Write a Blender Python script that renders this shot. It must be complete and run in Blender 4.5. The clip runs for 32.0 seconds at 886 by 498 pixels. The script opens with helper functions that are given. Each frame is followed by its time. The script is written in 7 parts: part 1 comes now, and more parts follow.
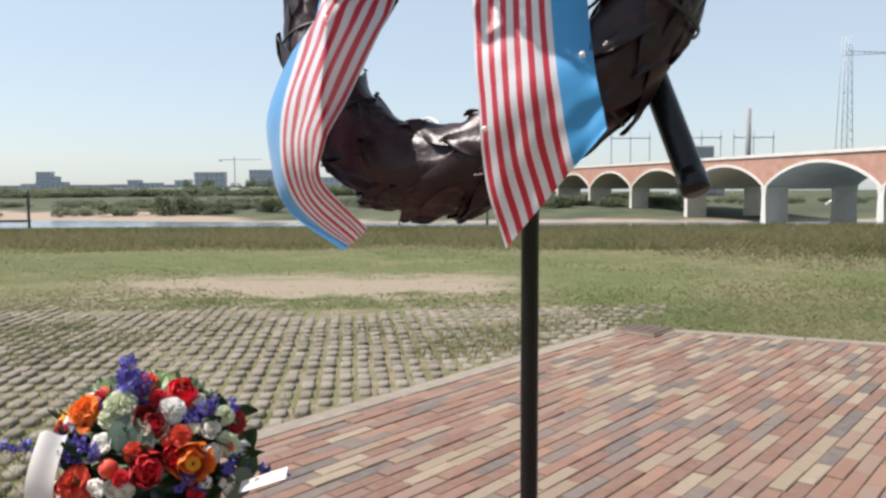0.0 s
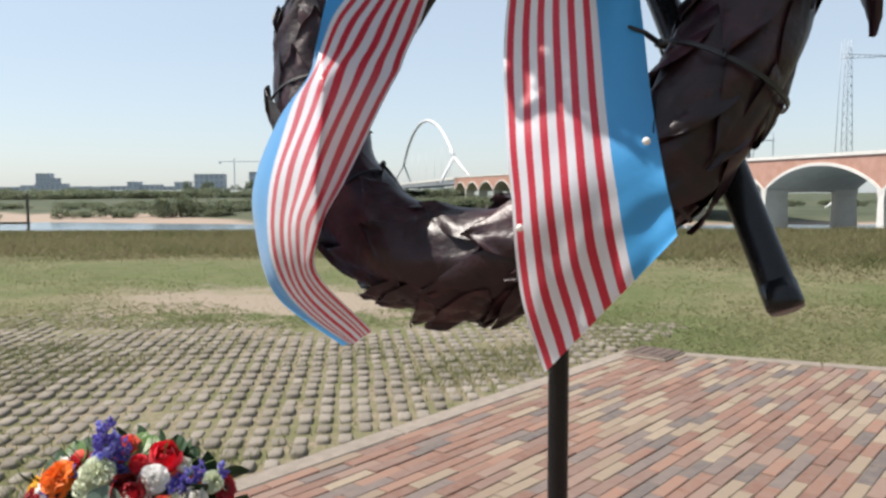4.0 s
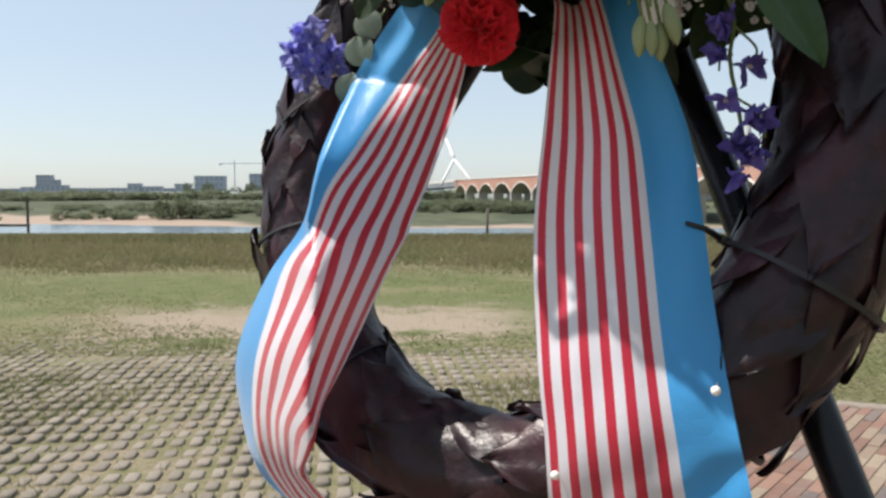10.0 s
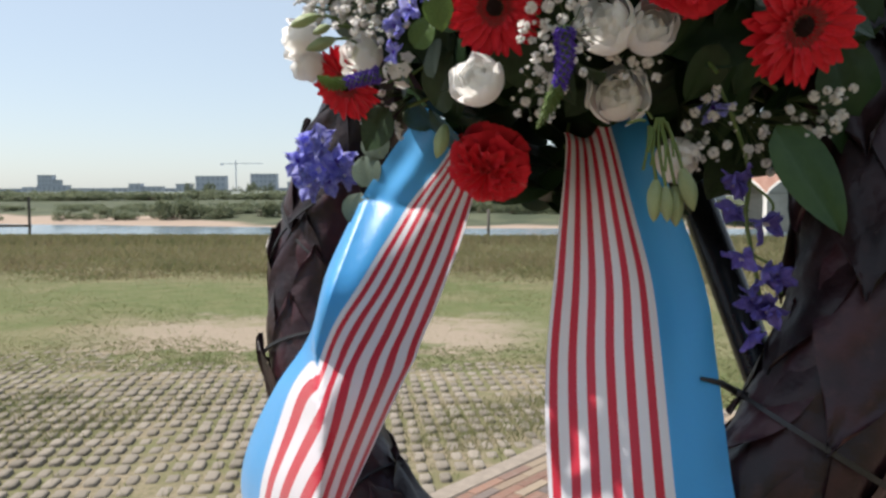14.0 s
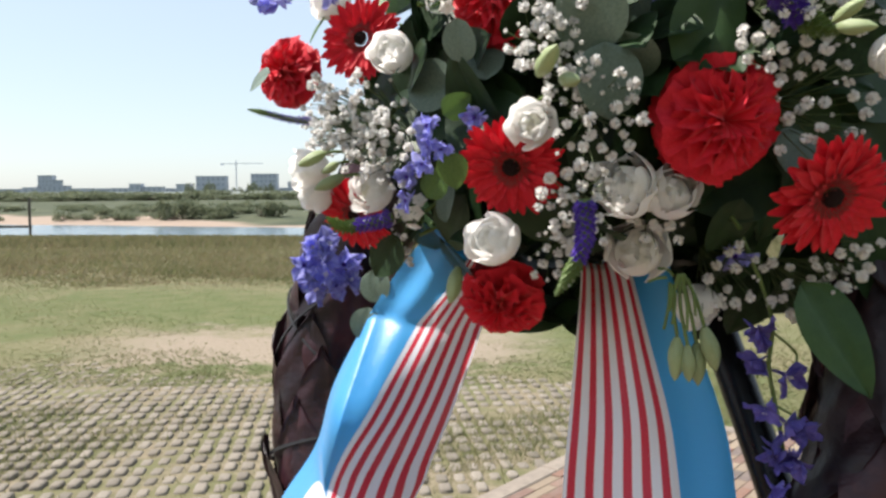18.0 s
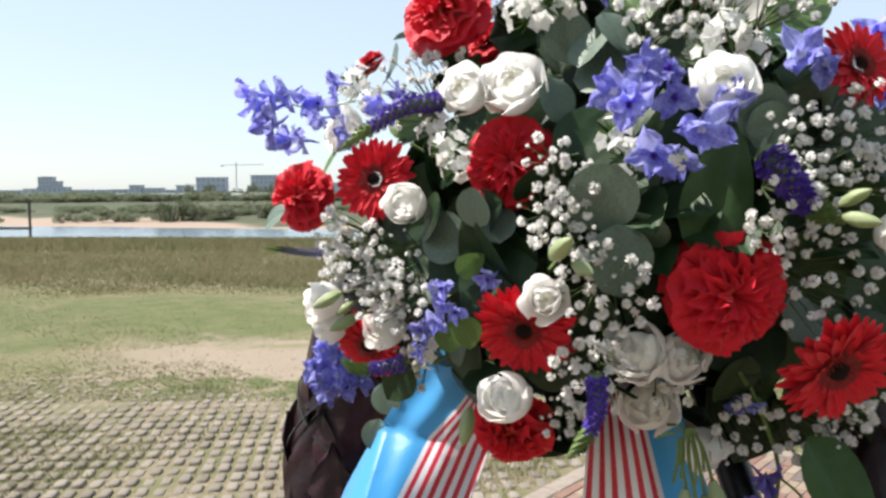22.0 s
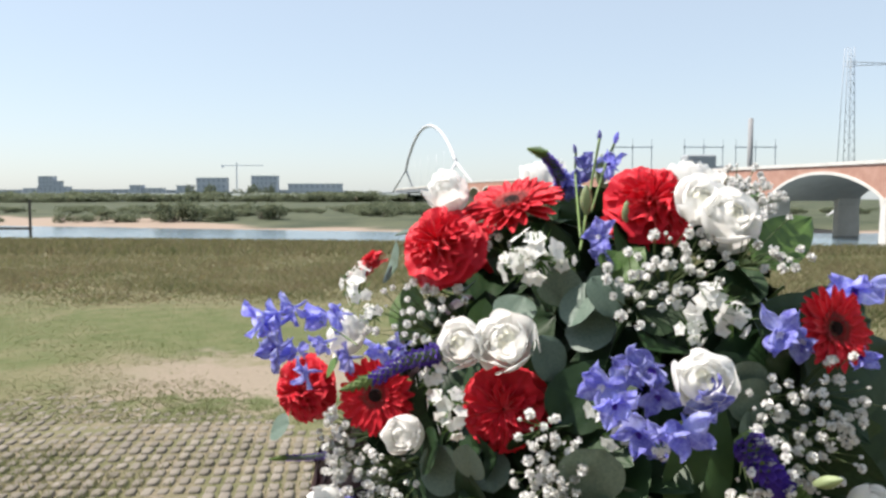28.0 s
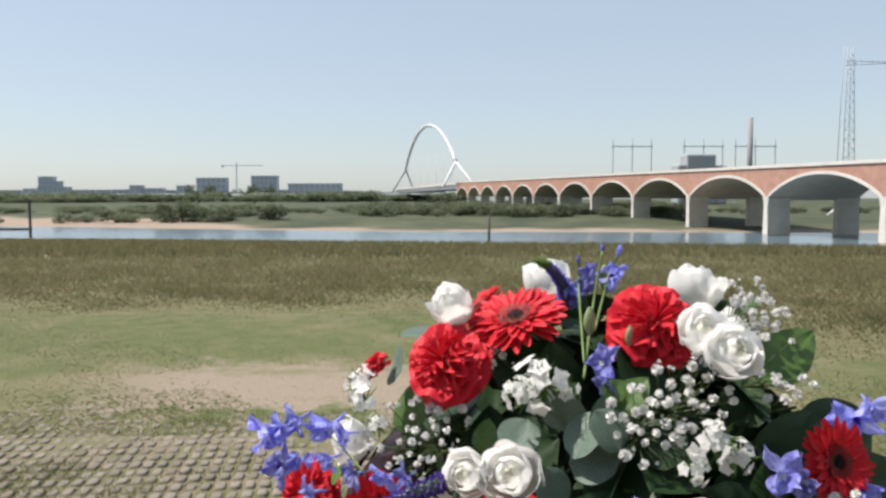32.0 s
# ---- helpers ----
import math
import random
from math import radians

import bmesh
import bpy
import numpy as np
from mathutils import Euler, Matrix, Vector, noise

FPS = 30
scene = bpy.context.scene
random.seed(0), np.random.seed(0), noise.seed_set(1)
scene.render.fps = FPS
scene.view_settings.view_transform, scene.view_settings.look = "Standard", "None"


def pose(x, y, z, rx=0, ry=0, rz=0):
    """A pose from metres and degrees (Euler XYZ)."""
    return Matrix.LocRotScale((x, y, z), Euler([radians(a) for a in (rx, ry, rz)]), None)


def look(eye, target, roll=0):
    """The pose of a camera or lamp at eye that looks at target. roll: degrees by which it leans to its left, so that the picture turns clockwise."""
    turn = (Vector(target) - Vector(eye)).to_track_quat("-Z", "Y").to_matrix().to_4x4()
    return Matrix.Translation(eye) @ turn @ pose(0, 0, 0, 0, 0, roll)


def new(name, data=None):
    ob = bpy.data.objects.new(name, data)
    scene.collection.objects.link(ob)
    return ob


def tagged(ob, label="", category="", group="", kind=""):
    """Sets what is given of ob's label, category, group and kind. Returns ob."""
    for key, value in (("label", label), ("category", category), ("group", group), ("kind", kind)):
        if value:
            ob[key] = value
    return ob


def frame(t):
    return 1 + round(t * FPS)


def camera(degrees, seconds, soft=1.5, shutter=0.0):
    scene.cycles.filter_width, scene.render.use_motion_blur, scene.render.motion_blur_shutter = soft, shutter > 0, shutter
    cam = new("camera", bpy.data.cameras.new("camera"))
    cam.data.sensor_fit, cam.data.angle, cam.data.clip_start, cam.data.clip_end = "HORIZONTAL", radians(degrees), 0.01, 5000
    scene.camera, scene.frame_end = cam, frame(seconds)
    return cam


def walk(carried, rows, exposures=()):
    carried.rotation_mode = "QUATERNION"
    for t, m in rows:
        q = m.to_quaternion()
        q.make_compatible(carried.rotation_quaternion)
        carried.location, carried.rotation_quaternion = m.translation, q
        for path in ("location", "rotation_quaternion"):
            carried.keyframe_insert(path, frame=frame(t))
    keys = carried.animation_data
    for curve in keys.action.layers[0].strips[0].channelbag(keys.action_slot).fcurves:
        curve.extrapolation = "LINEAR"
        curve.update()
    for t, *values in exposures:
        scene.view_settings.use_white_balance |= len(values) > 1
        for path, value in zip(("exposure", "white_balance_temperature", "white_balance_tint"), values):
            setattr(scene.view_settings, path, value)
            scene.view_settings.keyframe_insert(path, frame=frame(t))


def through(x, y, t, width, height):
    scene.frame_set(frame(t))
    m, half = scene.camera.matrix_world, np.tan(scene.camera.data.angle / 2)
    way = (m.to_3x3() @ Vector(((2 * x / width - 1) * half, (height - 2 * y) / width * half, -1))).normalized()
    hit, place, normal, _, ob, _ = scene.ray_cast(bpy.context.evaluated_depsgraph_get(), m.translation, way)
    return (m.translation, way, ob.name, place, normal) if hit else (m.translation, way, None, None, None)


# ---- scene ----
cam = camera(59.4, 32.0, 2.7)
PATH = [
    (0, (0.041, 0.022, 0.835), (0.043, 2.016, 0.689), -0.4),
    (0.5, (0.04, 0.051, 0.846), (0.045, 2.046, 0.7), -0.4),
    (1, (0.039, 0.073, 0.858), (0.043, 2.068, 0.712), -0.3),
    (1.5, (0.037, 0.097, 0.87), (0.04, 2.092, 0.725), -0.4),
    (2, (0.035, 0.119, 0.882), (0.038, 2.113, 0.737), -0.3),
    (2.5, (0.032, 0.14, 0.894), (0.036, 2.135, 0.75), -0.2),
    (3, (0.03, 0.158, 0.905), (0.033, 2.153, 0.762), -0.3),
    (3.5, (0.026, 0.173, 0.916), (0.029, 2.168, 0.775), -0.3),
    (5.5, (0.014, 0.229, 0.96), (0.017, 2.224, 0.82), -0.3),
    (6, (0.016, 0.242, 0.973), (0.019, 2.237, 0.833), -0.3),
    (6.5, (0.017, 0.255, 0.987), (0.019, 2.25, 0.849), -0.2),
    (7, (0.017, 0.266, 1.002), (0.019, 2.261, 0.864), -0.3),
    (7.5, (0.016, 0.276, 1.016), (0.018, 2.271, 0.88), -0.3),
    (8, (0.015, 0.286, 1.03), (0.017, 2.281, 0.892), -0.3),
    (8.5, (0.014, 0.293, 1.044), (0.015, 2.288, 0.905), -0.4),
    (9, (0.012, 0.301, 1.057), (0.013, 2.297, 0.919), -0.3),
    (9.5, (0.011, 0.308, 1.071), (0.012, 2.303, 0.932), -0.4),
    (10, (0.01, 0.313, 1.085), (0.013, 2.309, 0.95), -0.2),
    (10.5, (0.011, 0.317, 1.099), (0.013, 2.313, 0.967), -0.1),
    (11, (0.012, 0.32, 1.112), (0.014, 2.315, 0.983), 0.1),
    (11.5, (0.013, 0.321, 1.129), (0.014, 2.317, 0.993), -0.2),
    (12, (0.013, 0.322, 1.142), (0.013, 2.318, 1.005), -0.3),
    (12.5, (0.011, 0.324, 1.153), (0.012, 2.319, 1.018), -0.2),
    (13, (0.009, 0.325, 1.165), (0.01, 2.321, 1.031), -0.2),
    (13.5, (0.005, 0.327, 1.179), (0.005, 2.322, 1.041), -0.4),
    (14, (0.004, 0.329, 1.19), (0.004, 2.325, 1.055), -0.2),
    (14.5, (0.003, 0.332, 1.202), (0.004, 2.327, 1.067), -0.3),
    (16.5, (-0.002, 0.343, 1.253), (-0.002, 2.338, 1.116), -0.3),
    (17, (-0.002, 0.346, 1.265), (-0.002, 2.341, 1.129), -0.2),
    (17.5, (-0.004, 0.348, 1.276), (-0.004, 2.343, 1.139), -0.4),
    (18, (-0.004, 0.351, 1.287), (-0.005, 2.346, 1.151), -0.3),
    (18.5, (-0.006, 0.351, 1.298), (-0.006, 2.347, 1.159), -0.4),
    (19, (-0.008, 0.352, 1.306), (-0.008, 2.348, 1.17), -0.3),
    (19.5, (-0.007, 0.353, 1.315), (-0.008, 2.348, 1.182), -0.2),
    (20, (-0.006, 0.352, 1.327), (-0.008, 2.348, 1.19), -0.3),
    (20.5, (-0.006, 0.351, 1.34), (-0.007, 2.347, 1.205), -0.3),
    (21, (-0.008, 0.351, 1.355), (-0.009, 2.346, 1.221), -0.3),
    (21.5, (-0.009, 0.349, 1.37), (-0.011, 2.345, 1.237), -0.2),
    (22, (-0.012, 0.347, 1.383), (-0.013, 2.343, 1.25), -0.3),
    (22.5, (-0.012, 0.346, 1.396), (-0.013, 2.341, 1.263), -0.2),
    (23, (-0.013, 0.345, 1.408), (-0.013, 2.34, 1.276), -0.1),
    (23.5, (-0.013, 0.343, 1.419), (-0.014, 2.339, 1.289), -0.1),
    (24, (-0.011, 0.34, 1.433), (-0.013, 2.336, 1.303), -0.2),
    (24.5, (-0.011, 0.339, 1.446), (-0.012, 2.335, 1.316), -0.2),
    (25, (-0.013, 0.336, 1.46), (-0.014, 2.332, 1.331), -0.1),
    (25.5, (-0.014, 0.335, 1.473), (-0.014, 2.331, 1.344), -0.1),
    (27.5, (-0.011, 0.333, 1.527), (-0.012, 2.329, 1.398), -0.1),
    (28, (-0.01, 0.332, 1.541), (-0.011, 2.328, 1.412), -0.0),
    (28.5, (-0.009, 0.33, 1.554), (-0.01, 2.326, 1.424), -0.1),
    (29, (-0.009, 0.331, 1.565), (-0.01, 2.327, 1.435), -0.1),
    (29.5, (-0.009, 0.333, 1.575), (-0.011, 2.329, 1.445), -0.1),
    (30, (-0.01, 0.335, 1.585), (-0.012, 2.331, 1.455), -0.0),
    (30.5, (-0.01, 0.338, 1.597), (-0.012, 2.334, 1.466), -0.1),
    (31, (-0.011, 0.337, 1.608), (-0.012, 2.332, 1.477), -0.1),
    (31.5, (-0.012, 0.335, 1.616), (-0.014, 2.331, 1.487), -0.0),
    (32, (-0.013, 0.334, 1.626), (-0.014, 2.33, 1.496), -0.1),
]
# the clip's camera opens up a little while the flowers fill its picture
LIGHT = [(0, 0.62, 6520, 13), (6, 0.62, 6520, 13), (10, 0.58, 6520, 13), (14, 0.62, 6520, 13), (18, 0.86, 6520, 13), (25.5, 0.92, 6520, 13), (29, 0.62, 6520, 13), (32, 0.46, 6520, 13)]
walk(cam, [(t, look(eye, target, roll)) for t, eye, target, roll in PATH], LIGHT)

# ---- daylight ----
SUN_AZ, SUN_EL = -81.0, 59.0          # degrees from +y towards +x, and above the horizon
world = bpy.data.worlds.new("sky")
scene.world = world
world.use_nodes = True
sky = world.node_tree.nodes.new("ShaderNodeTexSky")
sky.sky_type, sky.sun_disc = "NISHITA", False
sky.sun_elevation, sky.sun_rotation = radians(SUN_EL), radians(SUN_AZ)
sky.air_density, sky.dust_density, sky.ozone_density, sky.altitude = 1.0, 0.9, 2.0, 0
haze = world.node_tree.nodes.new("ShaderNodeMix")      # thin summer haze over the whole sky
haze.data_type = "RGBA"
haze.inputs["Factor"].default_value = 0.49
haze.inputs[7].default_value = (5.35, 6.15, 6.5, 1.0)
world.node_tree.links.new(sky.outputs[0], haze.inputs[6])
world.node_tree.links.new(haze.outputs[2], world.node_tree.nodes["Background"].inputs[0])
world.node_tree.nodes["Background"].inputs[1].default_value = 0.094
sun = new("sun", bpy.data.lights.new("sun", "SUN"))
sun.data.energy, sun.data.angle, sun.data.color = 5.0, radians(0.6), (1.0, 0.94, 0.85)
sun_dir = Vector((math.sin(radians(SUN_AZ)) * math.cos(radians(SUN_EL)), math.cos(radians(SUN_AZ)) * math.cos(radians(SUN_EL)), math.sin(radians(SUN_EL))))
sun.matrix_world = Matrix.Translation((-20, 12, 30)) @ sun_dir.to_track_quat("Z", "Y").to_matrix().to_4x4()


# ---- tools for meshes and materials ----
def mesh_of(name, verts, faces, smooth=True):
    me = bpy.data.meshes.new(name)
    me.from_pydata([tuple(v) for v in verts], [], [tuple(f) for f in faces])
    if smooth:
        me.polygons.foreach_set("use_smooth", [True] * len(me.polygons))
    me.update()
    return me


def big_mesh(name, verts, tris):
    """A mesh of many triangles from arrays."""
    me = bpy.data.meshes.new(name)
    verts, tris = np.asarray(verts, dtype=np.float32), np.asarray(tris, dtype=np.int32)
    me.vertices.add(len(verts))
    me.vertices.foreach_set("co", verts.ravel())
    me.loops.add(tris.size)
    me.loops.foreach_set("vertex_index", tris.ravel())
    me.polygons.add(len(tris))
    me.polygons.foreach_set("loop_start", np.arange(0, tris.size, 3, dtype=np.int32))
    me.update(calc_edges=True)
    return me


def put(name, me, material, parent=None, label="", m=None):
    """One mesh object, under a thing or a part where a parent is given."""
    ob = new(name, me)
    if material and not me.materials:
        me.materials.append(material)
    if m is not None:
        ob.matrix_basis = m
    if parent:
        ob.parent = parent
    if label:
        ob["label"] = label
    return ob


def part(name, bm, material, parent, label="", smooth=False):
    me = bpy.data.meshes.new(name)
    bm.to_mesh(me)
    bm.free()
    if smooth:
        me.polygons.foreach_set("use_smooth", [True] * len(me.polygons))
    return put(name, me, material, parent, label)


def join(pieces):
    """(verts, faces) pairs as one pair."""
    verts, faces = [], []
    for v, f in pieces:
        n = len(verts)
        verts.extend(v)
        faces.extend([tuple(i + n for i in q) for q in f])
    return verts, faces


def grid(nu, nv, fn):
    """A sheet of nu x nv quads; fn(u, v) gives a place, u and v from 0 to 1."""
    verts = [Vector(fn(i / nu, j / nv)) for j in range(nv + 1) for i in range(nu + 1)]
    faces = [(j * (nu + 1) + i, j * (nu + 1) + i + 1, (j + 1) * (nu + 1) + i + 1, (j + 1) * (nu + 1) + i) for j in range(nv) for i in range(nu)]
    return verts, faces


def moved(piece, m):
    return [m @ Vector(v) for v in piece[0]], piece[1]


def tube(points, radii, sides=8, caps=True):
    """A round tube along points."""
    verts, faces = [], []
    pts = [Vector(p) for p in points]
    side = None
    for k, p in enumerate(pts):
        d = (pts[min(k + 1, len(pts) - 1)] - pts[max(k - 1, 0)]).normalized()
        if side is None:
            side = d.orthogonal().normalized()
        side = (side - d * side.dot(d)).normalized()
        other = d.cross(side)
        r = radii[k] if hasattr(radii, "__len__") else radii
        for s in range(sides):
            a = 2 * math.pi * s / sides
            verts.append(p + side * (r * math.cos(a)) + other * (r * math.sin(a)))
    for k in range(len(pts) - 1):
        for s in range(sides):
            faces.append((k * sides + s, k * sides + (s + 1) % sides, (k + 1) * sides + (s + 1) % sides, (k + 1) * sides + s))
    if caps:
        faces += [tuple(range(sides - 1, -1, -1)), tuple(range((len(pts) - 1) * sides, len(pts) * sides))]
    return verts, faces


def box(x0, x1, y0, y1, z0, z1, bevel=0.0):
    bm = bmesh.new()
    bmesh.ops.create_cube(bm, size=1.0, matrix=Matrix.Translation(((x0 + x1) / 2, (y0 + y1) / 2, (z0 + z1) / 2)) @ Matrix.Diagonal((x1 - x0, y1 - y0, z1 - z0, 1)))
    if bevel:
        bmesh.ops.bevel(bm, geom=bm.edges[:], offset=bevel, segments=1, affect="EDGES")
    return bm


def facing(p, n, spin=0.0, size=1.0):
    """A pose at p whose z axis points along n."""
    q = Vector(n).normalized().to_track_quat("Z", "Y").to_matrix().to_4x4()
    return Matrix.Translation(p) @ q @ pose(0, 0, 0, 0, 0, spin) @ Matrix.Scale(size, 4)


def spline(points, t):
    """Catmull-Rom through points, t from 0 to 1."""
    pts = [Vector(p) for p in points]
    s = min(max(t, 0.0), 1.0) * (len(pts) - 1)
    i = min(int(s), len(pts) - 2)
    f = s - i
    p0, p1, p2, p3 = pts[max(i - 1, 0)], pts[i], pts[i + 1], pts[min(i + 2, len(pts) - 1)]
    return 0.5 * ((2 * p1) + (p2 - p0) * f + (2 * p0 - 5 * p1 + 4 * p2 - p3) * f * f + (3 * p1 - p0 - 3 * p2 + p3) * f * f * f)


class Nodes:
    """A short hand for node materials."""

    def __init__(self, name):
        self.mat = bpy.data.materials.new(name)
        self.mat.use_nodes = True
        self.t = self.mat.node_tree
        self.bsdf = self.t.nodes["Principled BSDF"]

    def node(self, kind, **inputs):
        n = self.t.nodes.new(kind)
        for k, v in inputs.items():
            self.link(v, n.inputs[k.replace("_", " ")])
        return n

    def link(self, v, socket):
        if isinstance(v, bpy.types.NodeSocket):
            self.t.links.new(v, socket)
        else:
            socket.default_value = v

    def noise(self, scale, detail=4.0, rough=0.55, where=None):
        n = self.node("ShaderNodeTexNoise", Scale=scale, Detail=detail, Roughness=rough)
        self.link(where or self.coord(), n.inputs["Vector"])
        return n.outputs["Fac"]

    def coord(self, kind="Object"):
        n = self.t.nodes.new("ShaderNodeTexCoord")
        return n.outputs[kind]

    def position(self):
        return self.t.nodes.new("ShaderNodeNewGeometry").outputs["Position"]

    def island(self):
        return self.t.nodes.new("ShaderNodeNewGeometry").outputs["Random Per Island"]

    def random(self):
        return self.t.nodes.new("ShaderNodeObjectInfo").outputs["Random"]

    def math(self, op, a, b=0.0, clamp=False):
        n = self.t.nodes.new("ShaderNodeMath")
        n.operation, n.use_clamp = op, clamp
        self.link(a, n.inputs[0])
        self.link(b, n.inputs[1])
        return n.outputs[0]

    def mix(self, f, a, b, blend="MIX"):
        n = self.t.nodes.new("ShaderNodeMix")
        n.data_type, n.blend_type = "RGBA", blend
        self.link(f, n.inputs["Factor"])
        for v, s in ((a, n.inputs[6]), (b, n.inputs[7])):
            self.link(v if isinstance(v, bpy.types.NodeSocket) else (*v, 1.0), s)
        return n.outputs[2]

    def ramp(self, f, stops, constant=False):
        n = self.t.nodes.new("ShaderNodeValToRGB")
        self.link(f, n.inputs[0])
        e = n.color_ramp.elements
        while len(e) < len(stops):
            e.new(0.5)
        for el, (p, c) in zip(e, stops):
            el.position = p
            el.color = (*c, 1.0) if hasattr(c, "__len__") else (c, c, c, 1.0)
        if constant:
            n.color_ramp.interpolation = "CONSTANT"
        return n.outputs[0]

    def band(self, v, lo, hi):
        """0 below lo, 1 above hi."""
        n = self.t.nodes.new("ShaderNodeMapRange")
        n.interpolation_type = "SMOOTHSTEP"
        self.link(v, n.inputs[0])
        n.inputs[1].default_value, n.inputs[2].default_value = lo, hi
        return n.outputs[0]

    def done(self, colour, rough=0.6, bump=None, strength=0.3, distance=0.002, spec=0.5, metal=0.0, through=0.0, sheen=0.0):
        self.link(colour if isinstance(colour, bpy.types.NodeSocket) else (*colour, 1.0), self.bsdf.inputs["Base Color"])
        self.link(rough, self.bsdf.inputs["Roughness"])
        self.bsdf.inputs["Specular IOR Level"].default_value = spec
        self.bsdf.inputs["Metallic"].default_value = metal
        if sheen:
            self.bsdf.inputs["Sheen Weight"].default_value = sheen
        normal = None
        if bump is not None:
            b = self.t.nodes.new("ShaderNodeBump")
            b.inputs["Strength"].default_value, b.inputs["Distance"].default_value = strength, distance
            self.link(bump, b.inputs["Height"])
            normal = b.outputs[0]
            self.link(normal, self.bsdf.inputs["Normal"])
        if through:
            # thin petals and leaves let some light through
            tr = self.t.nodes.new("ShaderNodeBsdfTranslucent")
            self.link(colour if isinstance(colour, bpy.types.NodeSocket) else (*colour, 1.0), tr.inputs["Color"])
            mx = self.t.nodes.new("ShaderNodeMixShader")
            mx.inputs[0].default_value = through
            out = self.t.nodes["Material Output"]
            self.t.links.new(self.bsdf.outputs[0], mx.inputs[1])
            self.t.links.new(tr.outputs[0], mx.inputs[2])
            self.t.links.new(mx.outputs[0], out.inputs[0])
        return self.mat


def plain(name, a, b, scale, rough=0.6, bump=0.3, distance=0.002, through=0.0, spec=0.5, metal=0.0, vary=0.0, sheen=0.0):
    """Two colours mixed by coarse and fine noise, a little different on every object."""
    n = Nodes(name)
    f = n.math("ADD", n.math("MULTIPLY", n.noise(scale), 0.65), n.math("MULTIPLY", n.noise(scale * 6.3), 0.35))
    f = n.band(f, 0.3, 0.7)
    c = n.mix(f, a, b)
    if vary:
        hsv = n.node("ShaderNodeHueSaturation", Color=c)
        n.link(n.math("ADD", n.math("MULTIPLY", n.random(), vary), 1.0 - vary / 2), hsv.inputs["Value"])
        c = hsv.outputs[0]
    return n.done(c, rough, n.noise(scale * 4), bump, distance, spec, metal, through, sheen)


# ---- ground, river and far shore ----
COURSE = radians(40.3)                # the brick courses run this far to the right of +y
KERB_END = Vector((1.12, 4.77))       # far corner of the brick paving


def smooth(a, b, v):
    f = np.clip((v - a) / (b - a), 0, 1)
    return f * f * (3 - 2 * f)


def crest(x):
    """How far away the near bank breaks off to the river: nearer towards the bridge."""
    return 74 - 0.76 * np.clip(x, -60, 40)


def terrain(x, y):
    """Height of the land: an unseen rise added behind, a terrace, a grassy slope to the river, its bed, a sandy far
    bank and low land behind.
    """
    far = y + 27 + 0.34 * np.minimum(x + 14, 0) + 0.09 * np.maximum(x + 14, 0)      # the river bends a little
    edge = smooth(0, 56, y - crest(x))
    # The first term is an unseen slope, added to block low sky light.
    z = 11.0 * smooth(3, 26, -y) - np.minimum(0.042 * np.maximum(y - 11, 0), 5.0) * (1 - edge) - 10.5 * edge
    z = z + 2.6 * smooth(228, 275, far) + 2.4 * smooth(270, 330, far) + 3.2 * smooth(380, 900, far)
    return z


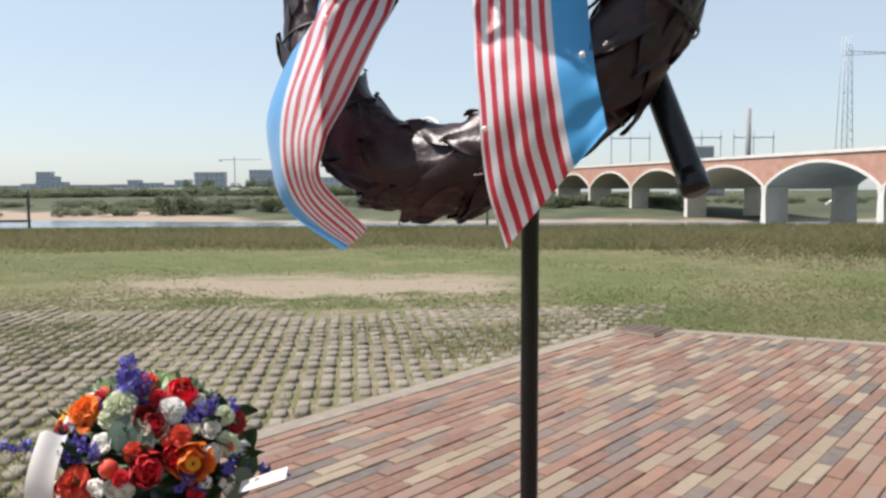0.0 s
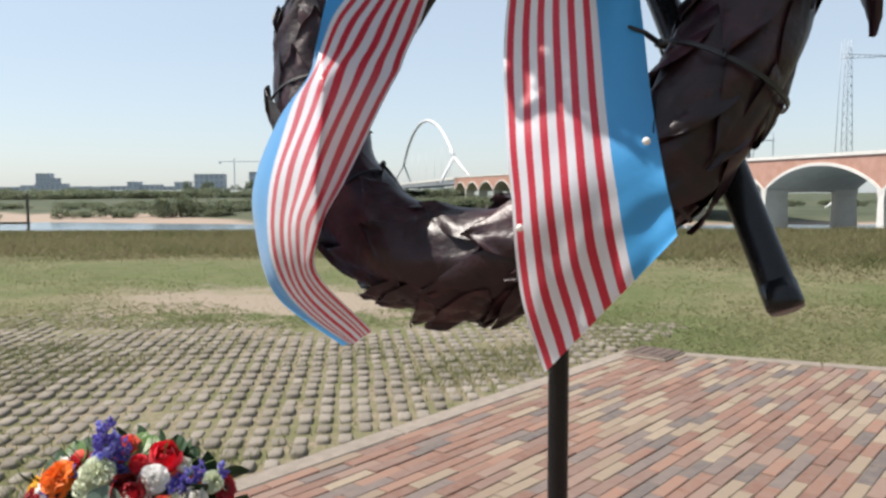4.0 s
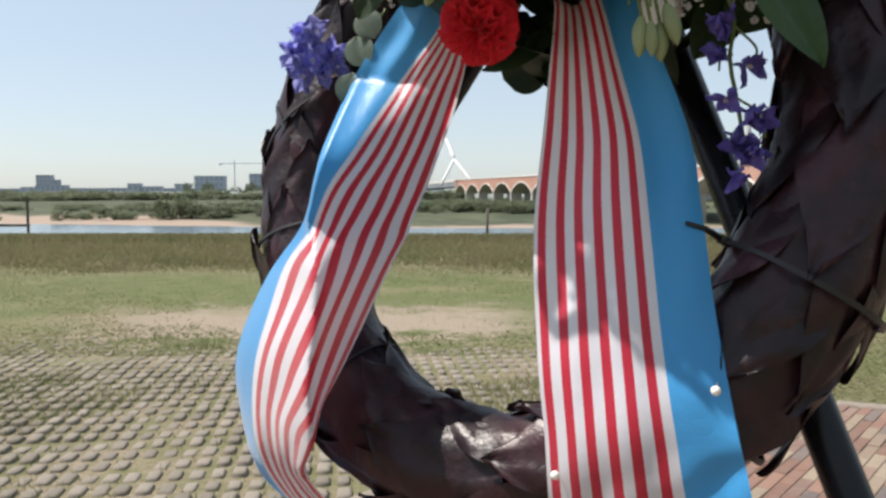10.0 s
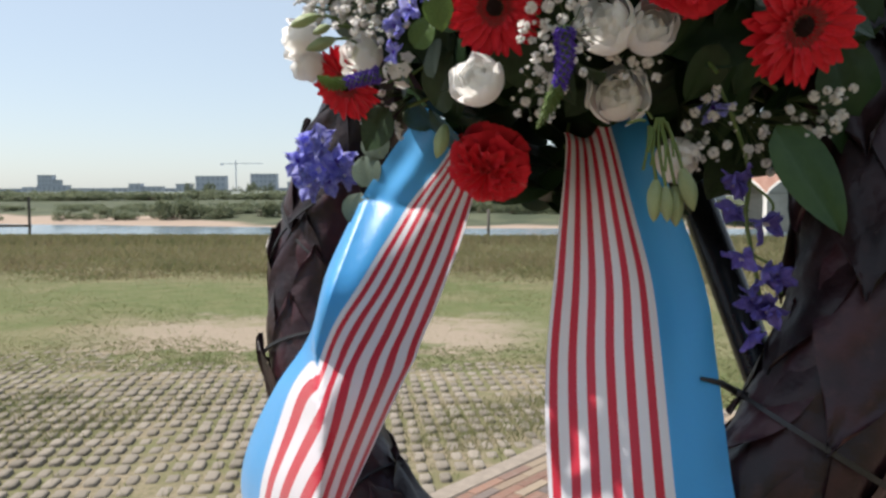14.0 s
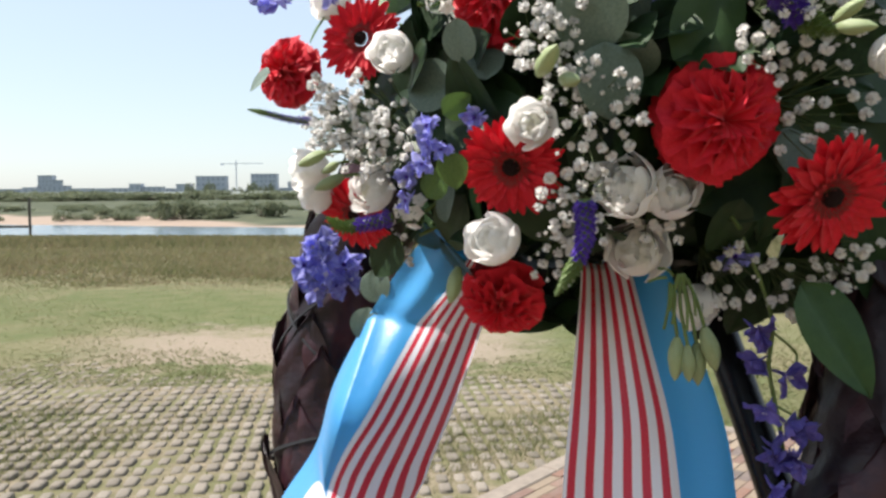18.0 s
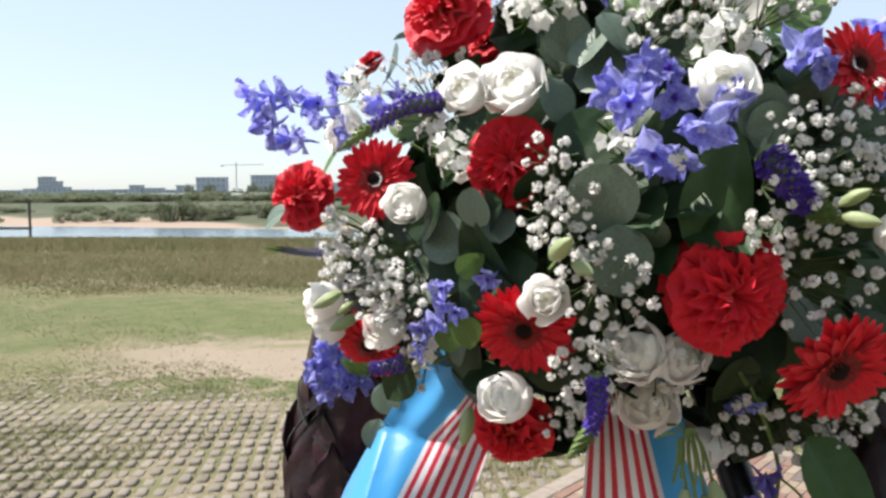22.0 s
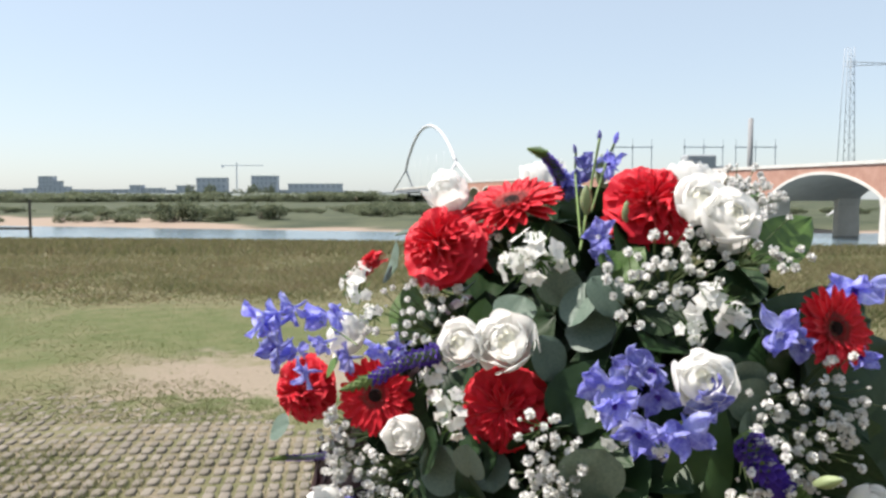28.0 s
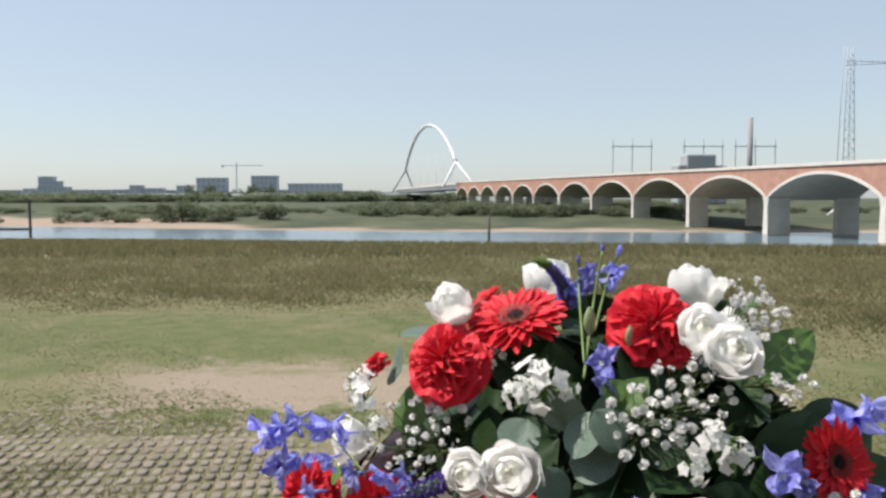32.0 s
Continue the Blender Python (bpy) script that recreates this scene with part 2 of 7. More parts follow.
def ground_material():
    n = Nodes("ground_soil_grass")
    p = n.position()
    sep = n.node("ShaderNodeSeparateXYZ", Vector=p)
    x, y = sep.outputs[0], sep.outputs[1]
    coarse, mid, fine = n.noise(0.5, 5, 0.6, p), n.noise(3.0, 5, 0.6, p), n.noise(40.0, 4, 0.6, p)
    grass = n.mix(n.band(mid, 0.35, 0.7), (0.085, 0.105, 0.042), (0.121, 0.127, 0.061))
    grass = n.mix(n.band(coarse, 0.46, 0.66), grass, (0.161, 0.147, 0.086))
    dry = n.mix(n.band(mid, 0.3, 0.7), (0.101, 0.106, 0.052), (0.166, 0.147, 0.087))
    sand = n.mix(n.band(fine, 0.3, 0.7), (0.195, 0.163, 0.126), (0.260, 0.219, 0.167))
    wob = n.math("ADD", y, n.math("MULTIPLY", n.math("SUBTRACT", mid, 0.5), 3.0))
    near_belt = n.math("ADD", wob, n.math("MULTIPLY", n.math("MAXIMUM", n.math("SUBTRACT", x, 0.3), 0.0), 0.85))
    c = n.mix(n.band(near_belt, 10.2, 12.6), grass, dry)
    # a bare strip of trodden sand behind the paving
    strip = n.math("MULTIPLY", n.band(wob, 5.9, 6.5), n.math("SUBTRACT", 1.0, n.band(wob, 7.3, 8.3)))
    strip = n.math("MULTIPLY", strip, n.band(n.math("ADD", x, n.math("MULTIPLY", coarse, 1.2)), -2.9, -1.6))
    strip = n.math("MULTIPLY", strip, n.math("SUBTRACT", 1.0, n.band(n.math("ADD", x, n.math("MULTIPLY", mid, 1.4)), 0.9, 1.9)))
    c = n.mix(strip, c, sand)
    # soil between the paving stones
    soil = n.mix(n.band(mid, 0.35, 0.65), n.mix(n.band(fine, 0.3, 0.7), (0.132, 0.113, 0.075), (0.235, 0.197, 0.141)), (0.117, 0.117, 0.058))
    c = n.mix(n.math("MULTIPLY", n.math("SUBTRACT", 1.0, n.band(wob, 5.2, 6.0)), n.math("SUBTRACT", 1.0, n.band(x, 1.0, 1.4))), c, soil)
    # river sand, then green low land
    bend = n.math("ADD", x, 14.0)
    bend = n.math("ADD", n.math("MULTIPLY", n.math("MINIMUM", bend, 0.0), 0.34), n.math("MULTIPLY", n.math("MAXIMUM", bend, 0.0), 0.09))
    far = n.math("ADD", n.math("ADD", n.math("ADD", y, 27.0), bend), n.math("MULTIPLY", n.math("SUBTRACT", n.noise(0.03, 4, 0.6, p), 0.5), 60.0))
    c = n.mix(n.band(far, 150, 180), c, (0.27, 0.215, 0.17))
    green = n.mix(n.band(n.noise(0.05, 6, 0.65, p), 0.35, 0.65), (0.046, 0.058, 0.036), (0.085, 0.094, 0.058))
    wide = n.math("MULTIPLY", n.math("SUBTRACT", 1.0, n.band(x, -120, -55)), 34.0)
    c = n.mix(n.band(n.math("SUBTRACT", far, wide), 264, 280), c, green)
    return n.done(c, 0.95, fine, 0.6, 0.01, spec=0.15)


def axis(*runs):
    out = []
    for a, b, step in runs:
        out += list(np.arange(a, b, step))
    return np.array(out)


gx = axis((-3000, -600, 400), (-600, -100, 50), (-100, -20, 8), (-20, 20, 1.0), (20, 100, 8), (100, 600, 50), (600, 3001, 400))
gy = axis((-60, -30, 10), (-30, 0, 3), (0, 14, 1.0), (14, 100, 4), (100, 400, 8), (400, 1000, 50), (1000, 4601, 600))
X, Y = np.meshgrid(gx, gy)
Z = terrain(X, Y) - 0.019 * (1 - smooth(5.4, 6.4, Y))
idx = np.arange(X.size).reshape(X.shape)
quads = np.stack([idx[:-1, :-1], idx[:-1, 1:], idx[1:, 1:], idx[1:, :-1]], -1).reshape(-1, 4)
ground = put("ground", mesh_of("ground", np.stack([X, Y, Z], -1).reshape(-1, 3), quads), ground_material())
tagged(ground, "grassy river bank with bare sand and dry soil", "ground", kind="structure")

n = Nodes("river_water")
WATER = n.done((0.10, 0.15, 0.19), 0.16, n.noise(0.8, 4, 0.6, n.position()), 0.25, 0.15, spec=0.5)
water = put("water", mesh_of("water", [(-900, 50, -8.4), (700, 50, -8.4), (700, 330, -8.4), (-900, 330, -8.4)], [(0, 1, 2, 3)]), WATER)
tagged(water, "calm grey-blue river water between sandy banks", "river", kind="structure")

# ---- long dry grass, lawn and tufts ----
rng = np.random.default_rng(4)


def blades(name, x, y, z, height, width, lean, material, label, bend=0.5):
    """One triangle a blade, at the places given."""
    k = len(x)
    a = rng.uniform(0, 2 * np.pi, k)
    b = rng.uniform(0, 2 * np.pi, k)
    base = np.stack([x, y, z], -1)
    side = np.stack([np.cos(a), np.sin(a), np.zeros(k)], -1) * (width / 2)[:, None]
    tip = base + np.stack([np.cos(b) * lean, np.sin(b) * lean, height], -1)
    v = np.stack([base - side, base + side, tip], 1).reshape(-1, 3)
    ob = put(name, big_mesh(name, v, np.arange(3 * k).reshape(-1, 3)), material)
    return tagged(ob, label, "grass", kind="stuff")


def blade_material(name, stops, scale):
    n = Nodes(name)
    p = n.position()
    c = n.ramp(n.math("ADD", n.math("MULTIPLY", n.island(), 0.55), n.math("MULTIPLY", n.band(n.noise(scale, 4, 0.6, p), 0.3, 0.7), 0.45)), stops)
    return n.done(c, 0.7, spec=0.2, through=0.5)


DRY = blade_material("dry_grass", [(0.0, (0.088, 0.112, 0.044)), (0.35, (0.136, 0.138, 0.064)), (0.62, (0.196, 0.176, 0.098)), (0.85, (0.140, 0.108, 0.064)), (1.0, (0.088, 0.074, 0.042))], 0.55)
LAWN = blade_material("lawn_grass", [(0.0, (0.095, 0.132, 0.042)), (0.3, (0.123, 0.150, 0.058)), (0.6, (0.157, 0.162, 0.077)), (0.85, (0.195, 0.180, 0.100)), (1.0, (0.220, 0.195, 0.123))], 0.55)
WEED = blade_material("weed_grass", [(0.0, (0.115, 0.155, 0.048)), (0.4, (0.165, 0.180, 0.080)), (0.75, (0.220, 0.205, 0.115)), (1.0, (0.26, 0.225, 0.145))], 1.6)


def fan(k, y0, y1, power=1.0):
    """Random places in the wedge that the river bank shows."""
    y = y0 + (y1 - y0) * rng.random(k) ** power
    x = rng.uniform(-0.66, 0.66, k) * y
    return x, y


x, y = fan(120000, 7.0, 34.0, 1.3)
belt = y + 0.85 * np.maximum(x - 0.3, 0) + 0.5 * np.sin(x * 1.9)
x, y, belt = x[belt > 10.9], y[belt > 10.9], belt[belt > 10.9]
clump = np.sin(x * 1.3 + np.sin(y * 0.9) * 2) * np.sin(y * 1.1 + x * 0.4) * 0.5 + 0.5
keep = rng.random(len(x)) < (0.45 + 0.55 * clump) * (0.08 + 0.92 * smooth(10.9, 13.2, belt))
x, y, clump, belt = x[keep], y[keep], clump[keep], belt[keep]
lump = 0.5 + 0.5 * np.sin(x * 0.9 + 2 * np.sin(y * 0.5)) * np.sin(y * 1.7 + np.sin(x * 0.6))
h = rng.uniform(0.08, 0.26, len(x)) * (0.3 + 0.7 * clump + 0.9 * lump ** 3) * smooth(10.7, 16, belt) * np.clip(y / 13, 0.5, 1)
blades("dry_grass", x, y, terrain(x, y), h, rng.uniform(0.014, 0.034, len(x)), h * 1.1, DRY, "long dry brown grass on the river slope")
x, y = fan(60000, 34.0, 118.0)
x, y = x[y < crest(x) + 6], y[y < crest(x) + 6]
h = rng.uniform(0.15, 0.45, len(x))
blades("dry_grass", x, y, terrain(x, y), h, rng.uniform(0.04, 0.10, len(x)), h * 0.6, DRY, "long dry brown grass on the lower slope")
x, y = fan(105000, 4.0, 13.5, 1.1)
bare = (np.abs(y - 7.1 - 0.25 * np.sin(x * 2.1)) < 0.62 + 0.2 * np.sin(x * 3.7)) & (x > -2.6 + 0.3 * np.sin(y * 5)) & (x < 0.7 + 0.4 * np.sin(y * 7))
keep = ~bare | (rng.random(len(x)) < 0.10)
beyond = (x - KERB_END.x) * 0.405 + (y - KERB_END.y) * 0.914
keep &= (y > 5.6) | ((x > 1.0) & (beyond > 0.03))
x, y = x[keep], y[keep]
h = rng.uniform(0.005, 0.018, len(x)) * np.where(np.sin(x * 1.1 + 2 * np.sin(y * 0.7)) > 0.6, 1.4, 1.0)
blades("lawn", x, y, terrain(x, y) - 0.004, h, rng.uniform(0.008, 0.018, len(x)), h * 2.0, LAWN, "short worn green lawn with yellow patches")


# ---- the long arched bridge ----
def brick_wall_material():
    n = Nodes("bridge_brick")
    p = n.position()
    c = n.mix(n.band(n.noise(0.35, 5, 0.65, p), 0.3, 0.7), (0.34, 0.185, 0.140), (0.42, 0.250, 0.195))
    c = n.mix(n.math("MULTIPLY", n.band(n.noise(3.0, 5, 0.7, p), 0.45, 0.75), 0.4), c, (0.44, 0.29, 0.22))
    return n.done(c, 0.85, n.noise(9, 3, 0.6, p), 0.3, 0.05, spec=0.2)


BRIDGE_BRICK = brick_wall_material()
CONCRETE = plain("pale_concrete", (0.52, 0.50, 0.46), (0.63, 0.61, 0.57), 0.25, 0.8, 0.3, 0.03, spec=0.25)
GREY_CONCRETE = plain("grey_concrete", (0.46, 0.42, 0.35), (0.55, 0.51, 0.44), 0.3, 0.85, 0.3, 0.03, spec=0.2)
WHITE_STEEL = plain("white_steel", (0.50, 0.51, 0.52), (0.58, 0.59, 0.60), 0.1, 0.45, 0.1, 0.01)
DARK_WOOD = plain("weathered_wood", (0.05, 0.045, 0.04), (0.09, 0.08, 0.07), 2.0, 0.9, 0.4, 0.02)
# Pylon and portal steel lightened: haze against the sky is in its colour.
HAZED_LATTICE = plain("hazed_grey_steel", (0.34, 0.38, 0.42), (0.41, 0.45, 0.49), 0.3, 0.6, 0.1, 0.01)
# Steel raised to a pale grey that holds the far haze.
HAZE_PALE_STEEL = plain("haze_pale_steel", (0.66, 0.69, 0.72), (0.74, 0.76, 0.78), 0.3, 0.6, 0.1, 0.01)

bridge = new("bridge")
ALONG = Vector((-0.1755, 0.9845, 0))
ACROSS = Vector((0.9845, 0.1755, 0))
PIER0 = Vector((92.7, 164.0, 0))
SPAN, WIDE = 42.46, 27.0
bridge.location = PIER0
tagged(bridge, "long road bridge with red brick arches and white concrete edges", "bridge")


def br(s, w, z):
    """A place on the bridge, from its first pier: s along, w across, z up."""
    return ALONG * s + ACROSS * w + Vector((0, 0, z))


def deck(s):
    return 9.55 + 0.0105 * s


def arch(f, lift=0.0):
    """Underside of a vault, f from 0 to 1 over the span: a low round arch that springs steeply."""
    g = abs(2 * f - 1)
    return 0.95 + lift + 6.4 * (1 - g ** 2.05) ** 0.86


def strip(rows):
    """A sheet from rows of equal length."""
    verts = [v for row in rows for v in row]
    k = len(rows[0])
    return verts, [(j * k + i, j * k + i + 1, (j + 1) * k + i + 1, (j + 1) * k + i) for j in range(len(rows) - 1) for i in range(k - 1)]


for k in range(-1, 11):
    s0 = k * SPAN
    fs = [i / 24 for i in range(25)]
    up = 0.0105 * s0 * 0.55
    low = [(s0 + SPAN * f, arch(f) + up) for f in fs]
    wall_verts = []
    for w in (0.0, WIDE):
        wall_verts.append(strip([[br(s, w, z) for s, z in low], [br(s, w, deck(s) - 0.5) for s, z in low]]))
    put("spandrel_wall", mesh_of("spandrel_wall", *join(wall_verts), smooth=False), BRIDGE_BRICK, bridge, "red brick spandrel wall")
    put("vault", mesh_of("vault", *strip([[br(s, 0.05, z) for s, z in low], [br(s, WIDE - 0.05, z) for s, z in low]])), GREY_CONCRETE, bridge, "grey concrete vault")
    rim = strip([[br(s, 0.3, z - 0.1) for s, z in low], [br(s, -0.22, z - 0.1) for s, z in low], [br(s, -0.22, z + 0.62) for s, z in low], [br(s, 0.02, z + 0.62) for s, z in low]])
    put("arch_rim", mesh_of("arch_rim", *rim, smooth=False), CONCRETE, bridge, "white concrete arch rim")
    para = strip([[br(s0 + SPAN * f, w, deck(s0 + SPAN * f) + z) for f in (0, 0.5, 1)] for w, z in ((0.3, -0.55), (-0.35, -0.55), (-0.35, 0.22), (0.4, 0.22), (0.4, -0.4))])
    put("parapet", mesh_of("parapet", *para, smooth=False), CONCRETE, bridge, "white concrete parapet")
    bed = strip([[br(s0 + SPAN * f, w, deck(s0 + SPAN * f) - 0.05) for f in (0, 1)] for w in (0.2, WIDE - 0.2)])
    put("deck", mesh_of("deck", *bed, smooth=False), GREY_CONCRETE, bridge)
    for w0, w1 in ((-0.1, 6.4), (WIDE - 6.4, WIDE)):
        bm = bmesh.new()
        rings = []
        for z, half in ((-9.2, 1.15), (-4.5, 1.0), (-0.6 + up, 0.8), (1.4 + up, 1.25)):
            rings.append([bm.verts.new(br(s0 + ds * half, w, z)) for ds, w in ((-1, w0), (1, w0), (1, w1), (-1, w1))])
        for a, b in zip(rings, rings[1:]):
            for i in range(4):
                bm.faces.new((a[i], a[(i + 1) % 4], b[(i + 1) % 4], b[i]))
        pier = part("pier", bm, GREY_CONCRETE, bridge, "grey concrete pier")
        if w0 < 0:
            edge = strip([[br(s0 + ds * h, -0.16, z) for ds in (-1, 1)] for z, h in ((-8.0, 1.16), (-4.5, 1.02), (-0.6 + up, 0.84), (1.5 + up, 1.28))])
            put("pier_edge", mesh_of("pier_edge", *edge, smooth=False), CONCRETE, pier, "pale pier front")

# the steel main span with its single arch
arch_pts = []
for i in range(41):
    f = i / 40
    y = 635 + (947 - 635) * f
    s = (y - PIER0.y) / ALONG.y
    z = 31 + 5.5 * f + 40.5 * (1 - (2 * f - 1) ** 2) ** 0.9
    arch_pts.append(br(s, WIDE / 2 - 12, z))
put("steel_arch", mesh_of("steel_arch", *tube(arch_pts, 1.45, 10)), WHITE_STEEL, bridge, "slender white steel arch")
for foot, y, side in ((arch_pts[0], 590, -21), (arch_pts[0], 590, 5), (arch_pts[-1], 1000, -12), (arch_pts[-1], 1000, 16)):
    s = (y - PIER0.y) / ALONG.y
    put("arch_leg", mesh_of("arch_leg", *tube([foot, br(s, WIDE / 2 - 10 + side, 10)], [1.3, 1.0], 8)), WHITE_STEEL, bridge, "forked white arch leg")
s0, s1 = 11 * SPAN - 1, (1040 - PIER0.y) / ALONG.y
bm = bmesh.new()
vs = [bm.verts.new(br(s, w, z)) for s in (s0, s1) for w, z in ((0, 9), (WIDE, 9), (WIDE, 14), (0, 14))]
for q in ((0, 1, 2, 3), (7, 6, 5, 4), (0, 4, 5, 1), (1, 5, 6, 2), (2, 6, 7, 3), (3, 7, 4, 0)):
    bm.faces.new([vs[i] for i in q])
part("main_deck", bm, plain("deck_steel", (0.16, 0.18, 0.20), (0.22, 0.24, 0.26), 0.1, 0.6, 0.1, 0.01), bridge, "dark grey steel main deck")
edge = strip([[br(s, w, z) for s in (s0, s1)] for w, z in ((0.3, 12.7), (-0.5, 12.7), (-0.5, 14.4), (0.3, 14.4))])
put("main_parapet", mesh_of("main_parapet", *edge, smooth=False), CONCRETE, bridge, "pale edge of the main deck")
for y in (665, 700, 740, 790, 840, 890, 940):
    s = (y - PIER0.y) / ALONG.y
    put("hanger", mesh_of("hanger", *tube([br(s, WIDE / 2 - 10, 13), br(s, WIDE / 2 - 10, 44)], 0.12, 5)), HAZE_PALE_STEEL, bridge)

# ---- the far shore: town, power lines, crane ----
# Walls, roofs and panes are paled and blued: distance haze is in their colours.
HAZED_TOWN = plain("hazed_town_wall", (0.36, 0.40, 0.45), (0.47, 0.50, 0.54), 0.02, 0.8, 0.1, 0.05, spec=0.2)
HAZED_ROOF = plain("hazed_town_roof", (0.30, 0.33, 0.37), (0.36, 0.39, 0.43), 0.03, 0.8, 0.1, 0.05, spec=0.2)
HAZED_PANE = plain("hazed_window", (0.29, 0.33, 0.37), (0.35, 0.385, 0.42), 0.1, 0.25, 0.0, 0.01)


def house(u0, u1, top, y, windows=(0, 0), label="distant haze-pale grey apartment block with flat roof"):
    """A far building; u0 and u1 are the slopes x / y of its sides, top its height."""
    ob = new("apartment_building")
    ob.location = ((u0 + u1) / 2 * y, y, terrain(0, y))
    h = top - float(terrain(0, y))
    w = (u1 - u0) * y / 2
    part("wall", box(-w, w, -8, 8, 0, h), HAZED_TOWN, ob)
    part("roof", box(-w - 0.4, w + 0.4, -8.4, 8.4, h, h + 0.8), HAZED_ROOF, ob)
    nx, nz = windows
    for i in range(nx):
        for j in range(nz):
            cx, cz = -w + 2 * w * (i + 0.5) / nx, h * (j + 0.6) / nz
            part("window", box(cx - w / nx * 0.55, cx + w / nx * 0.55, -8.25, -7.9, cz - h / nz * 0.28, cz + h / nz * 0.28), HAZED_PANE, ob)
    return tagged(ob, label, "building")


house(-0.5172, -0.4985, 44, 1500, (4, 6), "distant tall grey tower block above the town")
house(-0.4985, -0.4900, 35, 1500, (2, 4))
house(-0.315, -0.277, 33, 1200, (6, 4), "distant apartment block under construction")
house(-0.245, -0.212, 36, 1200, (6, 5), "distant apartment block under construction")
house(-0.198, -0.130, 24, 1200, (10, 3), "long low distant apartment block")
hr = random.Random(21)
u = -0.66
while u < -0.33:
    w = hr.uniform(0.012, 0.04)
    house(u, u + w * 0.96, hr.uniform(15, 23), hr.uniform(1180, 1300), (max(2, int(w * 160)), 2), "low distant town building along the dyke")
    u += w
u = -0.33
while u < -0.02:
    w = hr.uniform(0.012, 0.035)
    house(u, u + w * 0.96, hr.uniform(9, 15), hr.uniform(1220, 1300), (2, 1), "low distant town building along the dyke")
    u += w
# a grassy dyke in front of the town
dk = strip([[Vector((x, 1120 + dy, z)) for x in range(-1100, 200, 100)] for dy, z in ((-40, -1.5), (-8, 9.0), (0, 9.4), (40, 0))])
# Grass colour greyed and lightened, with far haze mixed into it.
HAZED_DYKE = plain("hazed_dyke_grass", (0.15, 0.175, 0.165), (0.21, 0.23, 0.215), 0.02, 0.9, 0.3, 0.3, spec=0.1)
tagged(put("dyke", mesh_of("dyke", *dk), HAZED_DYKE), "long haze-greyed green river dyke before the town", "dyke", kind="structure")

crane = new("tower_crane")
crane.location = (-0.2650 * 1210, 1210, 0)
tagged(crane, "thin distant tower crane above the building site", "crane")
part("mast", box(-0.8, 0.8, -0.8, 0.8, 0, 58), HAZE_PALE_STEEL, crane)
part("jib", box(-24, 42, -0.6, 0.6, 52.5, 53.6), HAZE_PALE_STEEL, crane)
part("counterweight", box(-24, -19, -0.9, 0.9, 50.4, 52.6), HAZE_PALE_STEEL, crane)

PLANT_CLAD = plain("grey_cladding", (0.27, 0.29, 0.31), (0.34, 0.36, 0.38), 0.1, 0.7, 0.1, 0.05)
plant = new("power_station")
plant.location = (0.330 * 620, 620, 0)
tagged(plant, "grey power station block behind the bridge", "building")
for x0, x1, z in ((-21, -14, 28), (-14, 9, 36), (9, 18, 27)):
    part("block", box(x0, x1, -9, 9, -3, z, 1.0), PLANT_CLAD, plant)
for i in range(5):
    part("louvre", box(-12, 7, -9.2, -8.9, 22 + 2.6 * i, 23.3 + 2.6 * i), HAZED_ROOF, plant)
chimney = put("chimney", mesh_of("chimney", *tube([(0.3923 * 610, 610, -3), (0.3923 * 610, 610, 64)], [2.3, 1.9], 14)), plain("chimney_brick", (0.22, 0.225, 0.235), (0.28, 0.285, 0.29), 0.2, 0.8, 0.2, 0.02))
tagged(chimney, "tall slim grey chimney behind the bridge", "chimney")


def portal(u0, u1, y, top):
    ob = new("power_line_portal")
    ob.location = (u0 * y, y, -2)
    tagged(ob, "thin grey steel power line portal behind the bridge", "pylon", "power line portals")
    w = (u1 - u0) * y
    for x in (0, w / 2, w):
        part("post", box(x - 0.32, x + 0.32, -0.3, 0.3, 0, top + 2), HAZED_LATTICE, ob)
        part("spike", box(x - 0.15, x + 0.15, -0.15, 0.15, top + 2, top + 6), HAZED_LATTICE, ob)
    part("beam", box(-1, w + 1, -0.4, 0.4, top - 0.7, top + 0.1), HAZED_LATTICE, ob)


portal(0.2172, 0.2663, 640, 46)
portal(0.3082, 0.3573, 640, 46)
portal(0.3739, 0.4245, 640, 46)

pylon = new("lattice_pylon")
pylon.location = (0.5150 * 500, 500, -3)
tagged(pylon, "tall grey lattice power pylon behind the bridge", "pylon")
for sx in (-1, 1):
    for sy in (-1, 1):
        put("leg", mesh_of("leg", *tube([(4.2 * sx, 4.2 * sy, 0), (2.9 * sx, 2.9 * sy, 62), (2.0 * sx, 2.0 * sy, 100)], 0.25, 5)), HAZED_LATTICE, pylon)
for i in range(15):
    z0, z1 = 5 + i * 6, 11 + i * 6
    w0, w1 = 4.2 - 2.2 * z0 / 100, 4.2 - 2.2 * z1 / 100
    for s in (-1, 1):
        put("brace", mesh_of("brace", *tube([(-w0 * s, -w0, z0), (w1 * s, -w1, z1)], 0.14, 4)), HAZED_LATTICE, pylon)
    put("brace", mesh_of("brace", *tube([(-w1, -w1, z1), (w1, -w1, z1)], 0.14, 4)), HAZED_LATTICE, pylon)
for z in (88.5, 91.5):
    put("arm_rail", mesh_of("arm_rail", *tube([(-3, 0, z), (34, 0, 90)], 0.3, 4)), HAZED_LATTICE, pylon)
for i in range(9):
    put("arm_brace", mesh_of("arm_brace", *tube([(3.5 * i, 0, 88.5 + 0.15 * i), (3.5 * i + 1.8, 0, 91.4 - 0.15 * i)], 0.2, 4)), HAZED_LATTICE, pylon)

